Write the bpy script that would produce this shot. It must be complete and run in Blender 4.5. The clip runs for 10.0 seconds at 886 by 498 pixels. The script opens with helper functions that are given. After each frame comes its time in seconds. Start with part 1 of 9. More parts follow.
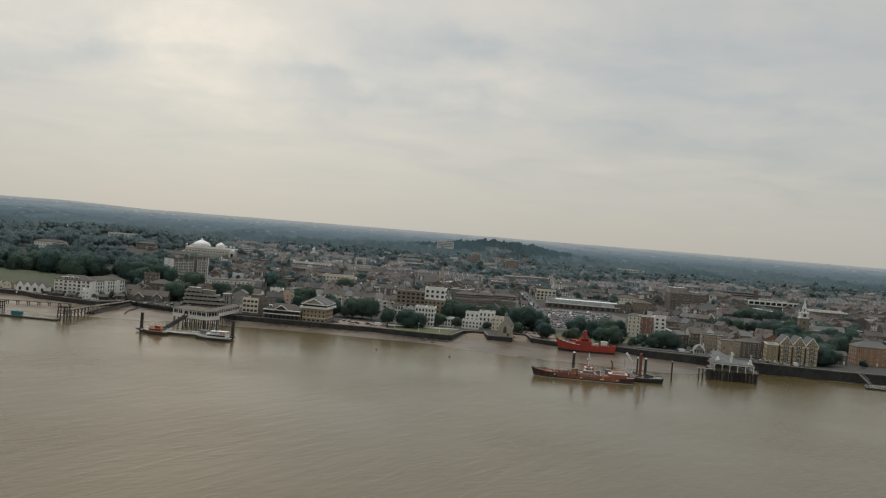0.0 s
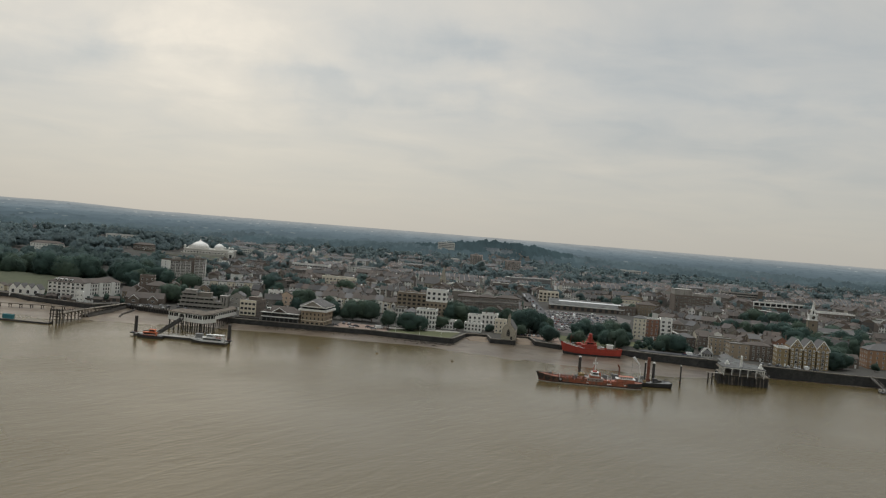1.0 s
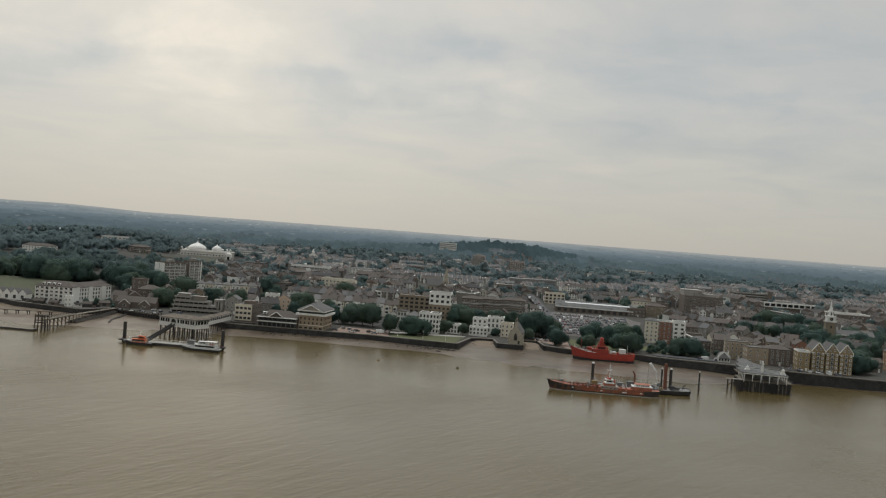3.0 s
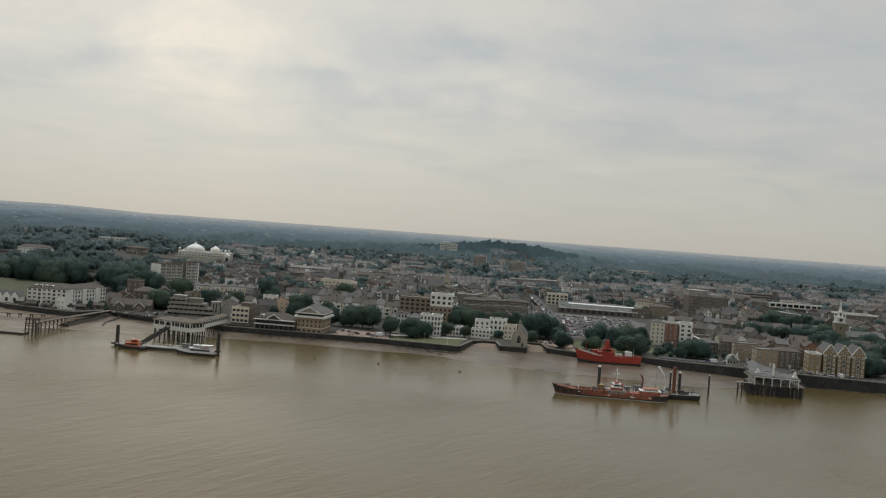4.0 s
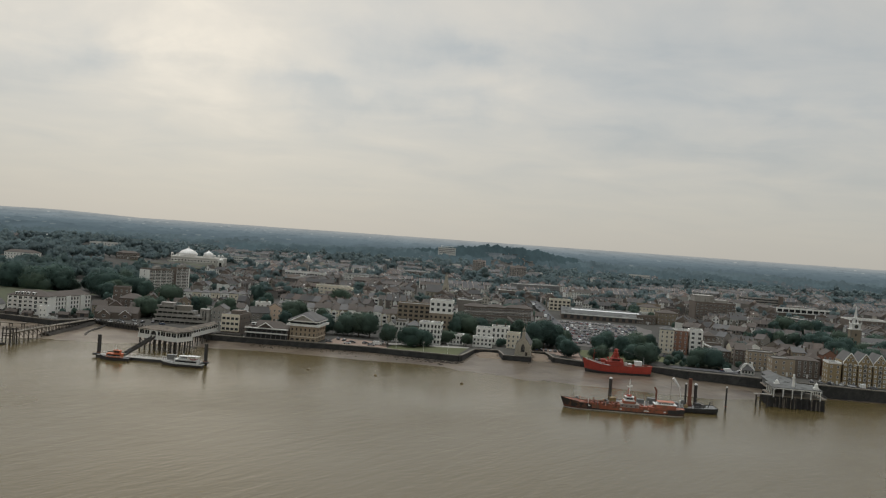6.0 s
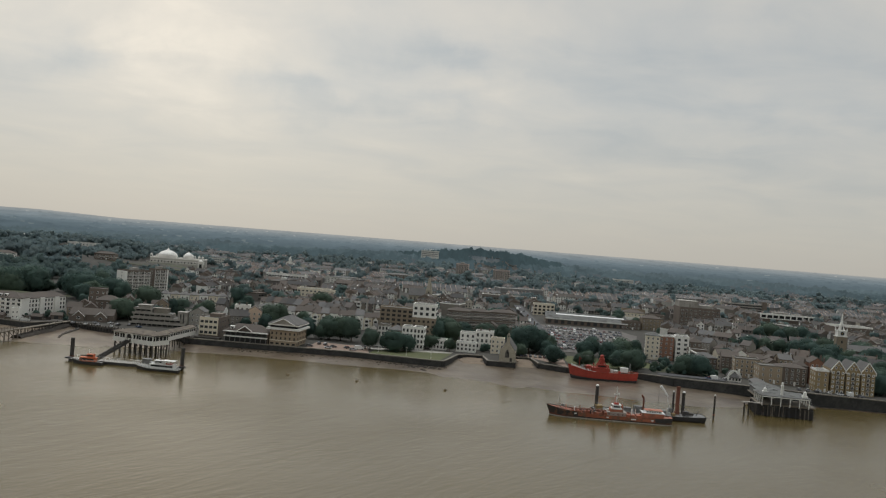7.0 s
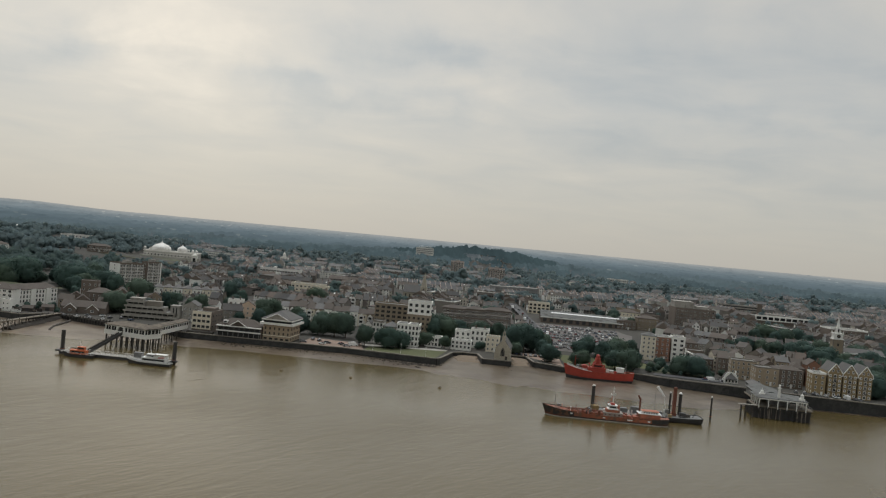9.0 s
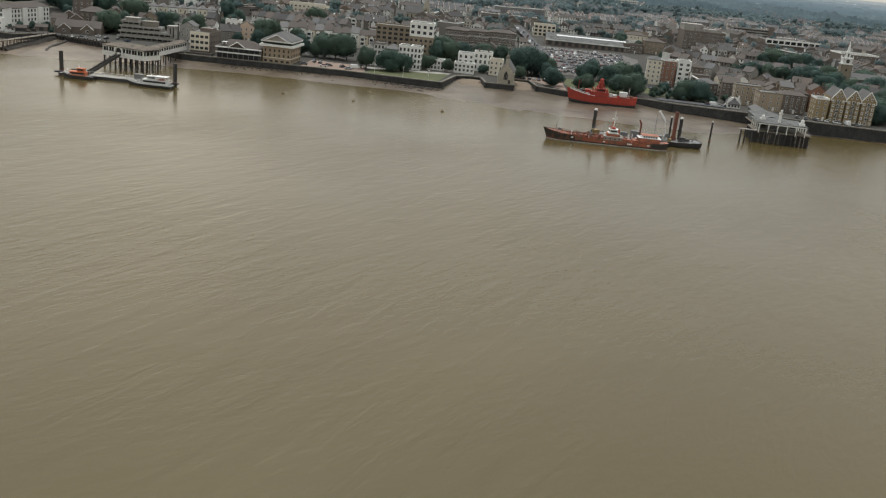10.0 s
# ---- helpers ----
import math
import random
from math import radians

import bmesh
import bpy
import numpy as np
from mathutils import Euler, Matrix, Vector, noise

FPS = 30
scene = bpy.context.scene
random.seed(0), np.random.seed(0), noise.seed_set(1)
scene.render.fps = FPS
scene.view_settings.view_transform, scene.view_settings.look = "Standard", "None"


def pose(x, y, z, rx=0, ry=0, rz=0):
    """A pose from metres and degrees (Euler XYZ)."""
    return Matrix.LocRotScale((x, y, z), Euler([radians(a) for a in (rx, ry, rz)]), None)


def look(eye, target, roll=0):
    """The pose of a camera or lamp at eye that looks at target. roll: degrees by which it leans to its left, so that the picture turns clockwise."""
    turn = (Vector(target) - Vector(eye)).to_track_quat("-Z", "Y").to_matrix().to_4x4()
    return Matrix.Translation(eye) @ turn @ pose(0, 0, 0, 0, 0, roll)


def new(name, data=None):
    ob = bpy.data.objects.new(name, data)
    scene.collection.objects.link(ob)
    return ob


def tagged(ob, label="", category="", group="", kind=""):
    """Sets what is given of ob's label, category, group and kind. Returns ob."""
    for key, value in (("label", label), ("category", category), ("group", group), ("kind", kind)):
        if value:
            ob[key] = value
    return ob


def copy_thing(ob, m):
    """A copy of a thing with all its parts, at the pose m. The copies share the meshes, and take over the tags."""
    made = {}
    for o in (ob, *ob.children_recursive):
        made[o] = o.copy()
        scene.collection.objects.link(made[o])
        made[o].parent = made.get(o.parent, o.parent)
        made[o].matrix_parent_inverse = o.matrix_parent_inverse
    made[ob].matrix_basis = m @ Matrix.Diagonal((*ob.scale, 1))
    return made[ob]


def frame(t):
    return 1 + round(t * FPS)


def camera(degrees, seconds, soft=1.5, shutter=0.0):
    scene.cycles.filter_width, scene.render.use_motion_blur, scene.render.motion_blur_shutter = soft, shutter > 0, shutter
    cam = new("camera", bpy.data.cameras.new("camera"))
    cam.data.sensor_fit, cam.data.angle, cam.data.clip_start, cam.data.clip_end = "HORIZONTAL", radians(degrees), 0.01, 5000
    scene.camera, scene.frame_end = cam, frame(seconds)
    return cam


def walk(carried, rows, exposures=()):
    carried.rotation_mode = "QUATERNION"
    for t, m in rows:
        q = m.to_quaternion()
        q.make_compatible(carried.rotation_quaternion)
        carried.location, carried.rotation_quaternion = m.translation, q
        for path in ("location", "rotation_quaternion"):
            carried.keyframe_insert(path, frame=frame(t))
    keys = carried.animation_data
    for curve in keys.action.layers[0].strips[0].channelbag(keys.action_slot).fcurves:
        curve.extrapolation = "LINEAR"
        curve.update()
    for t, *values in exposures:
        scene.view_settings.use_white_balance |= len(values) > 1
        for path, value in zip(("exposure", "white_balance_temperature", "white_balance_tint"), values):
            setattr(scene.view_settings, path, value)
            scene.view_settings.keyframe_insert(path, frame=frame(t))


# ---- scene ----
cam = camera(52.23, 10.0, soft=1.15)
PATH = [
    (0, (0.00, 0.00, 72.00), (0.000, 99.981, 70.050), 4.604),
    (0.5, (-0.53, 6.67, 71.93), (-0.534, 106.655, 70.077), 4.659),
    (1, (-1.05, 13.48, 71.88), (-1.087, 113.465, 70.024), 4.560),
    (1.5, (-1.55, 19.90, 71.81), (-1.610, 119.888, 69.964), 4.447),
    (2, (-2.04, 26.11, 71.69), (-2.106, 126.089, 69.853), 4.352),
    (2.5, (-2.57, 32.58, 71.57), (-2.662, 132.565, 69.750), 4.320),
    (4, (-3.59, 52.49, 71.20), (-3.765, 152.470, 69.428), 4.136),
    (4.5, (-4.01, 59.18, 70.95), (-4.196, 159.161, 69.232), 4.085),
    (5, (-4.50, 65.89, 70.68), (-4.714, 165.881, 69.045), 4.044),
    (5.5, (-5.03, 72.23, 70.67), (-5.226, 172.223, 69.217), 4.000),
    (7, (-6.07, 87.74, 70.70), (-4.078, 187.721, 69.919), 4.485),
    (7.5, (-6.46, 90.72, 70.67), (-3.491, 190.670, 70.093), 4.755),
    (8, (-6.89, 92.25, 70.60), (-4.200, 192.207, 69.968), 4.992),
    (8.5, (-7.08, 92.57, 70.30), (-4.563, 192.532, 69.353), 5.165),
    (9, (-7.05, 92.21, 70.16), (-4.411, 192.166, 69.146), 5.302),
    (9.2, (-7.00, 91.84, 70.15), (-4.031, 191.671, 65.116), 5.293),
    (9.4, (-6.95, 91.51, 70.15), (-3.481, 190.801, 58.770), 5.386),
    (9.5, (-6.93, 91.37, 70.15), (-3.153, 190.206, 55.437), 5.477),
    (9.8, (-6.82, 91.04, 70.19), (-2.280, 187.901, 45.739), 5.613),
    (10, (-6.74, 90.86, 70.21), (-1.735, 185.893, 39.499), 5.824),
]
walk(cam, [(t, look(eye, target, roll)) for t, eye, target, roll in PATH],
     exposures=[(0.0, 0.06), (9.2, 0.06), (9.5, 0.07), (9.8, 0.36), (10.0, 0.54)])

# ---------------------------------------------------------------- daylight
SUN_AZ, SUN_EL = radians(-18), radians(70)
sun_way = Vector((math.sin(SUN_AZ) * math.cos(SUN_EL), math.cos(SUN_AZ) * math.cos(SUN_EL), math.sin(SUN_EL)))
world = bpy.data.worlds.new("overcast_sky")
scene.world = world
world.use_nodes = True


def nodes_of(tree):
    """Small helpers to add and join nodes in a tree."""
    def add(kind, **props):
        n = tree.nodes.new(kind)
        for k, v in props.items():
            if k == "operation":
                n.operation = v
            elif k == "inputs":
                for key, val in v.items():
                    n.inputs[key].default_value = val
        return n

    def join(a, b):
        tree.links.new(a, b)
    return add, join


def ramp_node(tree, stops, constant=False):
    r = tree.nodes.new("ShaderNodeValToRGB")
    r.color_ramp.interpolation = "CONSTANT" if constant else "LINEAR"
    els = r.color_ramp.elements
    while len(els) < len(stops):
        els.new(0.5)
    for e, (p, c) in zip(els, stops):
        e.position, e.color = p, (*c, 1)
    return r


def build_sky():
    t = world.node_tree
    t.nodes.clear()
    add, join = nodes_of(t)
    out, bg = add("ShaderNodeOutputWorld"), add("ShaderNodeBackground", inputs={"Strength": 1.0})
    join(bg.outputs[0], out.inputs[0])
    sky = add("ShaderNodeTexSky")
    sky.sky_type, sky.sun_disc, sky.sun_elevation, sky.sun_rotation = "NISHITA", False, SUN_EL, SUN_AZ
    dim = add("ShaderNodeVectorMath", operation="SCALE", inputs={"Scale": 0.10})
    join(sky.outputs[0], dim.inputs[0])
    tc = add("ShaderNodeTexCoord")
    sep = add("ShaderNodeSeparateXYZ")
    join(tc.outputs["Generated"], sep.inputs[0])
    up = add("ShaderNodeMath", operation="MAXIMUM", inputs={1: 0.0})
    join(sep.outputs[2], up.inputs[0])
    off = add("ShaderNodeMath", operation="ADD", inputs={1: 0.13})
    join(up.outputs[0], off.inputs[0])
    flat = []
    for k in (0, 1):
        d = add("ShaderNodeMath", operation="DIVIDE")
        join(sep.outputs[k], d.inputs[0])
        join(off.outputs[0], d.inputs[1])
        flat.append(d)
    com = add("ShaderNodeCombineXYZ", inputs={2: 3.7})
    join(flat[0].outputs[0], com.inputs[0])
    join(flat[1].outputs[0], com.inputs[1])
    big = add("ShaderNodeTexNoise", inputs={"Scale": 1.9, "Detail": 7.0, "Roughness": 0.52, "Distortion": 0.5})
    join(com.outputs[0], big.inputs["Vector"])
    # banks of thicker and thinner cloud ahead: soft ovals over the slope of the view, frayed by noise
    ahead = add("ShaderNodeMath", operation="MAXIMUM", inputs={1: 0.08})
    join(sep.outputs[1], ahead.inputs[0])
    fray = add("ShaderNodeTexNoise", inputs={"Scale": 9.0, "Detail": 5.0, "Roughness": 0.6})
    join(tc.outputs["Generated"], fray.inputs["Vector"])
    fsep = add("ShaderNodeSeparateColor")
    join(fray.outputs["Color"], fsep.inputs[0])
    uv = []
    for k, amp in ((0, 0.30), (2, 0.16)):
        d = add("ShaderNodeMath", operation="DIVIDE")
        join(sep.outputs[k], d.inputs[0])
        join(ahead.outputs[0], d.inputs[1])
        f = add("ShaderNodeMath", operation="MULTIPLY_ADD", inputs={1: amp, 2: -amp / 2})
        join(fsep.outputs[0 if k == 0 else 1], f.inputs[0])
        a = add("ShaderNodeMath", operation="ADD")
        join(d.outputs[0], a.inputs[0])
        join(f.outputs[0], a.inputs[1])
        uv.append(a)
    total = None
    for u0, v0, a, b, gain in SKY_BANKS:
        terms = []
        for src, c, w in ((uv[0], u0, a), (uv[1], v0, b)):
            m1 = add("ShaderNodeMath", operation="MULTIPLY_ADD", inputs={1: 1 / w, 2: -c / w})
            join(src.outputs[0], m1.inputs[0])
            m2 = add("ShaderNodeMath", operation="MULTIPLY")
            join(m1.outputs[0], m2.inputs[0])
            join(m1.outputs[0], m2.inputs[1])
            terms.append(m2)
        sm = add("ShaderNodeMath", operation="ADD")
        join(terms[0].outputs[0], sm.inputs[0])
        join(terms[1].outputs[0], sm.inputs[1])
        ex = add("ShaderNodeMath", operation="POWER", inputs={0: 0.3679})
        join(sm.outputs[0], ex.inputs[1])
        g = add("ShaderNodeMath", operation="MULTIPLY_ADD", inputs={1: gain, 2: 0.0})
        join(ex.outputs[0], g.inputs[0])
        if total is not None:
            join(total.outputs[0], g.inputs[2])
        total = g
    soft = add("ShaderNodeMath", operation="MULTIPLY_ADD", inputs={1: 0.55, 2: 0.235})
    join(big.outputs[0], soft.inputs[0])
    dens = add("ShaderNodeMath", operation="ADD")
    join(soft.outputs[0], dens.inputs[0])
    join(total.outputs[0], dens.inputs[1])
    cloud = ramp_node(t, SKY_CLOUD)
    join(dens.outputs[0], cloud.inputs[0])
    # towards the horizon the cloud closes into an even warm veil
    veil = add("ShaderNodeMapRange", inputs={"From Min": 0.0, "From Max": 0.16, "To Min": 1.0, "To Max": 0.0})
    join(up.outputs[0], veil.inputs[0])
    low = add("ShaderNodeMix")
    low.data_type = "RGBA"
    low.inputs[7].default_value = (*SKY_LOW, 1)
    join(veil.outputs[0], low.inputs[0])
    join(cloud.outputs[0], low.inputs[6])
    # brighter where the sun stands behind the cloud
    dot = add("ShaderNodeVectorMath", operation="DOT_PRODUCT", inputs={1: SKY_GLOW_WAY})
    join(tc.outputs["Generated"], dot.inputs[0])
    pos = add("ShaderNodeMath", operation="MAXIMUM", inputs={1: 0.0})
    join(dot.outputs["Value"], pos.inputs[0])
    base = low.outputs[2]
    for power, colour in ((28.0, SKY_GLOW), (4.0, SKY_GLOW_WIDE)):
        pw = add("ShaderNodeMath", operation="POWER", inputs={1: power})
        join(pos.outputs[0], pw.inputs[0])
        gl = add("ShaderNodeVectorMath", operation="SCALE")
        gl.inputs[0].default_value = colour
        join(pw.outputs[0], gl.inputs["Scale"])
        lit = add("ShaderNodeVectorMath", operation="ADD")
        join(base, lit.inputs[0])
        join(gl.outputs[0], lit.inputs[1])
        base = lit.outputs[0]
    # the cloud overhead is cooler than the warm veil low in the south
    high = add("ShaderNodeMapRange", inputs={"From Min": 0.40, "From Max": 0.75})
    join(up.outputs[0], high.inputs[0])
    cool = add("ShaderNodeMix")
    cool.data_type = "RGBA"
    cool.inputs[6].default_value, cool.inputs[7].default_value = (1, 1, 1, 1), SKY_HIGH
    join(high.outputs[0], cool.inputs[0])
    tint = add("ShaderNodeVectorMath", operation="MULTIPLY")
    join(lit.outputs[0], tint.inputs[0])
    join(cool.outputs[2], tint.inputs[1])
    mix = add("ShaderNodeMix", inputs={0: 0.9})
    mix.data_type = "RGBA"
    join(dim.outputs[0], mix.inputs[6])
    join(tint.outputs[0], mix.inputs[7])
    join(mix.outputs[2], bg.inputs[0])


SKY_CLOUD = [(0.30, (0.355, 0.390, 0.403)), (0.44, (0.450, 0.459, 0.443)), (0.58, (0.540, 0.522, 0.473)), (0.74, (0.690, 0.641, 0.553))]
SKY_HIGH = (1.02, 1.11, 1.20, 1)
SKY_LOW = (0.432, 0.416, 0.377)
SKY_BANKS = [(-0.27, 0.18, 0.10, 0.07, 0.16), (-0.42, 0.25, 0.14, 0.04, 0.10), (0.03, 0.205, 0.10, 0.022, -0.14), (-0.11, 0.137, 0.10, 0.018, -0.13), (0.06, 0.135, 0.07, 0.020, -0.10),
             (-0.40, 0.165, 0.10, 0.022, -0.12), (0.34, 0.215, 0.20, 0.06, -0.12), (0.21, 0.13, 0.08, 0.03, -0.07), (0.45, 0.10, 0.10, 0.02, -0.06)]
SKY_GLOW, SKY_GLOW_WIDE, SKY_GLOW_WAY = (0.13, 0.105, 0.07), (0.100, 0.088, 0.072), (-0.26, 0.93, 0.26)
build_sky()
sun = new("sun", bpy.data.lights.new("sun", "SUN"))
sun.data.energy, sun.data.angle, sun.data.color = 1.55, radians(40), (1.0, 1.0, 1.0)
sun.matrix_world = look(sun_way * 900, (0, 0, 0))

# ---------------------------------------------------------------- materials


def mat(name, colours, rough=0.8, grain=0.8, amount=0.25, bump=0.15, pick="object", metal=0.0, coarse=0.08, spec=0.5, blot=None):
    """A surface whose colour is picked from a list per object or per island, with two scales of wear and a fine relief."""
    m = bpy.data.materials.new(name)
    m.use_nodes = True
    t = m.node_tree
    add, join = nodes_of(t)
    p = t.nodes["Principled BSDF"]
    p.inputs["Roughness"].default_value, p.inputs["Metallic"].default_value = rough, metal
    p.inputs["Specular IOR Level"].default_value = spec
    n = len(colours)
    if n > 1:
        if pick == "object":
            src = add("ShaderNodeObjectInfo").outputs["Random"]
        else:
            src = add("ShaderNodeNewGeometry").outputs["Random Per Island"]
        r = ramp_node(t, [(i / n, c) for i, c in enumerate(colours)], constant=True)
        join(src, r.inputs[0])
        base = r.outputs[0]
    else:
        rgb = add("ShaderNodeRGB")
        rgb.outputs[0].default_value = (*colours[0], 1)
        base = rgb.outputs[0]
    tc = add("ShaderNodeTexCoord")
    fine = add("ShaderNodeTexNoise", inputs={"Scale": grain, "Detail": 4.0, "Roughness": 0.65})
    wide = add("ShaderNodeTexNoise", inputs={"Scale": coarse, "Detail": 3.0})
    for k in (fine, wide):
        join(tc.outputs["Object"], k.inputs["Vector"])
    both = add("ShaderNodeMath", operation="ADD")
    join(fine.outputs[0], both.inputs[0])
    join(wide.outputs[0], both.inputs[1])
    rng = add("ShaderNodeMapRange", inputs={"From Min": 0.65, "From Max": 1.35, "To Min": 1 - amount, "To Max": 1 + amount})
    join(both.outputs[0], rng.inputs[0])
    mul = add("ShaderNodeVectorMath", operation="SCALE")
    join(base, mul.inputs[0])
    join(rng.outputs[0], mul.inputs["Scale"])
    final = mul.outputs[0]
    if blot:
        # patches of a second colour: rust, bare metal, lichen
        b_colour, b_scale, b_at = blot
        bn = add("ShaderNodeTexNoise", inputs={"Scale": b_scale, "Detail": 6.0, "Roughness": 0.7})
        join(tc.outputs["Object"], bn.inputs["Vector"])
        edge = add("ShaderNodeMapRange", inputs={"From Min": b_at - 0.06, "From Max": b_at + 0.06})
        join(bn.outputs[0], edge.inputs[0])
        mx = add("ShaderNodeMix")
        mx.data_type = "RGBA"
        mx.inputs[7].default_value = (*b_colour, 1)
        join(edge.outputs[0], mx.inputs[0])
        join(mul.outputs[0], mx.inputs[6])
        final = mx.outputs[2]
    join(final, p.inputs["Base Color"])
    if bump:
        b = add("ShaderNodeBump", inputs={"Strength": bump, "Distance": 0.1})
        join(fine.outputs[0], b.inputs["Height"])
        join(b.outputs[0], p.inputs["Normal"])
    return m


def leafy(m, share):
    """Lets part of the daylight pass through the leaves."""
    t = m.node_tree
    add, join = nodes_of(t)
    p = t.nodes["Principled BSDF"]
    thin = add("ShaderNodeBsdfTranslucent")
    join(p.inputs["Base Color"].links[0].from_socket, thin.inputs[0])
    mix = add("ShaderNodeMixShader", inputs={0: share})
    join(p.outputs[0], mix.inputs[1])
    join(thin.outputs[0], mix.inputs[2])
    join(mix.outputs[0], t.nodes["Material Output"].inputs[0])


def water_material():
    m = bpy.data.materials.new("muddy_river_water")
    m.use_nodes = True
    t = m.node_tree
    add, join = nodes_of(t)
    p = t.nodes["Principled BSDF"]
    p.inputs["IOR"].default_value = 1.5
    tc = add("ShaderNodeTexCoord")
    mp = add("ShaderNodeMapping", inputs={"Scale": (2.4, 1.0, 1.0), "Rotation": (0, 0, radians(48))})
    mp.vector_type = "TEXTURE"
    join(tc.outputs["Object"], mp.inputs[0])
    # silt clouds in the water
    silt = add("ShaderNodeTexNoise", inputs={"Scale": 0.006, "Detail": 5.0, "Roughness": 0.55, "Distortion": 0.6})
    join(mp.outputs[0], silt.inputs["Vector"])
    col = ramp_node(t, [(0.35, WATER_DARK), (0.65, WATER_LIGHT)])
    join(silt.outputs[0], col.inputs[0])
    join(col.outputs[0], p.inputs["Base Color"])
    # ripples: a wind chop crossed by longer waves, calmer in patches
    chop = add("ShaderNodeTexNoise", inputs={"Scale": 0.55, "Detail": 3.0, "Roughness": 0.55})
    join(mp.outputs[0], chop.inputs["Vector"])
    mp2 = add("ShaderNodeMapping", inputs={"Scale": (3.6, 1.0, 1.0), "Rotation": (0, 0, radians(60))})
    mp2.vector_type = "TEXTURE"
    join(tc.outputs["Object"], mp2.inputs[0])
    swell = add("ShaderNodeTexNoise", inputs={"Scale": 0.20, "Detail": 3.0, "Distortion": 0.5})
    join(mp2.outputs[0], swell.inputs["Vector"])
    mixh = add("ShaderNodeMath", operation="MULTIPLY_ADD", inputs={1: 2.2})
    join(swell.outputs[0], mixh.inputs[0])
    join(chop.outputs[0], mixh.inputs[2])
    calm = add("ShaderNodeTexNoise", inputs={"Scale": 0.009, "Detail": 2.0})
    join(tc.outputs["Object"], calm.inputs["Vector"])
    strength = add("ShaderNodeMapRange", inputs={"From Min": 0.35, "From Max": 0.65, "To Min": 0.25, "To Max": 0.88})
    join(calm.outputs[0], strength.inputs[0])
    b = add("ShaderNodeBump", inputs={"Distance": 0.21})
    join(strength.outputs[0], b.inputs["Strength"])
    join(mixh.outputs[0], b.inputs["Height"])
    join(b.outputs[0], p.inputs["Normal"])
    rr = add("ShaderNodeMapRange", inputs={"From Min": 0.35, "From Max": 0.65, "To Min": 0.18, "To Max": 0.28})
    join(calm.outputs[0], rr.inputs[0])
    join(rr.outputs[0], p.inputs["Roughness"])
    return m


WATER_DARK, WATER_LIGHT = (0.084, 0.061, 0.021), (0.102, 0.075, 0.028)
M_WATER = water_material()
M_MUD = mat("wet_mud", [(0.126, 0.097, 0.067)], rough=0.34, grain=0.22, amount=0.34, bump=0.14, coarse=0.03, blot=((0.072, 0.050, 0.032), 0.05, 0.54))


def paler_west(m, x0, x1, gain):
    """The silt grows paler towards the west of the shore."""
    t = m.node_tree
    add, join = nodes_of(t)
    p = t.nodes["Principled BSDF"]
    src = p.inputs["Base Color"].links[0].from_socket
    tc, sep = add("ShaderNodeTexCoord"), add("ShaderNodeSeparateXYZ")
    join(tc.outputs["Object"], sep.inputs[0])
    along = add("ShaderNodeMapRange", inputs={"From Min": x0, "From Max": x1, "To Min": gain, "To Max": 1.0})
    join(sep.outputs[0], along.inputs[0])
    mul = add("ShaderNodeVectorMath", operation="SCALE")
    join(src, mul.inputs[0])
    join(along.outputs[0], mul.inputs["Scale"])
    join(mul.outputs[0], p.inputs["Base Color"])


paler_west(M_MUD, -230.0, -110.0, 1.45)
M_GROUND = mat("town_ground", [(0.046, 0.042, 0.034)], rough=0.9, grain=0.25, amount=0.4, bump=0.1, coarse=0.012)
M_PAVING = mat("brick_paving", [(0.24, 0.17, 0.13)], grain=1.2, amount=0.2)
M_ASPHALT = mat("asphalt", [(0.07, 0.07, 0.072)], rough=0.85, grain=1.5, amount=0.25)
M_CARPARK = mat("worn_car_park", [(0.112, 0.100, 0.090)], rough=0.85, grain=0.8, amount=0.25)
M_ROUGH = mat("rough_grass", [(0.064, 0.070, 0.035)], rough=0.95, grain=0.4, amount=0.3, coarse=0.04)
M_GRASS = mat("lawn", [(0.088, 0.096, 0.040)], rough=0.95, grain=0.6, amount=0.25, coarse=0.05)
M_SEAWALL = mat("stained_stone_wall", [(0.037, 0.036, 0.034)], rough=0.8, grain=0.5, amount=0.55, bump=0.5, blot=((0.020, 0.021, 0.020), 0.35, 0.52))
M_COPING = mat("stone_coping", [(0.20, 0.18, 0.15)], grain=1.0)
WALLS = [(0.150, 0.132, 0.116), (0.195, 0.176, 0.152), (0.600, 0.590, 0.550), (0.125, 0.115, 0.107), (0.235, 0.208, 0.172), (0.740, 0.735, 0.70), (0.168, 0.144, 0.127), (0.520, 0.480, 0.410), (0.140, 0.129, 0.120),
         (0.78, 0.77, 0.73), (0.160, 0.136, 0.120), (0.270, 0.248, 0.215), (0.185, 0.164, 0.143), (0.700, 0.690, 0.640), (0.145, 0.126, 0.112), (0.215, 0.194, 0.168), (0.80, 0.79, 0.76), (0.170, 0.154, 0.138)]
ROOFS = [(0.066, 0.057, 0.048), (0.072, 0.069, 0.066), (0.086, 0.069, 0.057), (0.060, 0.058, 0.055), (0.091, 0.078, 0.069), (0.048, 0.043, 0.040), (0.105, 0.104, 0.102), (0.075, 0.060, 0.049), (0.054, 0.049, 0.044), (0.099, 0.075, 0.059), (0.044, 0.042, 0.041), (0.080, 0.064, 0.052)]
M_WALL = mat("town_house_wall", WALLS, grain=1.0, amount=0.15)
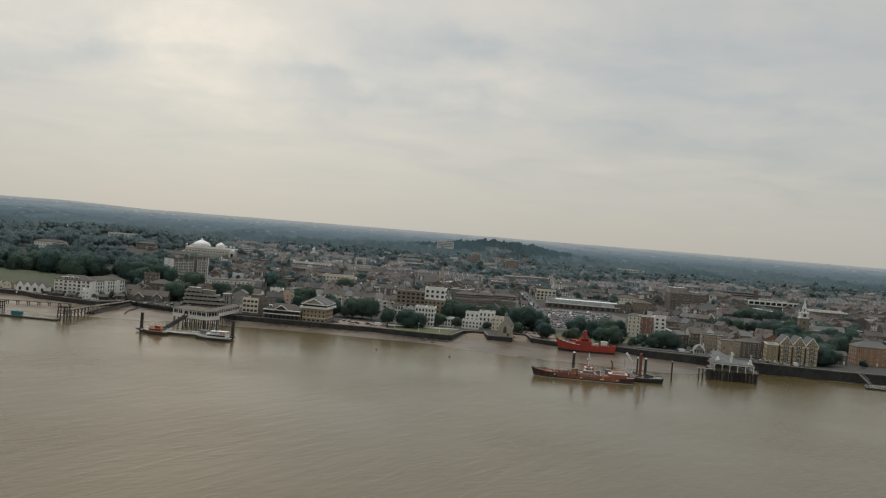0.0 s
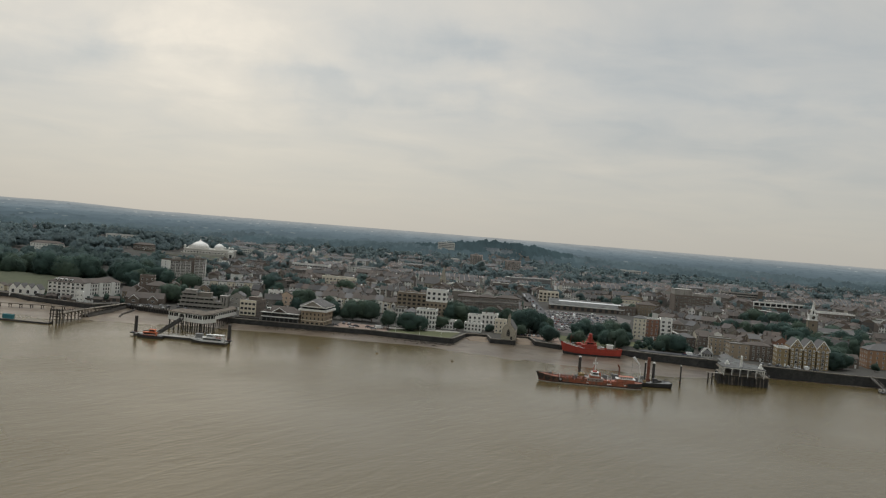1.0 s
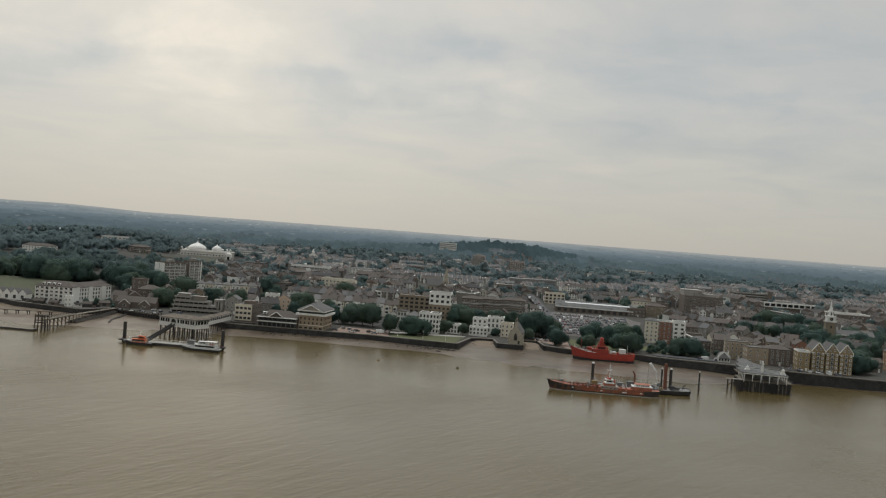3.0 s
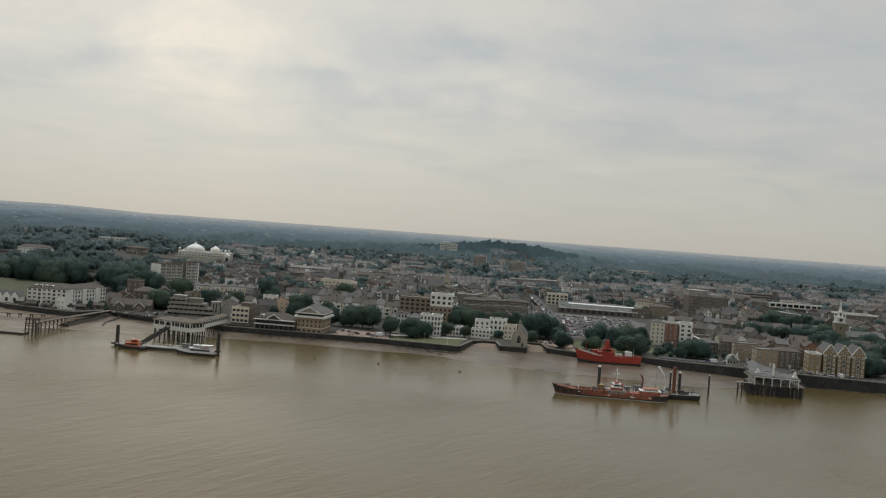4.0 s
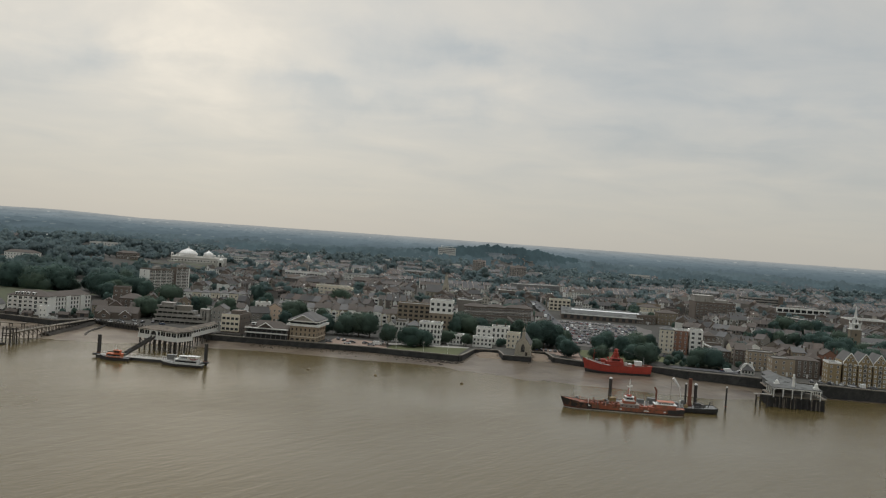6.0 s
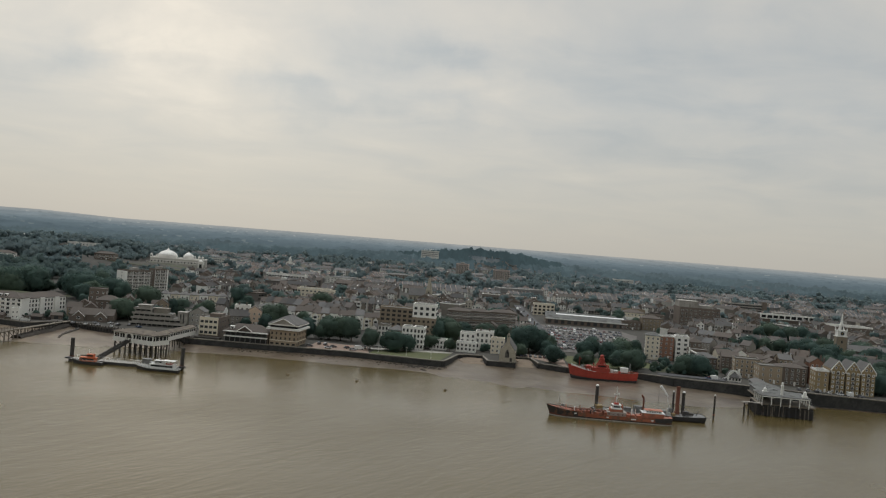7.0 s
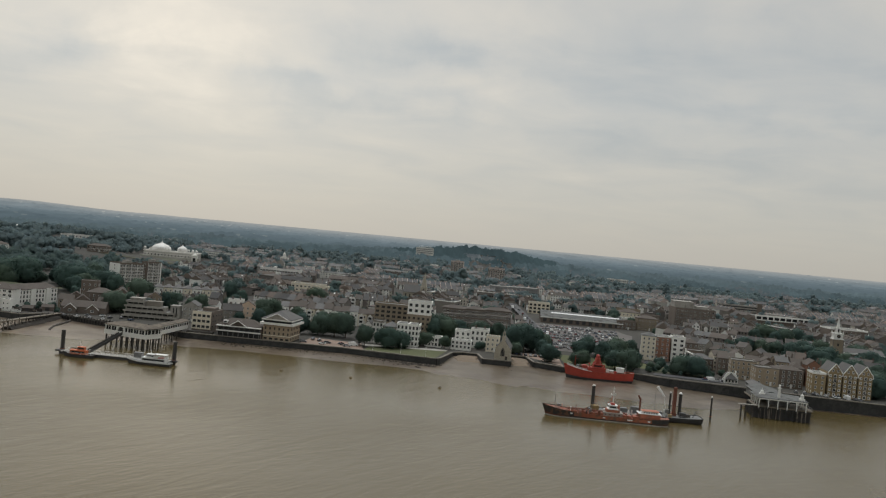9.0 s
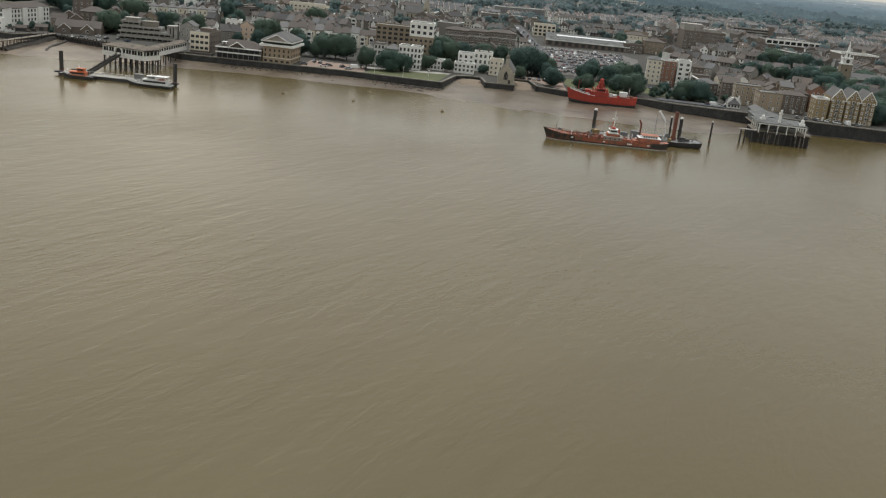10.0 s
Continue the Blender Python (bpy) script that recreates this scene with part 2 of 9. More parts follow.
M_ROOF = mat("town_house_roof", ROOFS, rough=0.8, grain=1.6, amount=0.25, bump=0.3)
M_WALLS_FAR = mat("far_house_walls", WALLS, grain=0.5, amount=0.15, pick="island", bump=0)
M_ROOFS_FAR = mat("far_house_roofs", ROOFS, grain=0.5, amount=0.2, pick="island", bump=0)
# haze painted in: house colours lifted paler and cooler for the further streets
M_WALLS_HAZED = mat("hazed_house_walls", [(r * 1.15 + 0.06, g * 1.15 + 0.07, b * 1.15 + 0.075) if r < 0.5 else (r, g, b) for r, g, b in WALLS], grain=0.5, amount=0.15, pick="island", bump=0)
M_ROOFS_HAZED = mat("hazed_house_roofs", [(0.098, 0.097, 0.096), (0.118, 0.114, 0.110), (0.108, 0.098, 0.091), (0.086, 0.087, 0.088), (0.146, 0.142, 0.138), (0.074, 0.071, 0.068)], grain=0.5, amount=0.2, pick="island", bump=0)
M_WHITE = mat("white_render", [(0.80, 0.785, 0.735)], rough=0.7, grain=0.7, amount=0.1)
M_PALESTONE = mat("pale_stone", [(0.47, 0.45, 0.41)], grain=0.5, amount=0.15)
M_CREAM = mat("cream_render", [(0.70, 0.635, 0.51)], rough=0.75, grain=0.7, amount=0.12)
M_PALEPINK = mat("pale_salmon_render", [(0.62, 0.47, 0.35)], rough=0.75, grain=0.7, amount=0.1)
M_YELLOW = mat("yellow_stock_brick", [(0.285, 0.215, 0.118)], grain=1.5, amount=0.2)
M_TAN = mat("tan_brick", [(0.26, 0.21, 0.15)], grain=1.5, amount=0.2)
M_BROWN = mat("brown_brick", [(0.155, 0.125, 0.102)], grain=1.5, amount=0.25)
M_RED = mat("red_brick", [(0.26, 0.135, 0.09)], grain=1.5, amount=0.25)
M_STONE = mat("weathered_ragstone", [(0.37, 0.335, 0.265)], grain=0.9, amount=0.3, bump=0.4)
M_CONCRETE = mat("grey_concrete", [(0.34, 0.32, 0.285)], grain=0.8, amount=0.25, blot=((0.22, 0.20, 0.175), 0.25, 0.58))
M_MARBLE = mat("white_marble", [(0.72, 0.70, 0.66)], rough=0.5, grain=0.5, amount=0.08)
M_GREYRENDER = mat("grey_white_render", [(0.60, 0.59, 0.55)], rough=0.75, grain=0.7, amount=0.15)
# pinkish brick of the distant towers, with haze paled into its colour
M_PINKBRICK = mat("hazed_pinkish_brick", [(0.44, 0.355, 0.315)], grain=0.6)
M_TRIM = mat("white_painted_trim", [(0.72, 0.71, 0.67)], rough=0.6, grain=2.0, amount=0.08)
M_GLASS = mat("dark_window_glass", [(0.034, 0.036, 0.037)], rough=0.2, grain=2.0, amount=0.3, bump=0, spec=0.2)
M_SLATE = mat("grey_slate", [(0.086, 0.082, 0.077)], rough=0.65, grain=1.8, amount=0.25, bump=0.3)
M_TILE = mat("brown_clay_tile", [(0.080, 0.064, 0.052)], rough=0.8, grain=1.8, amount=0.25, bump=0.3)
M_LEAD = mat("grey_metal_roof", [(0.135, 0.138, 0.132)], rough=0.85, grain=0.8, amount=0.3, spec=0.3, blot=((0.065, 0.062, 0.056), 0.3, 0.55))
M_FLATROOF = mat("flat_roof_felt", [(0.15, 0.145, 0.135)], rough=0.9, grain=0.6, amount=0.3)
M_PIERROOF = mat("brown_felt_roof", [(0.150, 0.124, 0.094)], rough=0.9, grain=0.7, amount=0.35, blot=((0.088, 0.074, 0.060), 0.25, 0.54))
M_TANBRIGHT = mat("buff_brick", [(0.345, 0.275, 0.195)], grain=1.5, amount=0.2)
M_TIMBER = mat("wet_dark_timber", [(0.047, 0.041, 0.035)], rough=0.7, grain=1.5, amount=0.4, bump=0.4)
M_TIMBER_YARD = mat("dark_yard_gravel", [(0.052, 0.045, 0.038)], rough=0.95, grain=0.8, amount=0.35, bump=0.3)
M_WORNPILE = mat("weathered_grey_timber", [(0.20, 0.175, 0.145)], rough=0.85, grain=1.2, amount=0.35, bump=0.3, blot=((0.06, 0.052, 0.043), 0.5, 0.56))
M_CAUSEWAY = mat("weedy_rubble_stone", [(0.048, 0.040, 0.032)], rough=0.9, grain=0.7, amount=0.45, bump=0.5)
M_ORANGEBRICK = mat("orange_brick", [(0.33, 0.195, 0.115)], grain=1.2, amount=0.2)
M_DECK = mat("weathered_decking", [(0.17, 0.145, 0.11)], grain=1.5, amount=0.3)
M_BLACK = mat("black_paint", [(0.036, 0.036, 0.037)], rough=0.55, grain=1.5, amount=0.4, blot=((0.07, 0.055, 0.045), 0.6, 0.62))
M_HULLBLACK = mat("rust_streaked_black_paint", [(0.034, 0.031, 0.030)], rough=0.55, grain=1.0, amount=0.4, blot=((0.12, 0.058, 0.036), 0.5, 0.54))
M_RUST = mat("rusty_steel", [(0.17, 0.066, 0.042)], rough=0.8, grain=1.2, amount=0.4)
M_PILE = mat("dark_steel_pile", [(0.04, 0.037, 0.034)], rough=0.55, grain=1.0, amount=0.4)
M_LVRED = mat("bright_red_hull_paint", [(0.37, 0.048, 0.030)], rough=0.55, grain=0.7, amount=0.3, blot=((0.25, 0.036, 0.024), 0.35, 0.60))
M_ORANGE = mat("orange_red_deck_paint", [(0.35, 0.112, 0.062)], rough=0.6, grain=0.8, amount=0.35, blot=((0.175, 0.095, 0.062), 0.35, 0.54))
M_CABIN = mat("orange_cabin_paint", [(0.52, 0.13, 0.045)], rough=0.5, grain=1.0, amount=0.15)
M_BOATWHITE = mat("white_boat_paint", [(0.72, 0.72, 0.70)], rough=0.35, grain=1.5, amount=0.08)
M_GREYSTEEL = mat("grey_steel", [(0.16, 0.16, 0.155)], rough=0.55, grain=1.0, amount=0.3)
M_TEAL = mat("teal_container_paint", [(0.03, 0.17, 0.20)], rough=0.5, grain=1.0, amount=0.2)
M_BUOY = mat("ochre_paint", [(0.27, 0.18, 0.065)], rough=0.5)
M_BUOYDARK = mat("weed-stained_buoy", [(0.15, 0.105, 0.05)], rough=0.6)
M_BARK = mat("bark", [(0.07, 0.055, 0.04)], rough=0.95, grain=2.0, amount=0.4, bump=0.5)
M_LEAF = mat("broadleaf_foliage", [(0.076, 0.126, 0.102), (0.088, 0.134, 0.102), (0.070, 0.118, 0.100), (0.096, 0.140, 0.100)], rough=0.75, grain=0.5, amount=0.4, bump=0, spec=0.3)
# haze painted into the leaf colours: paler and bluer for trees further off
M_LEAF_MID = mat("hazed_park_foliage", [(0.094, 0.138, 0.132), (0.102, 0.148, 0.132), (0.088, 0.132, 0.128)], rough=0.8, grain=0.1, amount=0.3, pick="island", bump=0, spec=0.2, coarse=0.01)
M_LEAF_FAR = mat("hazed_far_foliage", [(0.132, 0.180, 0.184), (0.122, 0.168, 0.176), (0.142, 0.186, 0.182)], rough=0.8, grain=0.1, amount=0.3, pick="island", bump=0, spec=0.2, coarse=0.01)
leafy(M_LEAF, 0.4)
leafy(M_LEAF_FAR, 0.45)
leafy(M_LEAF_MID, 0.45)
M_PAINT = mat("car_paint", [(0.22, 0.22, 0.22), (0.03, 0.03, 0.035), (0.16, 0.16, 0.17), (0.05, 0.07, 0.12), (0.48, 0.48, 0.46), (0.16, 0.03, 0.03), (0.24, 0.245, 0.25), (0.08, 0.08, 0.085), (0.10, 0.10, 0.105), (0.05, 0.055, 0.06), (0.52, 0.52, 0.51)], rough=0.4, grain=2, amount=0.05, bump=0)
M_TYRE = mat("tyre_rubber", [(0.02, 0.02, 0.02)], rough=0.9, bump=0)


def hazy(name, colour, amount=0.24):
    """Distant wooded ridges and houses: a plain glowing backdrop, miles of haze painted in."""
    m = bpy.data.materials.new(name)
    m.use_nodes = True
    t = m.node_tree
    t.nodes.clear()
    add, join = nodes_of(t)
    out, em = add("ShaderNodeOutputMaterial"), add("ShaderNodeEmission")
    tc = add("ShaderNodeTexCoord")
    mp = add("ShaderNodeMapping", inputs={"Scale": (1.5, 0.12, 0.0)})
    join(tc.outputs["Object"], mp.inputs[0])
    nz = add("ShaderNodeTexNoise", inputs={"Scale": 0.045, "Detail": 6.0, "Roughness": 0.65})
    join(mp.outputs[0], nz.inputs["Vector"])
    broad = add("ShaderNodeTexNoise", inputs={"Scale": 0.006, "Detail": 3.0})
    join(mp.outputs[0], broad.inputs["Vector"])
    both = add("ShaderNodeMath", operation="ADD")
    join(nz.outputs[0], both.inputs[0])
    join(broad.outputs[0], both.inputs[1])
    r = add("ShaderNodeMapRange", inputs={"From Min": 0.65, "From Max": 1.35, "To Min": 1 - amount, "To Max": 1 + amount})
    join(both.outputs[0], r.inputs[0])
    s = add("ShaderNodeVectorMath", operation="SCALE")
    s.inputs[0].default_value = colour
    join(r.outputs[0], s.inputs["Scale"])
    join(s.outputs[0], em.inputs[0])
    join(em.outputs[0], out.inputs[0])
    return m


# ---------------------------------------------------------------- mesh building


class Geo:
    """Gathers vertices and faces of one part."""

    def __init__(self):
        self.v, self.f, self.m, self.nrm = [], [], [], []

    def add(self, vs, fs, mi=0):
        n = len(self.v)
        self.v += [tuple(p) for p in vs]
        self.f += [tuple(i + n for i in f) for f in fs]
        self.m += [mi] * len(fs)
        return self

    def box(self, x0, y0, z0, x1, y1, z1, mi=0):
        vs = [(x, y, z) for z in (z0, z1) for y in (y0, y1) for x in (x0, x1)]
        return self.add(vs, [(0, 2, 3, 1), (4, 5, 7, 6), (0, 1, 5, 4), (2, 6, 7, 3), (0, 4, 6, 2), (1, 3, 7, 5)], mi)

    def cyl(self, x, y, z0, z1, r0, r1=None, n=10, mi=0):
        r1 = r0 if r1 is None else r1
        ring = [(math.cos(2 * math.pi * i / n), math.sin(2 * math.pi * i / n)) for i in range(n)]
        vs = [(x + c * r0, y + s * r0, z0) for c, s in ring] + [(x + c * r1, y + s * r1, z1) for c, s in ring]
        fs = [(i, (i + 1) % n, n + (i + 1) % n, n + i) for i in range(n)] + [tuple(range(n))[::-1], tuple(range(n, 2 * n))]
        return self.add(vs, fs, mi)

    def tube(self, a, b, r0, r1=None, n=6, mi=0):
        r1 = r0 if r1 is None else r1
        a, b = Vector(a), Vector(b)
        q = (b - a).to_track_quat("Z", "Y")
        vs = []
        for p, r in ((a, r0), (b, r1)):
            for i in range(n):
                vs.append(p + q @ Vector((math.cos(2 * math.pi * i / n) * r, math.sin(2 * math.pi * i / n) * r, 0)))
        fs = [(i, (i + 1) % n, n + (i + 1) % n, n + i) for i in range(n)] + [tuple(range(n))[::-1], tuple(range(n, 2 * n))]
        return self.add(vs, fs, mi)

    def prism(self, poly, z0, z1, mi=0):
        n = len(poly)
        vs = [(x, y, z0) for x, y in poly] + [(x, y, z1) for x, y in poly]
        fs = [(i, (i + 1) % n, n + (i + 1) % n, n + i) for i in range(n)] + [tuple(range(n))[::-1], tuple(range(n, 2 * n))]
        return self.add(vs, fs, mi)

    def gable(self, x0, y0, x1, y1, z, h, axis="x", over=0.35, thick=0.22, mi=0):
        """A pitched roof with thickness; its ridge runs along axis."""
        def place(a, b, c):
            return (a, b, c) if axis == "x" else (b, a, c)
        (a0, a1), (b0, b1) = ((x0, x1), (y0, y1)) if axis == "x" else ((y0, y1), (x0, x1))
        mid, half = (b0 + b1) / 2, (b1 - b0) / 2
        drop = h * over / half
        sec = [(b0 - over, z - drop), (mid, z + h), (b1 + over, z - drop), (b1 + over, z - drop + thick), (mid, z + h + thick), (b0 - over, z - drop + thick)]
        vs = [place(a, b, c) for a in (a0 - over * 0.6, a1 + over * 0.6) for b, c in sec]
        fs = [(0, 1, 7, 6), (1, 2, 8, 7), (2, 3, 9, 8), (3, 4, 10, 9), (4, 5, 11, 10), (5, 0, 6, 11), (0, 5, 4, 1), (1, 4, 3, 2), (6, 7, 10, 11), (7, 8, 9, 10)]
        return self.add(vs, fs, mi)

    def wedge(self, x0, y0, x1, y1, z, h, axis="x", mi=0):
        """The triangular wall head under a pitched roof."""
        if axis == "x":
            ym = (y0 + y1) / 2
            vs = [(x, y, c) for x in (x0, x1) for y, c in ((y0, z), (y1, z), (ym, z + h))]
        else:
            xm = (x0 + x1) / 2
            vs = [(x, y, c) for y in (y0, y1) for x, c in ((x0, z), (x1, z), (xm, z + h))]
        return self.add(vs, [(0, 1, 2), (3, 5, 4), (0, 3, 4, 1), (1, 4, 5, 2), (2, 5, 3, 0)], mi)

    def hip(self, x0, y0, x1, y1, z, h, over=0.4, thick=0.25, ridge=None, mi=0):
        x0, y0, x1, y1 = x0 - over, y0 - over, x1 + over, y1 + over
        w, d = x1 - x0, y1 - y0
        k = min(w, d) / 2 if ridge is None else ridge
        xm, ym = (x0 + x1) / 2, (y0 + y1) / 2
        if w >= d:
            top = [(x0 + k, ym), (x1 - k, ym)]
        else:
            top = [(xm, y0 + k), (xm, y1 - k)]
        vs = [(x0, y0, z), (x1, y0, z), (x1, y1, z), (x0, y1, z)]
        vs += [(a, b, z + thick) for a, b, _ in vs]
        vs += [(a, b, z + thick + h) for a, b in top]
        if w >= d:
            up = [(4, 5, 9, 8), (5, 6, 9), (6, 7, 8, 9), (7, 4, 8)]
        else:
            up = [(4, 5, 8), (5, 6, 9, 8), (6, 7, 9), (7, 4, 8, 9)]
        return self.add(vs, [(3, 2, 1, 0), (0, 1, 5, 4), (1, 2, 6, 5), (2, 3, 7, 6), (3, 0, 4, 7)] + up, mi)

    def dome(self, x, y, z, r, h, n=16, rows=7, mi=0, bulge=0.0):
        vs, fs = [], []
        for j in range(rows + 1):
            a = math.pi / 2 * j / rows
            rr = max(r * math.cos(a) * (1 + bulge * math.sin(2 * a)), 0.02)
            vs += [(x + rr * math.cos(2 * math.pi * i / n), y + rr * math.sin(2 * math.pi * i / n), z + h * math.sin(a)) for i in range(n)]
        for j in range(rows):
            fs += [(j * n + i, j * n + (i + 1) % n, (j + 1) * n + (i + 1) % n, (j + 1) * n + i) for i in range(n)]
        fs.append(tuple(range(rows * n, rows * n + n)))
        return self.add(vs, fs, mi)

    def mesh(self, name, mats, smooth=False):
        me = bpy.data.meshes.new(name)
        me.from_pydata(self.v, [], self.f)
        for m in mats:
            me.materials.append(m)
        if len(mats) > 1:
            me.polygons.foreach_set("material_index", self.m)
        if smooth or self.nrm:
            me.polygons.foreach_set("use_smooth", [True] * len(self.f))
        me.update()
        if self.nrm:
            me.normals_split_custom_set_from_vertices(self.nrm)
        return me


def part(name, geo, material, parent, label="", at=None, smooth=False):
    """Links a Geo (or a mesh) as one mesh object under a thing or under a part."""
    mats = material if isinstance(material, (list, tuple)) else [material]
    me = geo.mesh(name, mats, smooth) if isinstance(geo, Geo) else geo
    ob = new(name, me)
    ob.parent = parent
    if at is not None:
        ob.matrix_basis = at
    if label:
        ob["label"] = label
    return ob


def thing(name, label, category, x, y, z, yaw=0.0, group=""):
    ob = new(name)
    ob.empty_display_size = 0.5
    ob.matrix_basis = pose(x, y, z, 0, 0, yaw)
    return tagged(ob, label, category, group)


def setting(name, geo, material, label, category):
    mats = material if isinstance(material, (list, tuple)) else [material]
    return tagged(new(name, geo.mesh(name, mats)), label, category, kind="structure")


# ---------------------------------------------------------------- land and water
SHORE = [(-4200, 760), (-700, 700), (-420, 668), (-300, 652), (-285, 640), (-262, 632), (-235, 622), (-222, 640), (-218, 640), (-190, 626), (-152, 618), (-136, 606),
         (-98, 603), (-46, 600), (8.0, 589), (9.5, 591), (18, 623), (24, 627), (33.5, 627), (35, 606), (50.5, 606), (53, 634), (63.0, 634), (65, 611), (80, 602), (120, 597), (136, 581),
         (167, 571), (200, 556), (245, 551), (330, 546), (4200, 470)]
SX, SY = [p[0] for p in SHORE], [p[1] for p in SHORE]


def shore(x):
    return float(np.interp(x, SX, SY))


def quay(x):
    """Height of the quay's edge: the wall is higher in the east."""
    return float(np.interp(x, [112, 134, 200, 230], [4.5, 5.9, 6.6, 5.9]))


KNOLLS = [(-452, 1060, 70, 9.0), (-378, 1170, 70, 9.0), (-480, 1370, 90, 10.0), (-612, 1470, 90, 12.0)]


def ground(x, y):
    d = max(y - shore(x), 0.0)
    z = 4.5 + (quay(x) - 4.5) * max(0.0, 1 - d / 45) + 0.010 * min(d, 300) + 0.012 * min(max(d - 300, 0), 1700) + 0.010 * max(d - 2300, 0)
    z += 25 * math.exp(-((x - 125) / 150) ** 2 - ((y - 1980) / 230) ** 2)
    z += 7 * math.exp(-((x + 90) / 260) ** 2 - ((y - 1750) / 260) ** 2)
    for kx, ky, kr, kh in KNOLLS:
        z += kh * math.exp(-((x - kx) / (kr * 1.6)) ** 2 - ((y - ky) / kr) ** 2)
    if d > 150:
        z += min(1, (d - 150) / 300) * 2.2 * noise.noise((x / 260, y / 260, 0.3))
    return z


def build_land():
    xs = sorted(set([float(x) for x in SX] + [float(x) for x in range(-420, 421, 12)] + [float(x) for x in range(-3000, 3001, 60)] + [-4200.0, 4200.0]))
    offs = [0, 3, 8, 16, 28, 42, 60, 80, 105, 130, 160] + list(range(200, 1200, 45)) + list(range(1200, 2700, 75)) + list(range(2700, 4300, 160))
    g = Geo()
    vs = [(x, shore(x) + o, ground(x, shore(x) + o)) for x in xs for o in offs]
    n = len(offs)
    fs = [(i * n + j, (i + 1) * n + j, (i + 1) * n + j + 1, i * n + j + 1) for i in range(len(xs) - 1) for j in range(n - 1)]
    g.add(vs, fs)
    setting("ground", g, M_GROUND, "grey-brown town ground rising gently inland from the river", "ground")
    # river wall with a pale coping
    w, c = Geo(), Geo()
    near = [p for p in SHORE if -720 < p[0] < 340]
    for (xa, ya), (xb, yb) in zip(near, near[1:]):
        n2 = Vector((yb - ya, xa - xb)).normalized()
        a, b = Vector((xa, ya)), Vector((xb, yb))
        o, q, r, t = n2 * 0.5, n2 * 0.9, n2 * 0.65, n2 * -0.5
        za, zb = quay(xa) - 0.05, quay(xb) - 0.05
        w.add([(*a, -1.5), (*b, -1.5), (*b, zb), (*a, za), (*(a + q), -1.5), (*(b + q), -1.5), (*(b + o), zb), (*(a + o), za)], [(4, 5, 6, 7), (7, 6, 2, 3), (0, 4, 7, 3), (1, 2, 6, 5)])
        c.add([(*(a + t), za + 0.02), (*(b + t), zb + 0.02), (*(b + r), zb + 0.02), (*(a + r), za + 0.02), (*(a + t), za + 0.5), (*(b + t), zb + 0.5), (*(b + r), zb + 0.5), (*(a + r), za + 0.5)],
              [(4, 7, 6, 5), (3, 2, 6, 7), (0, 4, 5, 1), (0, 3, 7, 4), (1, 5, 6, 2)])
    setting("river_wall", w, M_SEAWALL, "dark tide-stained stone wall along the river", "wall")
    setting("wall_coping", c, M_COPING, "pale stone coping along the river wall", "coping")
    # the foreshore: mud that slopes under the water
    def width(x):
        return float(np.interp(x, [-700, -300, -235, -190, -150, -100, 0, 20, 60, 130, 160, 190, 330], [50, 60, 60, 50, 24, 17, 18, 46, 62, 58, 34, 8, 7]))
    mx = [float(x) for x in range(-700, 331, 4)]
    offs = [34, 26, 18, 10, 4, 0]
    outs = 12
    vs = []
    for x in mx:
        even = sum(min(shore(x + q), shore(x) + 6) for q in range(-40, 41, 8)) / 11 - 1.0
        top = float(np.interp(x, [-300, 10, 60, 150, 185], [1.5, 1.5, 1.7, 1.4, 0.2]))
        for j in range(len(offs) + outs):
            if j < len(offs):
                y, z = even + offs[j], top + 0.068 * offs[j]
            else:
                u = (j - len(offs) + 1) / outs
                y = even - u * (width(x) * 1.5 + 4)
                z = top - (top + 0.85) * u
            vs.append((x, y, z + 0.22 * noise.noise((x / 23, y / 10, 0)) + 0.10 * noise.noise((x / 7, y / 4, 3))))
    rows = len(offs) + outs - 1
    g = Geo().add(vs, [(i * (rows + 1) + j, i * (rows + 1) + j + 1, (i + 1) * (rows + 1) + j + 1, (i + 1) * (rows + 1) + j) for i in range(len(mx) - 1) for j in range(rows)])
    setting("foreshore", g, M_MUD, "wet brown mud foreshore laid bare by the low tide", "mud")
    # a bank of drier sand at the head of the slipway
    sand = mat("damp_sand", [(0.180, 0.134, 0.090)], rough=0.8, grain=0.6, amount=0.25, bump=0.3)
    n, m = 14, 8
    for x0, y0, w_, d_ in ((19.5, 609, 14.0, 17.0), (53.0, 611, 10.5, 22.0)):
        vs = [(x0 + w_ * i / n + 1.2 * math.sin(j + x0), y0 + d_ * j / m, (-0.25 if i in (0, n) or j == 0 else 0.34 + 0.1 * noise.noise((i * 0.7, j * 0.7, x0))) + 1.78 + 0.07 * d_ * j / m) for i in range(n + 1) for j in range(m + 1)]
        setting("foreshore", Geo().add(vs, [(i * (m + 1) + j, (i + 1) * (m + 1) + j, (i + 1) * (m + 1) + j + 1, i * (m + 1) + j + 1) for i in range(n) for j in range(m)]), sand, "bank of damp orange sand in a slipway", "sand")
    g = Geo().add([(-4200, -1800, 0), (4200, -1800, 0), (4200, 720, 0), (-4200, 720, 0)], [(0, 1, 2, 3)])
    setting("water", g, M_WATER, "broad muddy brown river with light ripples", "river")
    # river bed and land behind the camera close the place below
    g = Geo().add([(-4200, -1800, -6), (4200, -1800, -6), (4200, 760, -6), (-4200, 760, -6)], [(0, 1, 2, 3)])
    setting("river_bed", g, M_MUD, "muddy bed below the river", "mud")

    # dark stones and wrack lie along the foot of the wall
    rng = random.Random(31)
    g = Geo()
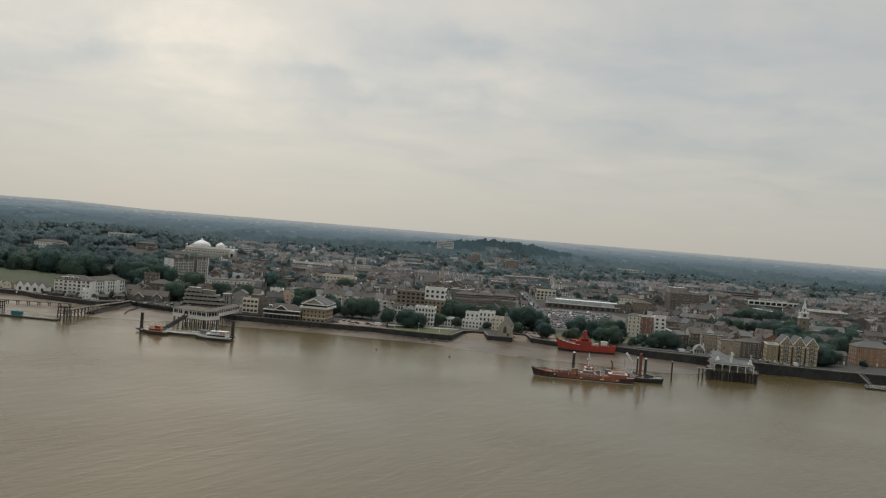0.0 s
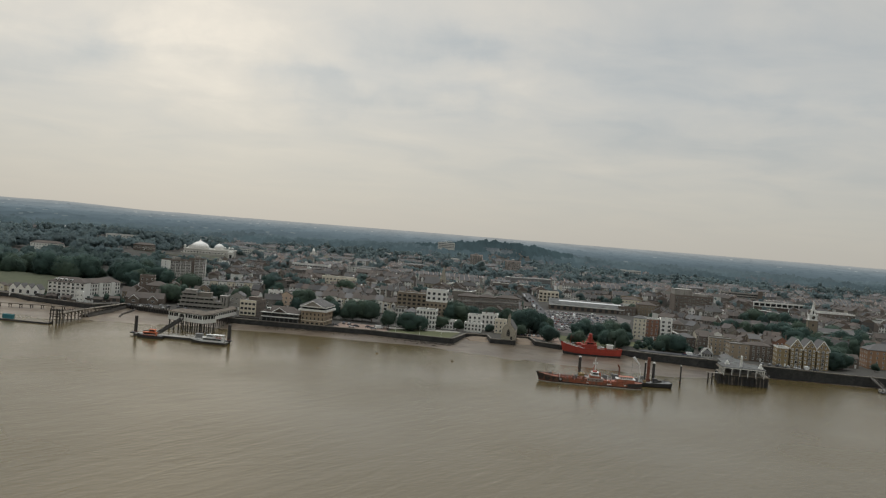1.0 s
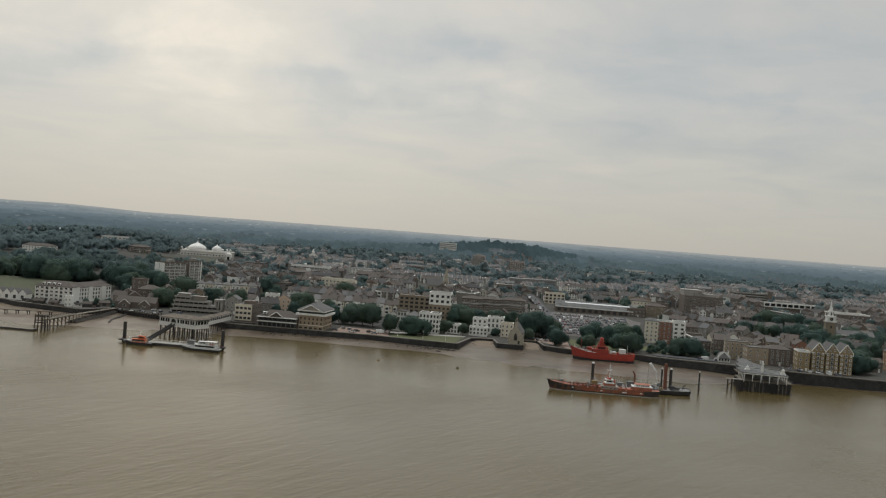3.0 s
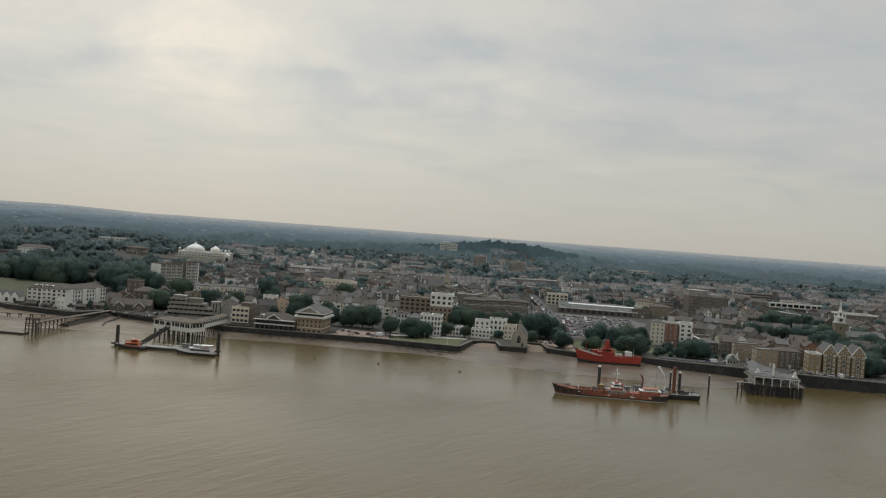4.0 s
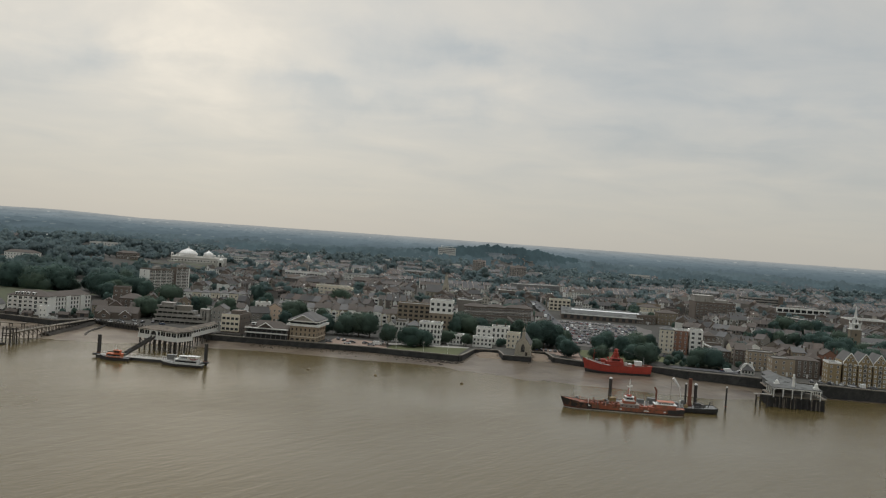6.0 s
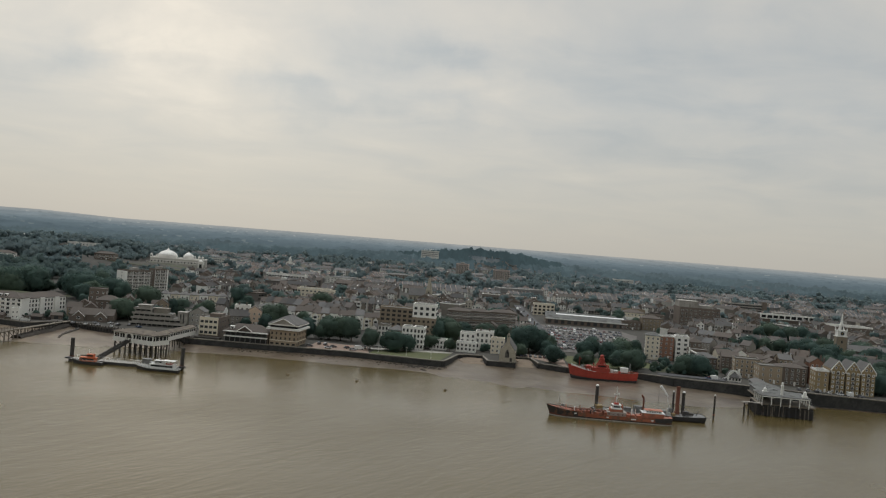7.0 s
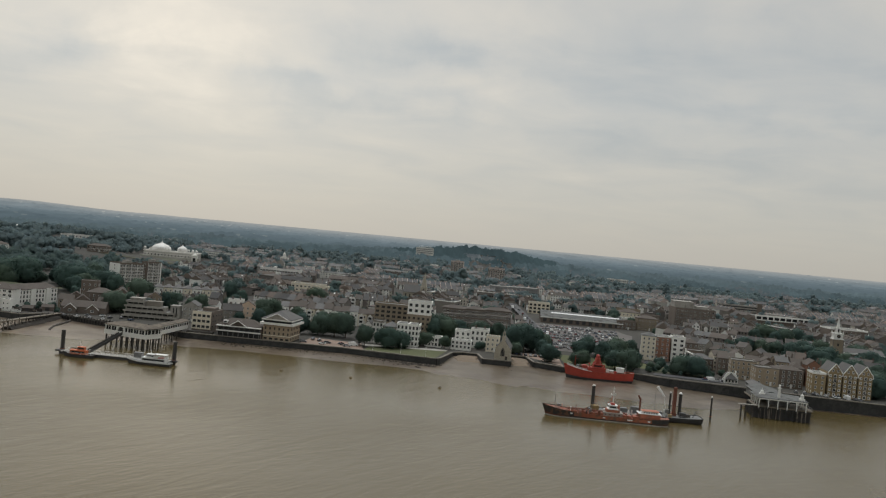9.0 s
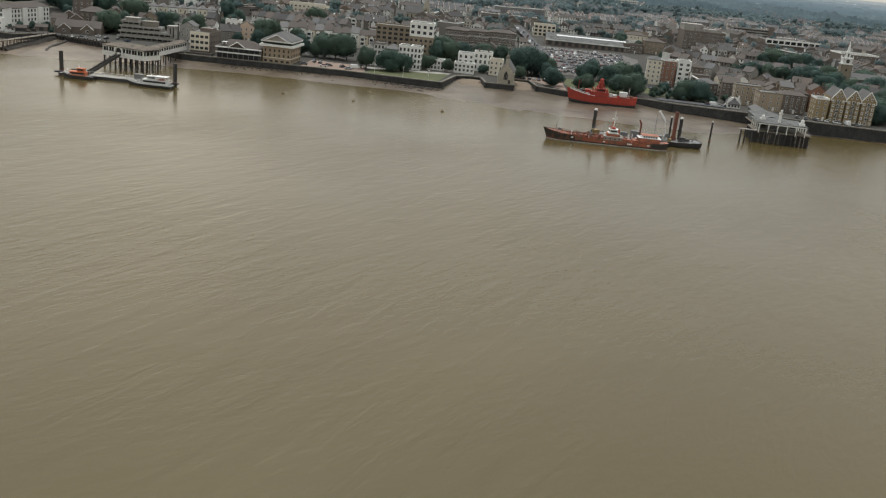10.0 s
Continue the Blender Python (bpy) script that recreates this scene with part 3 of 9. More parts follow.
    for _ in range(420):
        x = rng.uniform(-112, 58)
        d = abs(rng.gauss(0, 4.5)) + 0.8
        r = rng.uniform(0.25, 0.8)
        wide = rng.uniform(1.0, 2.8)
        y, z = shore(x) - 1.5 - d, 1.42 - 2.3 * d / (width(x) * 1.5 + 4)
        ring = [(x + r * wide * math.cos(a) * rng.uniform(0.7, 1.2), y + r * math.sin(a) * rng.uniform(0.7, 1.2), z - 0.3) for a in [k * 1.047 for k in range(6)]]
        g.add(ring + [(x + rng.uniform(-0.2, 0.2), y, z + r * 0.45)], [(k, (k + 1) % 6, 6) for k in range(6)])
    setting("shore_stones", g, M_CAUSEWAY, "dark weedy stones and wrack along the wall's foot", "stones")["kind"] = "stuff"


build_land()

# far wooded ridges, hazy with distance
def far_ridges():
    """Rows of wooded ridges towards the horizon: distance, crest, unevenness, colour, and how far east they begin."""
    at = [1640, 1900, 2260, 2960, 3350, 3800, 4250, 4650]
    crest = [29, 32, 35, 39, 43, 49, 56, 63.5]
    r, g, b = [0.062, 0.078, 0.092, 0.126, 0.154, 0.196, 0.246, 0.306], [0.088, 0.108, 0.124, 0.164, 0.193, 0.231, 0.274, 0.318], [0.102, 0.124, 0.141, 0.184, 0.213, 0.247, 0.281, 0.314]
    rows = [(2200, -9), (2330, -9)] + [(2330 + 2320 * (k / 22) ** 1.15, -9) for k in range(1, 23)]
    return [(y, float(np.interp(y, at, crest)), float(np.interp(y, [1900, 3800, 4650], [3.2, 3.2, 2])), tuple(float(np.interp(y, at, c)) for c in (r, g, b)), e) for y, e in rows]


RIDGES = far_ridges()


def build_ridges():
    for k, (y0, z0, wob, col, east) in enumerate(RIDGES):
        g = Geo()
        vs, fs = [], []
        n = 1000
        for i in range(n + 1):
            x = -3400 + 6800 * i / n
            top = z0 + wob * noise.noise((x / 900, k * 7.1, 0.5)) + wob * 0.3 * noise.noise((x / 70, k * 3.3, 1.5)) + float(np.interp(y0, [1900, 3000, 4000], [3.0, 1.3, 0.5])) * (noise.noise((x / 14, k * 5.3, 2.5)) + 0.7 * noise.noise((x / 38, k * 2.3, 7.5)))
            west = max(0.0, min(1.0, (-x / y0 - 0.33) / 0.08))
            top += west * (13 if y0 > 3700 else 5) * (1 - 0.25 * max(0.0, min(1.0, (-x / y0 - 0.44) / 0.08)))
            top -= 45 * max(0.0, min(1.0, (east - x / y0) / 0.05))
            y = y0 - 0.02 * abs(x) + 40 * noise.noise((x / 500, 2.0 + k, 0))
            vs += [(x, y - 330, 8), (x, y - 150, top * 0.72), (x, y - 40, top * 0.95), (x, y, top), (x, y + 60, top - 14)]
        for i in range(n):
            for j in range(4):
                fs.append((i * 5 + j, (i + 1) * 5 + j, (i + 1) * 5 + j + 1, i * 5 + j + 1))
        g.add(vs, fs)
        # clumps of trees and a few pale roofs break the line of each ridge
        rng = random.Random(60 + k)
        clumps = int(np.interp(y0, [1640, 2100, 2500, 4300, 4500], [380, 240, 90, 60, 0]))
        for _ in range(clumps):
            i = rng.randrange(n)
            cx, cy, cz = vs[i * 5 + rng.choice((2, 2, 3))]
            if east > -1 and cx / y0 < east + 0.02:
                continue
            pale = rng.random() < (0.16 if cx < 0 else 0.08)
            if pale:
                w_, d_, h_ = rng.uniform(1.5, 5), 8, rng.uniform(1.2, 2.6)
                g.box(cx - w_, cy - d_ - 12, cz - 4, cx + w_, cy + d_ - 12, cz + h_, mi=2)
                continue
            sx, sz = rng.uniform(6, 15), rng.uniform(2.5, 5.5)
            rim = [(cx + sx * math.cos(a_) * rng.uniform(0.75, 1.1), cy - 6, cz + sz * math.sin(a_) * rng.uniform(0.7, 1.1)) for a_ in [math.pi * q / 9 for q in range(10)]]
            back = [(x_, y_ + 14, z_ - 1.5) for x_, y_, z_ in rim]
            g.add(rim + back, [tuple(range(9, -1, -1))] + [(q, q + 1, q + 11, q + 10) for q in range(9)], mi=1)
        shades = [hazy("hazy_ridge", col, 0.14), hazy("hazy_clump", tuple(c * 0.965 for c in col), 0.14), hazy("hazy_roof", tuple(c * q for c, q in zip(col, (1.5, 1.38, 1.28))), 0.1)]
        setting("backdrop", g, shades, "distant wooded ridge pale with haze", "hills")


build_ridges()


# ---------------------------------------------------------------- kinds of things
WINDOWS = {}


def window_mesh(w, h, frame_mat, bars=1, sill=True, edge=None):
    """A framed window that faces -y: a proud frame whose panes are set back in it, one connected shell."""
    key = (round(w, 2), round(h, 2), frame_mat.name, bars, edge)
    if key not in WINDOWS:
        g = Geo()
        b, o, p, t = edge or min(0.13, w * 0.11), -0.10, -0.02, 0.06
        xs = [-w / 2, -w / 2 + b]
        for i in range(bars):
            x = -w / 2 + w * (i + 1) / (bars + 1)
            xs += [x - t / 2, x + t / 2]
        xs += [w / 2 - b, w / 2]
        zs = [0, b, h - b, h]
        nx = len(xs)
        g.v = [(x, o, z) for z in zs for x in xs]
        g.v += [(x, 0.02, z) for z in (0, h) for x in (-w / 2, w / 2)]
        m = len(g.v) - 4
        g.f = [(m, m + 1, nx - 1, 0), (m + 1, m + 3, 4 * nx - 1, nx - 1), (m + 3, m + 2, 3 * nx, 4 * nx - 1), (m + 2, m, 0, 3 * nx)]
        g.m = [0] * 4
        for r in range(3):
            for c in range(nx - 1):
                q = (r * nx + c, r * nx + c + 1, (r + 1) * nx + c + 1, (r + 1) * nx + c)
                if r == 1 and c % 2 == 1:
                    k = len(g.v)
                    g.v += [(g.v[a][0], p, g.v[a][2]) for a in q]
                    g.f += [(q[0], q[1], k + 1, k), (q[1], q[2], k + 2, k + 1), (q[2], q[3], k + 3, k + 2), (q[3], q[0], k, k + 3), (k, k + 1, k + 2, k + 3)]
                    g.m += [0, 0, 0, 0, 1]
                else:
                    g.f.append(q)
                    g.m.append(0)
        WINDOWS[key] = g.mesh("window", [frame_mat, M_GLASS])
    return WINDOWS[key]


def windows(parent, face, w, d, floors, bays, z0, fh, ww=1.1, wh=1.5, frame_mat=None, inset=0.0, x0=0.0, span=None, y0=0.0, bars=1, sill=True):
    """A grid of windows on one face of a block w wide (x from -w/2) and d deep (y from y0)."""
    me = window_mesh(ww, wh, frame_mat or M_TRIM, bars, sill)
    length = span or (w if face in ("front", "back") else d)
    for f in range(floors):
        for i in range(bays):
            s = -length / 2 + length * (i + 0.5) / bays + x0
            z = z0 + f * fh
            if face == "front":
                m = pose(s, y0 + inset, z)
            elif face == "back":
                m = pose(s, y0 + d, z, 0, 0, 180)
            elif face == "left":
                m = pose(-w / 2, y0 + d / 2 + s, z, 0, 0, -90)
            else:
                m = pose(w / 2, y0 + d / 2 + s, z, 0, 0, 90)
            part("window", me, None, parent, at=m)


def door(parent, x, z, mat_=None, y=0.0, w=1.1, h=2.1):
    g = Geo().box(-w / 2, -0.08, 0, w / 2, 0, h).box(-w / 2 - 0.12, -0.14, h, w / 2 + 0.12, 0, h + 0.18)
    part("door", g, mat_ or M_TRIM, parent, at=pose(x, y, z))


def chimney(parent, x, y, z, w=0.9, d=0.6, h=1.6, pots=3, brick=None):
    g = Geo().box(-w / 2, -d / 2, -0.8, w / 2, d / 2, h).box(-w / 2 - 0.08, -d / 2 - 0.08, h - 0.25, w / 2 + 0.08, d / 2 + 0.08, h - 0.02)
    for i in range(pots):
        g.cyl(-w / 2 + w * (i + 0.5) / pots, 0, h, h + 0.45, 0.13, 0.1, 6)
    part("chimney", g, brick or M_BROWN, parent, at=pose(x, y, z))


def block(parent, w, d, h, wall, roof="flat", roof_mat=None, rh=2.6, y0=0.0, x0=0.0, z0=-2.5, axis="x", parapet=0.7, cap=None):
    """Walls and roof of one rectangular block, front at y0, centred on x0."""
    a, b = x0 - w / 2, x0 + w / 2
    g = Geo().box(a, y0, z0, b, y0 + d, h)
    if roof == "gable":
        if axis == "x":
            g.wedge(a, y0, b, y0 + d, h, rh, "x")
        else:
            g.wedge(a, y0, b, y0 + d, h, rh, "y")
    part("wall", g, wall, parent)
    r = Geo()
    if roof == "gable":
        r.gable(a, y0, b, y0 + d, h, rh, axis)
    elif roof == "hip":
        r.hip(a, y0, b, y0 + d, h, rh)
    elif roof == "flat":
        t = 0.3
        r.box(a + t, y0 + t, h + 0.01, b - t, y0 + d - t, h + 0.12)
        p = Geo().box(a - 0.06, y0 - 0.06, h, b + 0.06, y0 + t, h + parapet).box(a - 0.06, y0 + d - t, h, b + 0.06, y0 + d + 0.06, h + parapet)
        p.box(a - 0.06, y0 + t, h, a + t, y0 + d - t, h + parapet).box(b - t, y0 + t, h, b + 0.06, y0 + d - t, h + parapet)
        part("parapet", p, cap or wall, parent)
    if r.v:
        part("roof", r, roof_mat or (M_FLATROOF if roof == "flat" else M_SLATE), parent)


def band(parent, w, d, z, mat_, t=0.3, out=0.18, y0=0.0, x0=0.0, name="cornice"):
    g = Geo().box(x0 - w / 2 - out, y0 - out, z, x0 + w / 2 + out, y0, z + t).box(x0 - w / 2 - out, y0 + d, z, x0 + w / 2 + out, y0 + d + out, z + t)
    g.box(x0 - w / 2 - out, y0, z, x0 - w / 2, y0 + d, z + t).box(x0 + w / 2, y0, z, x0 + w / 2 + out, y0 + d, z + t)
    part(name, g, mat_, parent)


def building(label, x, y, yaw, w, d, floors, fh, bays, wall, roof="flat", roof_mat=None, rh=2.6, side=0, back=0, ww=1.1, wh=1.5, frame_mat=None, bands=None, chimneys=0, base=None,
             name="house", category="house", group="", axis="x", doors=1, bars=1, first=0.9, cap=None, parapet=0.7):
    """A whole house or block, its front centred on x, y."""
    z = ground(x, y) if base is None else base
    e = thing(name, label, category, x, y, z, yaw, group)
    h = floors * fh + 0.5
    block(e, w, d, h, wall, roof, roof_mat, rh, axis=axis, cap=cap, parapet=parapet)
    windows(e, "front", w, d, floors, bays, first, fh, ww, wh, frame_mat, bars=bars)
    if side:
        windows(e, "left", w, d, floors, side, first, fh, ww, wh, frame_mat, bars=bars)
        windows(e, "right", w, d, floors, side, first, fh, ww, wh, frame_mat, bars=bars)
    if back:
        windows(e, "back", w, d, floors, back, first, fh, ww, wh, frame_mat, bars=bars)
    for i in range(doors):
        door(e, w * ((i + 0.5) / doors - 0.5) + (w / bays / 2 if bays else 0), 0)
    for bz in bands or ():
        band(e, w, d, bz, cap or M_TRIM)
    for i in range(chimneys):
        top = h + (rh * 0.8 if roof != "flat" else 0.5)
        chimney(e, -w / 2 + w * (i + 0.5) / chimneys if chimneys > 1 else w / 2 - 0.6, d * 0.5, top)
    return e


# ---- trees
GOLD = (1 + 5 ** 0.5) / 2
ICO = [Vector(p).normalized() for p in ((-1, GOLD, 0), (1, GOLD, 0), (-1, -GOLD, 0), (1, -GOLD, 0), (0, -1, GOLD), (0, 1, GOLD), (0, -1, -GOLD), (0, 1, -GOLD), (GOLD, 0, -1), (GOLD, 0, 1), (-GOLD, 0, -1), (-GOLD, 0, 1))]
ICO_FACES = [(i, j, k) for i in range(12) for j in range(i) for k in range(j) if max((ICO[i] - ICO[j]).length, (ICO[j] - ICO[k]).length, (ICO[i] - ICO[k]).length) < 1.1]
ICO_FACES = [f if (ICO[f[1]] - ICO[f[0]]).cross(ICO[f[2]] - ICO[f[0]]).dot(ICO[f[0]]) > 0 else f[::-1] for f in ICO_FACES]


def clump_core(pts, faces, nrm, at, r, mid, rng):
    """The dense uneven inside of one clump of leaves."""
    k = len(pts)
    for v in ICO:
        p = at + Vector((v.x, v.y, v.z * 0.85)) * r * rng.uniform(0.8, 1.12)
        pts.append(tuple(p))
        nrm.append(tuple((v * 1.3 + (p - mid).normalized() * 0.7).normalized()))
    faces += [tuple(i + k for i in f) for f in ICO_FACES]


def leaf_cloud(rng, lobes, count, size):
    """Small leaf sprays scattered through rounded lobes, denser towards their skin."""
    g = Geo()
    tot = sum(l[3] ** 2 for l in lobes)
    mid = Vector((sum(l[0] for l in lobes), sum(l[1] for l in lobes), sum(l[2] for l in lobes))) / len(lobes)
    for lx, ly, lz, lr in lobes:
        clump_core(g.v, g.f, g.nrm, Vector((lx, ly, lz)), lr * 0.86, mid, rng)
        g.m += [0] * 20
        for _ in range(int(count * lr * lr / tot)):
            v = Vector((rng.gauss(0, 1), rng.gauss(0, 1), rng.gauss(0, 1))).normalized()
            r = lr * (0.55 + 0.5 * rng.random() ** 0.6)
            p = Vector((lx, ly, lz)) + Vector((v.x, v.y, v.z * 0.85)) * r
            n = (v + Vector((rng.gauss(0, 0.28), rng.gauss(0, 0.28), rng.gauss(0, 0.28) + 0.25))).normalized()
            a = n.orthogonal().normalized()
            a = Matrix.Rotation(rng.random() * 6.28, 3, n) @ a
            b = n.cross(a)
            s = size * (0.6 + 0.8 * rng.random())
            q = s * (0.5 + 0.5 * rng.random())
            g.add([p - a * s, p - b * q + n * s * 0.25, p + a * s, p + b * q + n * s * 0.2], [(0, 1, 2, 3)])
            soft = (v + n * 0.35 + (p - mid).normalized() * 0.7).normalized()
            g.nrm += [tuple(soft)] * 4
    return g


def tree_prototype(seed, height, spread, narrow=False):
    rng = random.Random(seed)
    e = thing("tree", "dark green broadleaf tree in full summer leaf", "tree", 0, 0, -200)
    g = Geo()
    t = height * 0.32
    g.cyl(0, 0, -0.6, t, height * 0.030, height * 0.020, 8)
    lobes = []
    n = 9 if not narrow else 6
    for i in range(n):
        a = 6.28 * i / n * 2.4 + rng.random()
        k = 0.25 + 0.75 * rng.random()
        r = spread * (0.30 + 0.22 * rng.random())
        zc = height * (0.38 + 0.45 * (i / (n - 1))) + rng.uniform(-0.4, 0.4)
        off = spread * 0.52 * k * (1.0 - 0.55 * (i / (n - 1)))
        p = (math.cos(a) * off, math.sin(a) * off, zc, r)
        lobes.append(p)
        if i < 6:
            g.tube((0, 0, t * (0.7 + 0.05 * i)), (p[0] * 0.8, p[1] * 0.8, zc), height * 0.012, height * 0.004, 5)
    part("trunk", g, M_BARK, e)
    part("crown", leaf_cloud(rng, lobes, 4600, height * 0.034), M_LEAF, e)
    return e


TREE_PROTOS = [tree_prototype(11, 9.0, 8.5), tree_prototype(12, 10.0, 8.0), tree_prototype(13, 8.5, 9.5), tree_prototype(14, 10.0, 6.5, True), tree_prototype(15, 9.5, 9.0), tree_prototype(16, 9.0, 7.6)]
TREE_HEIGHT = [9.0, 10.0, 8.5, 10.0, 9.5, 9.0]
tree_rng = random.Random(5)
TREES = []


def tree(x, y, h, group=""):
    k = tree_rng.randrange(6)
    TREES.append((x, y, h))
    z = ground(x, y)
    src = TREE_PROTOS[k]
    ob = copy_thing(src, pose(x, y, z, 0, 0, tree_rng.random() * 360))
    s = h / TREE_HEIGHT[k]
    ob.scale = (s * tree_rng.uniform(0.9, 1.12), s * tree_rng.uniform(0.9, 1.12), s)
    if group:
        ob["group"] = group
    return ob


# ---- vehicles
def car_prototype(van=False):
    kind = "van" if van else "car"
    e = thing(kind, "white panel van parked by the river" if van else "parked saloon car with dark windows", kind, 0, 0, -200)
    L, W = (5.2, 1.95) if van else (4.3, 1.75)
    g = Geo()
    def loft(secs):
        n = len(secs[0])
        vs = [p for s_ in secs for p in s_]
        fs = [(i * n + j, i * n + (j + 1) % n, (i + 1) * n + (j + 1) % n, (i + 1) * n + j) for i in range(len(secs) - 1) for j in range(n)]
        fs += [tuple(range(n))[::-1], tuple(range((len(secs) - 1) * n, len(secs) * n))]
        return vs, fs
    def sec(x, w, zb, zt):
        return [(x, -w / 2, zb), (x, w / 2, zb), (x, w / 2, zt - 0.12), (x, w / 2 - 0.12, zt), (x, -w / 2 + 0.12, zt), (x, -w / 2, zt - 0.12)]
    if van:
        prof = [(-2.6, 1.8, 0.35, 2.15), (-2.5, 1.95, 0.28, 2.25), (1.1, 1.95, 0.28, 2.25), (1.75, 1.9, 0.28, 1.35), (2.5, 1.85, 0.3, 1.05), (2.6, 1.7, 0.4, 0.8)]
    else:
        prof = [(-2.15, 1.55, 0.4, 0.85), (-2.0, 1.72, 0.28, 0.98), (-0.9, 1.75, 0.25, 1.0), (1.0, 1.75, 0.25, 0.98), (1.95, 1.68, 0.28, 0.8), (2.15, 1.5, 0.38, 0.65)]
    g.add(*loft([sec(*p) for p in prof]))
    part("body", g, M_BOATWHITE if van else M_PAINT, e)
    c = Geo()
    if van:
        c.add(*loft([sec(1.12, 1.82, 1.25, 2.18), sec(1.72, 1.78, 1.25, 1.42)]))
    else:
        c.add(*loft([sec(-1.75, 1.4, 0.9, 1.0), sec(-1.15, 1.45, 0.9, 1.42), sec(0.25, 1.45, 0.9, 1.44), sec(1.1, 1.4, 0.9, 1.0)]))
        part("roof", Geo().add(*loft([sec(-1.1, 1.38, 1.3, 1.48), sec(0.2, 1.38, 1.3, 1.5)])), M_PAINT, e)
    part("glazing", c, M_GLASS, e)
    wh = Geo().tube((0, -0.1, 0), (0, 0.1, 0), 0.32, n=10)
    wm = wh.mesh("wheel", [M_TYRE])
    for x in (-L * 0.31, L * 0.31):
        for y in (-W / 2 + 0.08, W / 2 - 0.08):
            part("wheel", wm, None, e, at=pose(x, y, 0.32))
    return e


CAR, VAN = car_prototype(), car_prototype(True)


def park(x, y, yaw, van=False, z=None, group=""):
    ob = copy_thing(VAN if van else CAR, pose(x, y, (ground(x, y) if z is None else z) + 0.07, 0, 0, yaw))
    if group:
        ob["group"] = group
    return ob


# ---- vessels
def hull_rows(L, B, zk, zd, bow=0.32, stern=0.14, sheer_bow=1.0, sheer_stern=0.3, rake=1.5, levels=(0.0, 0.22, 0.7, 1.0), stern_fine=0.6, n=24):
    """Cross sections of a hull from bow (-x) to stern (+x), keel zk to deck zd."""
    rows = []
    for i in range(n + 1):
        u = i / n
        b = 1.0
        if u < bow:
            b = math.sin(math.pi / 2 * (u / bow)) ** 0.75
        elif u > 1 - stern:
            b = stern_fine + (1 - stern_fine) * math.cos(math.pi / 2 * (u - 1 + stern) / stern)
        top = zd + sheer_bow * max(0, 1 - u / 0.4) ** 2 + sheer_stern * max(0, (u - 0.7) / 0.3) ** 2
        sec = []
        for l in levels:
            x = -L / 2 + L * u - rake * (l - 0.3) * max(0, 1 - u / 0.2) + rake * 0.35 * l * max(0, (u - 0.88) / 0.12)
            wide = max(b * B / 2 * (0.72 + 0.28 * l ** 0.5) * (1 if u > 0.02 else 0.3), 0.04)
            sec.append((x, wide, zk + (top - zk) * l))
        rows.append(sec)
    return rows


def hull_mesh(rows, first, last, deck=False):
    """The plating between two levels, both sides, with bow and stern closed; or the deck."""
    g = Geo()
    n = len(rows)
    vs, fs = [], []
    if deck:
        for r in rows:
            x, w, z = r[-1]
            vs += [(x, -w * 0.97, z - 0.25), (x, w * 0.97, z - 0.25)]
        fs = [(2 * i, 2 * i + 2, 2 * i + 3, 2 * i + 1) for i in range(n - 1)]
        return g.add(vs, fs)
    k = last - first + 1
    for r in rows:
        for x, w, z in r[first:last + 1]:
            vs.append((x, -w, z))
        for x, w, z in r[first:last + 1]:
            vs.append((x, w, z))
    m = 2 * k
    for i in range(n - 1):
        for j in range(k - 1):
            a = i * m + j
            fs += [(a, a + m, a + m + 1, a + 1), (a + k, a + k + 1, a + m + k + 1, a + m + k)]
    for i, flip in ((0, True), (n - 1, False)):
        for j in range(k - 1):
            a = i * m + j
            f = (a, a + 1, a + k + 1, a + k)
            fs.append(f[::-1] if flip else f)
    return g.add(vs, fs)


def rail(geo, pts, h=1.0, step=2.0, r=0.05):
    """A tube railing along points."""
    for a, b in zip(pts, pts[1:]):
        a, b = Vector(a), Vector(b)
        n = max(1, int((b - a).length / step))
        up = Vector((0, 0, h))
        geo.tube(a + up, b + up, r, n=4)
        geo.tube(a + up * 0.5, b + up * 0.5, r * 0.7, n=4)
        for i in range(n + 1):
            p = a + (b - a) * i / n
            geo.tube(p, p + up, r, n=4)


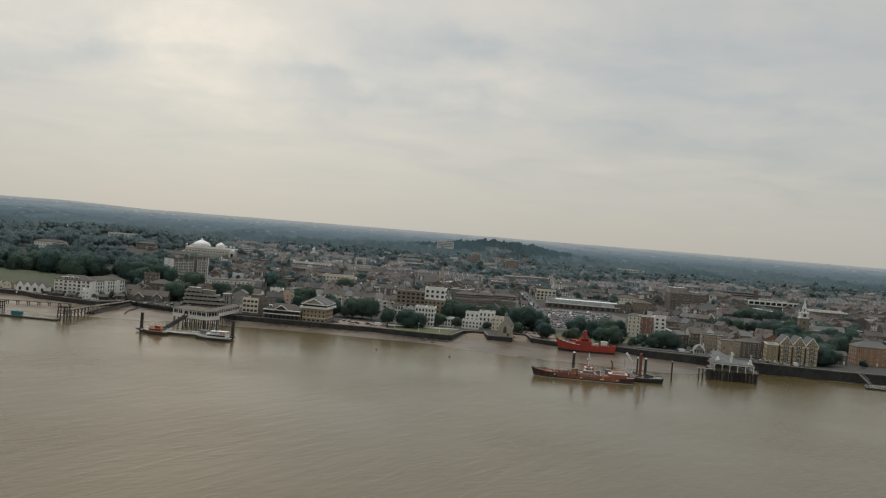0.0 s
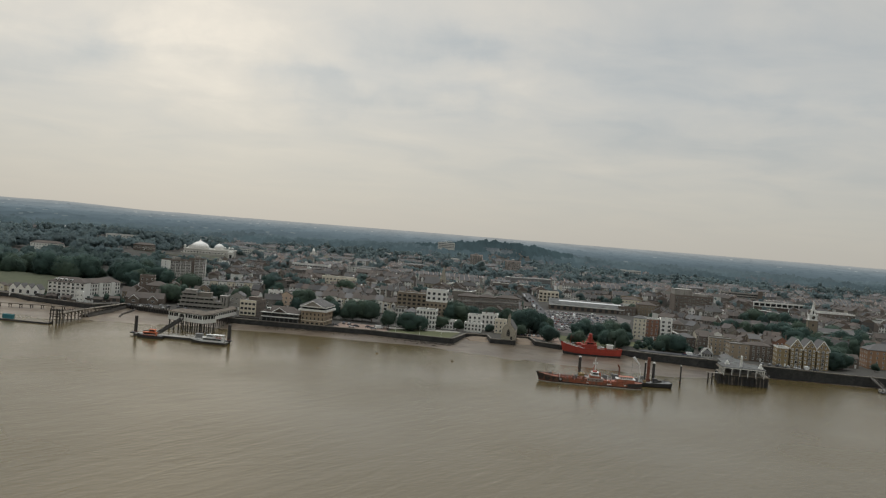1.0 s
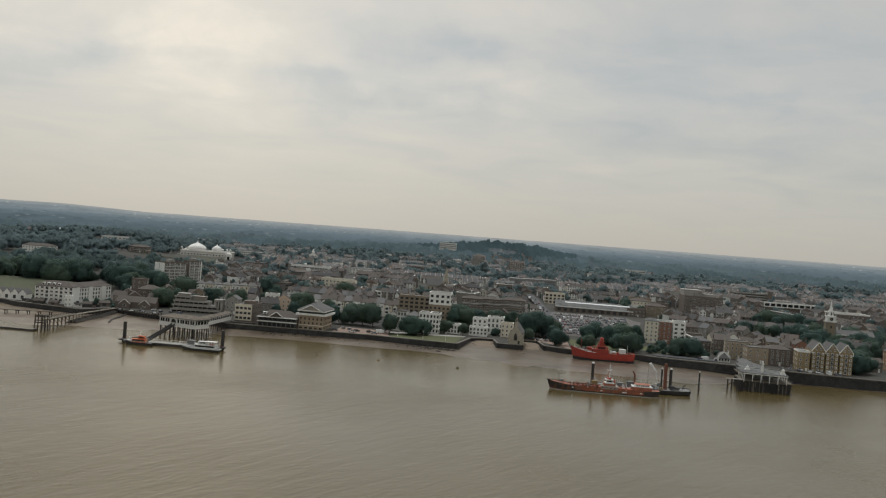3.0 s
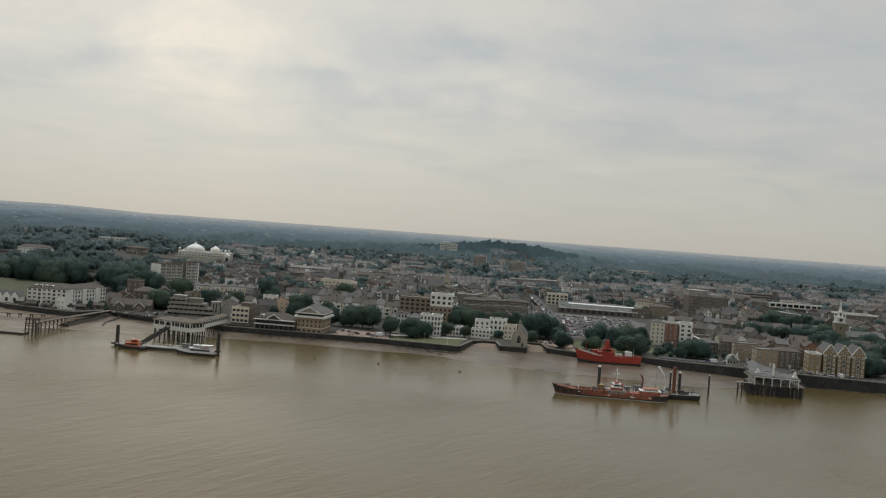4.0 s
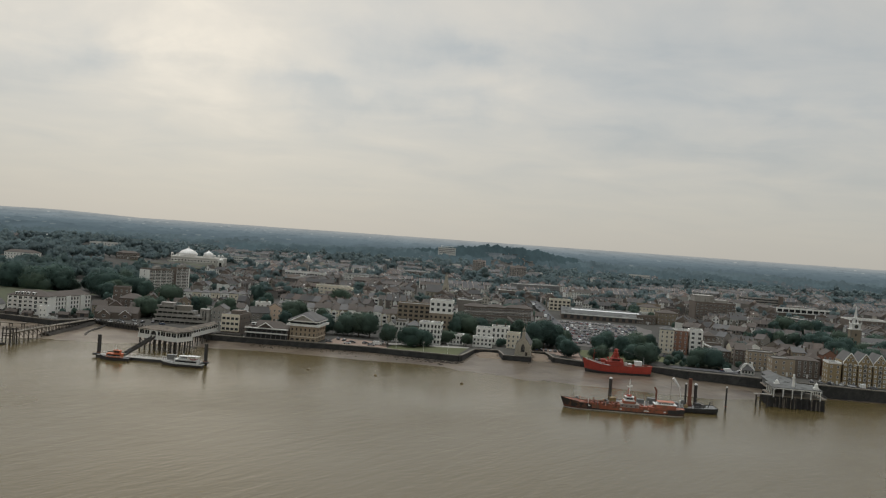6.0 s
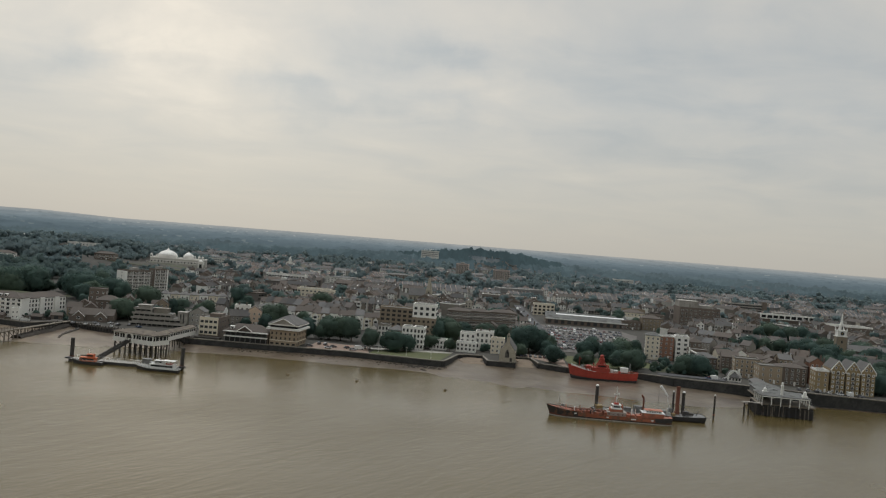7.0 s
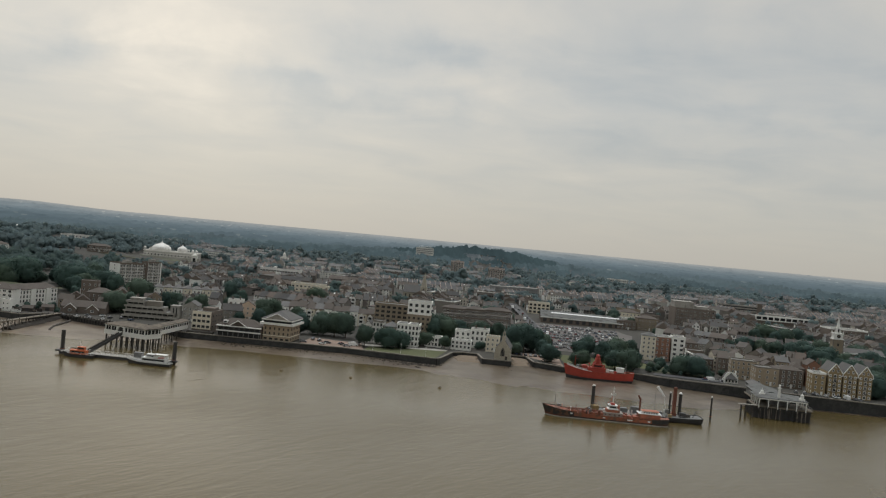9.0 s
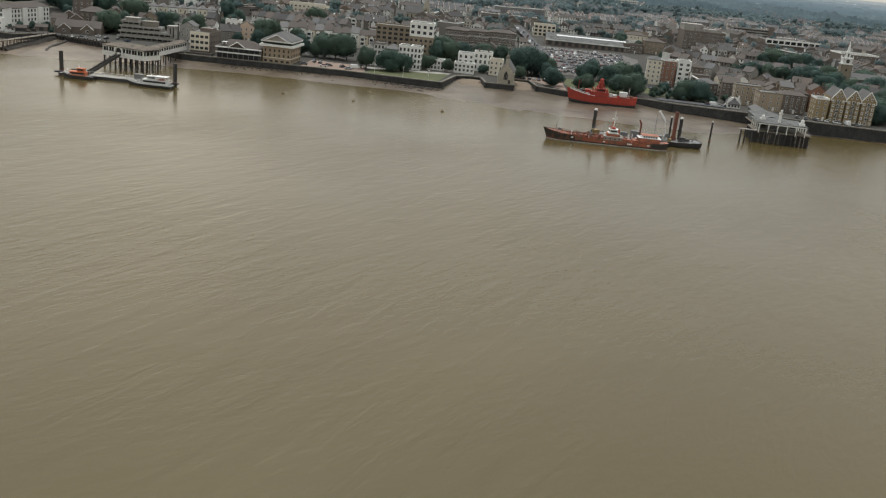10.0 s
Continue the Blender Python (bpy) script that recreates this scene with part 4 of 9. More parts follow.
def lightship():
    e = thing("lightship", "red museum lightship with a red lantern tower lying in the mud", "ship", 97.8, 586.5, 1.3, -3.0)
    rows = hull_rows(36.5, 8.2, -0.6, 4.7, bow=0.3, stern=0.2, sheer_bow=3.0, sheer_stern=0.9, rake=2.2, levels=(0.0, 0.30, 0.62, 0.93, 1.0), stern_fine=0.55)
    part("keel_plating", hull_mesh(rows, 0, 1), M_BLACK, e, "black tide-marked lower hull")
    part("hull", hull_mesh(rows, 1, 3), M_LVRED, e, "bright red hull plating")
    part("bulwark", hull_mesh(rows, 3, 4), M_LVRED, e)
    part("deck", hull_mesh(rows, 0, 4, deck=True), M_RUST, e, "rust brown deck")
    g = Geo()
    rail(g, [(r[-1][0], -r[-1][1], r[-1][2]) for r in rows[1:10:3]], 0.9, 1.6, 0.06)
    part("bow_railing", g, M_BOATWHITE, e, "white bow railing")
    h = Geo().box(-6.5, -2.6, 4.6, 3.0, 2.6, 6.6).box(-6.8, -2.9, 6.6, 3.3, 2.9, 6.8)
    part("deckhouse", h, M_LVRED, e)
    part("bridge", Geo().box(-3.6, -2.0, 6.8, 1.2, 2.0, 8.4).box(-3.9, -2.3, 8.4, 1.5, 2.3, 8.6), M_LVRED, e)
    part("bridge_window", Geo().box(-3.3, -2.06, 7.3, 0.9, -2.01, 8.1), M_GLASS, e)
    x0 = -1.2
    for a, b in ((-1, -1), (1, -1), (1, 1), (-1, 1)):
        part("tower_leg", Geo().tube((x0 + a * 3.2, b * 2.2, 6.7), (x0 + a * 0.7, b * 0.7, 11.6), 0.24, 0.18, 6), M_LVRED, e)
    for z, k, k2 in ((8.3, 2.4, 1.6), (9.9, 1.6, 0.8)):
        for (a, b), (c, d) in (((-1, -1), (1, -1)), ((1, -1), (1, 1)), ((1, 1), (-1, 1)), ((-1, 1), (-1, -1))):
            part("tower_brace", Geo().tube((x0 + a * k, b * k * 0.8, z), (x0 + c * k, d * k * 0.8, z), 0.14, n=5), M_LVRED, e)
            part("tower_brace", Geo().tube((x0 + a * k, b * k * 0.8, z), (x0 + c * k2, d * k2 * 0.8, z + 1.6), 0.12, n=5), M_LVRED, e)
    part("lantern_tower", Geo().cyl(x0, 0, 6.6, 11.5, 1.7, 0.9, 10), M_LVRED, e)
    part("winch_house", Geo().box(-9.6, -1.9, 5.2, -6.9, 1.9, 7.4).box(-9.8, -2.1, 7.4, -6.8, 2.1, 7.55), M_LVRED, e)
    part("ventilator", Geo().cyl(-5.6, -1.6, 6.8, 8.6, 0.3, 0.3, 8).tube((-5.6, -1.6, 8.5), (-6.2, -1.6, 8.9), 0.45, n=8), M_LVRED, e)
    part("ventilator", Geo().cyl(2.4, -1.6, 6.8, 8.2, 0.3, 0.3, 8).tube((2.4, -1.6, 8.1), (1.8, -1.6, 8.5), 0.45, n=8), M_LVRED, e)
    for px in (-9.0, -4.5, 0.5, 6.0, 11.0):
        part("tide_stain", Geo().box(px, -4.18 + 0.012 * abs(px) ** 1.4, -0.6, px + 2.6, -4.0 + 0.012 * abs(px) ** 1.4, 0.5 + 0.06 * (px % 3)), M_BLACK, e)
    l = Geo().cyl(x0, 0, 11.5, 11.8, 1.7, 1.7, 12).cyl(x0, 0, 11.8, 13.2, 1.05, 1.05, 12).dome(x0, 0, 13.2, 1.15, 0.8, 12, 4)
    part("lantern", l, M_LVRED, e)
    w_ = Geo()
    w_.tube((rows[1][4][0], -rows[1][4][1], rows[1][4][2] + 0.05), (rows[5][4][0], -rows[5][4][1], rows[5][4][2] + 0.05), 0.13, n=5)
    w_.tube((rows[5][4][0], -rows[5][4][1], rows[5][4][2] + 0.05), (rows[9][4][0], -rows[9][4][1], rows[9][4][2] + 0.05), 0.13, n=5)
    part("gunwale", w_, M_BOATWHITE, e, "pale worn gunwale")
    for k, (x, y, w, d, hh, m_) in enumerate(((-11, 0, 2.0, 1.6, 1.2, M_RUST), (4.2, 1.4, 1.4, 1.2, 1.5, M_BOATWHITE), (8.0, -1.6, 1.2, 1.0, 1.0, M_LVRED), (15.0, 0, 1.6, 2.0, 1.2, M_RUST), (-8.6, 1.2, 1.0, 1.0, 1.8, M_LVRED))):
        part("deck_locker", Geo().box(x, y - d / 2, 4.5, x + w, y + d / 2, 4.7 + hh + (1.2 if x < -8 else 0)), m_, e)
    part("aft_cabin", Geo().box(9.5, -1.7, 5.3, 13.4, 1.7, 7.5).box(9.3, -1.9, 7.5, 13.6, 1.9, 7.65), M_BOATWHITE, e, "small white aft cabin")
    part("life_raft", Geo().tube((5.4, -2.2, 5.9), (7.4, -2.2, 5.9), 0.55, n=10), M_BOATWHITE, e, "white life raft canister")
    part("fore_mast", Geo().cyl(-13.5, 0, 6.0, 12.5, 0.18, 0.09, 6).tube((-13.5, 0, 10.8), (-12.0, 0, 10.8), 0.06), M_LVRED, e)
    part("aft_mast", Geo().cyl(14.5, 0, 5.5, 10.0, 0.12, 0.07, 6), M_BOATWHITE, e)
    part("stay", Geo().tube((-1.2, 0, 13.8), (14.5, 0, 9.9), 0.04, n=4).tube((-1.2, 0, 13.8), (-13.5, 0, 12.3), 0.04, n=4), M_GREYSTEEL, e)
    part("anchor_windlass", Geo().box(-12.5, -1.0, 6.2, -11.2, 1.0, 7.4).cyl(-11.8, -1.3, 6.4, 7.2, 0.4, n=8), M_GREYSTEEL, e)


def tanker():
    e = thing("tanker", "low black coastal tanker with orange-red decks and a white wheelhouse", "ship", 78.8, 475.0, 0.0, -4.5)
    rows = hull_rows(51.5, 8.0, -1.2, 2.45, bow=0.16, stern=0.1, sheer_bow=2.2, sheer_stern=0.9, rake=2.4, levels=(0.0, 0.40, 0.58, 0.90, 1.0), stern_fine=0.6, n=30)
    part("lower_hull", hull_mesh(rows, 0, 1), M_RUST, e, "rust-streaked boot topping")
    part("hull", hull_mesh(rows, 1, 2), M_HULLBLACK, e, "black hull streaked with rust")
    part("side_plating", hull_mesh(rows[7:27], 2, 3), M_ORANGE, e, "faded orange-red side plating")
    part("stern_plating", hull_mesh(rows[26:], 2, 4), M_BLACK, e)
    part("bow_plating", hull_mesh(rows[:8], 2, 4), M_HULLBLACK, e)
    part("bulwark", hull_mesh(rows[7:27], 3, 4), M_ORANGE, e)
    for k in (6, 14, 20, 25):
        x_, y_, z_ = rows[k][3]
        part("hull_mark", Geo().box(x_, -y_ - 0.08, z_ - 0.75, x_ + (1.0 if k != 20 else 2.2), -y_ - 0.03, z_ - 0.2), M_BOATWHITE, e)
    part("deck", hull_mesh(rows, 0, 4, deck=True), M_ORANGE, e)
    for i in range(7):
        x = -16.5 + i * 4.6
        part("tank_hatch", Geo().box(x, -2.7, 2.3, x + 3.9, 2.7, 3.2).cyl(x + 2, -0.9, 3.2, 3.7, 0.5, n=8), M_ORANGE, e)
    p = Geo()
    for y in (-1.2, -0.4, 0.5):
        p.tube((-17, y, 3.75), (8, y, 3.75), 0.16, n=6)
    for i in range(9):
        x = -16 + i * 3
        p.box(x - 0.12, -1.5, 3.3, x + 0.12, 0.9, 3.7)
    part("pipework", p, M_RUST, e)
    for side in (-1, 1):
        g = Geo()
        rail(g, [(r[-1][0], side * r[-1][1] * 0.96, r[-1][2] - 0.15) for r in rows[2:30:3]], 1.0, 2.0, 0.05)
        part("railing", g, M_RUST, e)
    part("mid_house", Geo().box(-1.4, -2.9, 2.3, 6.6, 2.9, 3.7).box(-1.7, -3.1, 3.7, 6.9, 3.1, 3.85), M_CONCRETE, e, "dull white lower bridge house")
    part("upper_house", Geo().box(-0.2, -2.3, 3.85, 5.4, 2.3, 5.0), M_ORANGE, e)
    w = part("wheelhouse", Geo().box(0.4, -2.5, 5.0, 4.8, 2.5, 5.35).box(0.9, -1.9, 5.35, 4.2, 1.9, 6.7).box(0.6, -2.2, 6.7, 4.5, 2.2, 6.85), M_BOATWHITE, e, "white wheelhouse")
    part("bridge_window", Geo().box(0.82, -1.6, 5.7, 0.89, 1.6, 6.4).box(1.2, -1.97, 5.7, 3.9, -1.91, 6.4), M_GLASS, w)
    for k in range(4):
        part("porthole", Geo().tube((-0.6 + k * 1.9, -2.97, 3.0), (-0.6 + k * 1.9, -2.9, 3.0), 0.28, n=8), M_GLASS, e)
    part("mast_house", Geo().box(1.6, -1.1, 6.85, 3.4, 1.1, 7.6), M_LVRED, e, "red monkey-island house")
    part("mast_yard", Geo().tube((1.0, -1.2, 6.9), (2.4, 0, 10.6), 0.08, n=5), M_LVRED, e)
    part("mast_stay", Geo().tube((0.4, 1.2, 6.9), (2.4, 0, 10.6), 0.08, n=5), M_LVRED, e)
    part("mast", Geo().cyl(2.5, 0, 7.3, 14.6, 0.22, 0.12, 6).box(2.3, -1.6, 9.6, 2.7, 1.6, 9.8).box(1.4, -0.15, 10.9, 3.6, 0.15, 11.1).box(2.35, -1.0, 12.4, 2.65, 1.0, 12.6).box(1.9, -0.1, 13.5, 3.1, 0.1, 13.65), M_BOATWHITE, e, "white radar mast")
    part("radar", Geo().box(1.5, -0.9, 11.1, 1.8, 0.9, 11.4), M_BOATWHITE, e)
    part("beacon", Geo().cyl(3.3, 0, 11.1, 11.8, 0.35, 0.3, 8), M_BOATWHITE, e)
    part("funnel", Geo().cyl(5.0, 0.8, 4.4, 6.9, 0.7, 0.6, 10), M_ORANGE, e)
    part("aft_house", Geo().box(13.5, -3.0, 2.6, 22.5, 3.0, 4.6), M_ORANGE, e)
    a = part("aft_deckhouse", Geo().box(13.2, -3.2, 4.6, 23.0, 3.2, 4.85).box(15.0, -2.4, 4.85, 21.6, 2.4, 5.7), M_BOATWHITE, e, "white aft deckhouse")
    part("aft_roof", Geo().box(14.7, -2.6, 5.7, 22.0, 2.6, 5.85), M_ORANGE, a)
    for k in range(6):
        part("aft_window", Geo().box(15.4 + k * 1.02, -2.47, 5.0, 16.0 + k * 1.02, -2.41, 5.5), M_GLASS, a)
    part("foremast", Geo().cyl(-22.0, 0, 4.2, 8.6, 0.12, 0.07, 6).tube((-22, 0, 6.5), (-20.6, 0, 7.6), 0.06), M_GREYSTEEL, e)
    part("windlass", Geo().box(-21.0, -0.9, 4.0, -19.6, 0.9, 5.0), M_GREYSTEEL, e)
    fit_rng = random.Random(4)
    for k in range(34):
        x = fit_rng.uniform(-19, 13)
        if -2.8 < x < 8.2:
            continue
        y, w, d, hh = fit_rng.choice((-3.0, -2.2, 0.8, 2.2, 2.9)), fit_rng.uniform(0.3, 1.1), fit_rng.uniform(0.3, 0.8), fit_rng.uniform(0.5, 1.6)
        m_ = fit_rng.choice((M_GREYSTEEL, M_BOATWHITE, M_RUST, M_BLACK, M_ORANGE, M_BUOY))
        if k % 3:
            part("deck_fitting", Geo().box(x, y - d / 2, 2.3, x + w, y + d / 2, 2.6 + hh), m_, e)
        else:
            part("deck_pipe", Geo().cyl(x, y, 2.3, 3.2 + hh, 0.16, 0.16, 6).cyl(x, y, 3.2 + hh, 3.5 + hh, 0.3, 0.2, 6), m_, e)
    for x in (-6.0, 10.5):
        part("derrick", Geo().cyl(x, 0, 3.2, 7.4, 0.14, 0.1, 6).tube((x, 0, 6.9), (x + 4.2, -1.5, 5.0), 0.09, n=5), M_GREYSTEEL, e)
    part("waterline_band", hull_mesh([[(r[1][0], r[1][1] + 0.05, -0.1), (r[1][0], r[1][1] + 0.06, 0.42)] for r in rows], 0, 1), M_CONCRETE, e, "pale scum line at the waterline")
    part("vent", Geo().cyl(9.0, -1.5, 3.0, 5.4, 0.25, n=8), M_BOATWHITE, e)
    part("vent", Geo().cyl(11.0, 1.4, 3.0, 5.2, 0.25, n=8), M_BOATWHITE, e)


def barge():
    e = thing("work_barge", "black flat work barge moored between steel piles", "barge", 98.5, 487.5, 0.0, -1.0)
    rows = hull_rows(49.0, 10.0, -1.0, 2.1, bow=0.08, stern=0.06, sheer_bow=0.4, sheer_stern=0.5, rake=1.6, levels=(0.0, 0.5, 1.0), stern_fine=0.85)
    part("hull", hull_mesh(rows, 0, 2), M_BLACK, e)
    part("deck", hull_mesh(rows, 0, 2, deck=True), M_GREYSTEEL, e)
    part("deck_house", Geo().box(-23.4, -2, 1.9, -20.6, 2, 3.7).box(-23.6, -2.2, 3.7, -20.4, 2.2, 3.85), M_BUOY, e, "ochre deck house")
    for x, y, w, d, h, m_ in ((-16, 1, 4, 3, 2.4, M_GREYSTEEL), (-10.5, 1.5, 3, 2.5, 1.7, M_GREYSTEEL), (-6, 1.5, 4, 2.5, 2.6, M_GREYSTEEL), (0, 1, 5, 3, 1.5, M_TIMBER), (4.9, -1, 2.5, 2.5, 2.0, M_GREYSTEEL), (10, -2, 1.6, 1.4, 1.2, M_BUOY),
                              (15.2, -1, 2.5, 2.5, 2.2, M_BLACK), (18, 0.5, 2.0, 2.5, 1.4, M_TIMBER), (-18.5, -2, 1.5, 1.5, 1.1, M_BOATWHITE), (3.0, -3.0, 1.2, 1.2, 1.0, M_RUST)):
        part("deck_cargo", Geo().box(x, y - d / 2, 1.85, x + w, y + d / 2, 1.85 + h), m_, e)
    part("spud_leg", Geo().box(12.6, 1.0, -2, 14.0, 2.4, 14.6).box(12.3, 0.7, 1.9, 14.3, 2.7, 3.4), M_RUST, e, "tall rusty spud leg")
    part("exhaust_pipe", Geo().tube((-2.2, 0, 1.9), (-2.2, 0, 8.2), 0.42, n=8).tube((-2.2, 0, 8.2), (-3.2, 0, 9.8), 0.5, 0.35, n=8), M_RUST, e)
    c = Geo().cyl(9.2, 0, 1.9, 4.6, 0.9, 0.8, 10).tube((9.2, 0, 4.6), (8.0, 0.2, 10.6), 0.16, 0.12).tube((8.0, 0.2, 10.6), (5.0, 0.4, 14.4), 0.45, 0.75).tube((8.0, 0.2, 10.6), (8.6, 0.2, 10.0), 0.3, 0.2)
    part("crane", c, M_BOATWHITE, e, "white deck crane with a folded jib")
    part("signal_mast", Geo().cyl(4.4, 0.5, 1.9, 12.8, 0.11, 0.06, 6).box(4.35, -0.6, 10.2, 4.45, 1.6, 10.35), M_GREYSTEEL, e)
    part("crane_cab", Geo().box(8.8, -1.6, 3.4, 10.4, -0.6, 5.0), M_GREYSTEEL, e)
    r = Geo()
    rail(r, [(-23, -4.4, 2.0), (22, -4.4, 2.0)], 1.0, 3.0)
    part("railing", r, M_GREYSTEEL, e)
    part("anchor_davit", Geo().tube((21.5, 0, 2.2), (22.5, 0, 4.8), 0.2).tube((22.5, 0, 4.8), (23.8, 0, 4.4), 0.16).cyl(20.0, 0.6, 2.0, 3.2, 0.6, n=8), M_BLACK, e)


def pile(x, y, top, r=0.55, cap=True, label="tall dark steel mooring pile with a pale cap"):
    e = thing("mooring_pile", label, "pile", x, y, 0, group="mooring piles in the river")
    part("shaft", Geo().cyl(0, 0, -5, top, r, r, 12), M_PILE, e)
    part("collar", Geo().cyl(0, 0, 1.6, 2.0, r + 0.18, r + 0.18, 12), M_RUST, e)
    if cap:
        part("cap", Geo().cyl(0, 0, top, top + 0.35, r * 1.08, r * 0.9, 12).dome(0, 0, top + 0.35, r * 0.9, 0.4, 12, 3), M_BOATWHITE, e, "pale conical cap")
    return e


def motor_boat(label, x, y, yaw, L, hull_mat, house_mat, kind="pilot_boat", band=None, trim=None, house=(-0.17, 0.2), bridge=(-0.08, 0.08), high=1.6):
    e = thing(kind, label, "boat", x, y, 0, yaw)
    rows = hull_rows(L, L * 0.27, -0.6, 1.5, bow=0.4, stern=0.08, sheer_bow=0.8, sheer_stern=0.0, rake=1.0, levels=(0, 0.45, 0.85, 1.0), stern_fine=0.9, n=18)
    part("lower_hull", hull_mesh(rows, 0, 1), M_BLACK, e)
    part("hull", hull_mesh(rows, 1, 2 if band else 3), hull_mat, e)
    if band:
        part("bulwark", hull_mesh(rows, 2, 3), band, e, "white bulwark")
    part("deck", hull_mesh(rows, 0, 3, deck=True), M_GREYSTEEL, e)
    w = L * 0.1 if trim else L * 0.11
    h0, h1, b0, b1 = L * house[0], L * house[1], L * bridge[0], L * bridge[1]
    top = 1.3 + high
    c = part("cabin", Geo().box(h0, -w, 1.3, h1, w, top).box(h0 - 0.3, -w - 0.15, top, h1 + 0.3, w + 0.15, top + 0.15), house_mat, e)
    part("cabin_window", Geo().box(h0 + 0.4, -w - 0.05, 1.3 + high * 0.42, h1 - 0.4, -w - 0.01, 1.3 + high * 0.85).box(h0 - 0.05, -w * 0.9, 1.3 + high * 0.42, h0 - 0.01, w * 0.9, 1.3 + high * 0.85), M_GLASS, c)
    b = part("wheelhouse", Geo().box(b0, -w * 0.75, top + 0.15, b1, w * 0.75, top + 1.6).box(b0 - 0.3, -w * 0.85, top + 1.6, b1 + 0.3, w * 0.85, top + 1.75), house_mat, e)
    part("bridge_window", Geo().box(b0 + 0.2, -w * 0.75 - 0.05, top + 0.7, b1 - 0.2, -w * 0.75 - 0.01, top + 1.4), M_GLASS, b)
    if trim:
        part("upper_deck", Geo().box(b1 - 0.5, -w - 0.2, top + 1.75, L * 0.42, w + 0.2, top + 1.9), M_BOATWHITE, e, "white canopy over the upper deck")
        up = Geo()
        rail(up, [(h0, -w - 0.1, top + 0.15), (h1, -w - 0.1, top + 0.15), (h1, w, top + 0.15)], 0.95, 0.9, 0.05)
        part("upper_railing", up, M_BOATWHITE, e)
        for ax in (L * 0.22, L * 0.30, L * 0.38):
            for ay in (-w, w):
                part("awning_post", Geo().cyl(ax, ay, top, top + 1.8, 0.06, 0.06, 5), M_BOATWHITE, e)
        part("passenger_bench", Geo().box(L * 0.20, -w * 0.8, top + 0.15, L * 0.34, w * 0.8, top + 0.6), trim, e)
    part("mast", Geo().cyl(L * 0.03, 0, 3.1, 7.3, 0.1, 0.05, 6).box(L * 0.03 - 0.05, -0.8, 5.6, L * 0.03 + 0.05, 0.8, 5.75), M_BOATWHITE, e)
    r = Geo()
    for side in (-1, 1):
        rail(r, [(q[-1][0], side * q[-1][1] * 0.94, q[-1][2] - 0.2) for q in rows[1:18:4]], 0.9, 1.5, 0.04)
    part("railing", r, M_BOATWHITE, e)
    return e


lightship()
tanker()
barge()
for px_, py_, pt_, pr_ in ((75.6, 489.5, 12.0, 0.75), (115.3, 492.0, 11.4, 0.75), (111.2, 493.6, 11.2, 0.45)):
    pile(px_, py_, pt_, pr_)
pile(131.0, 496.5, 10.4, 0.42, label="slender dark mooring post standing alone in the river")

# buoys
for bx, by_ in ((8.8, 519.5), (-34.0, 526.0), (-68.0, 529.5)):
    b = thing("mooring_buoy", "small weed-stained dull yellow mooring buoy afloat", "buoy", bx, by_, 0, group="buoys on the river")
    part("float", Geo().cyl(0, 0, -0.5, 0.45, 0.85, 0.75, 12).cyl(0, 0, 0.45, 0.65, 0.75, 0.4, 12), M_BUOYDARK, b)
    part("mooring_ring", Geo().cyl(0, 0, 0.6, 1.0, 0.12, 0.12, 6).box(-0.3, -0.05, 0.95, 0.3, 0.05, 1.05), M_BLACK, b)


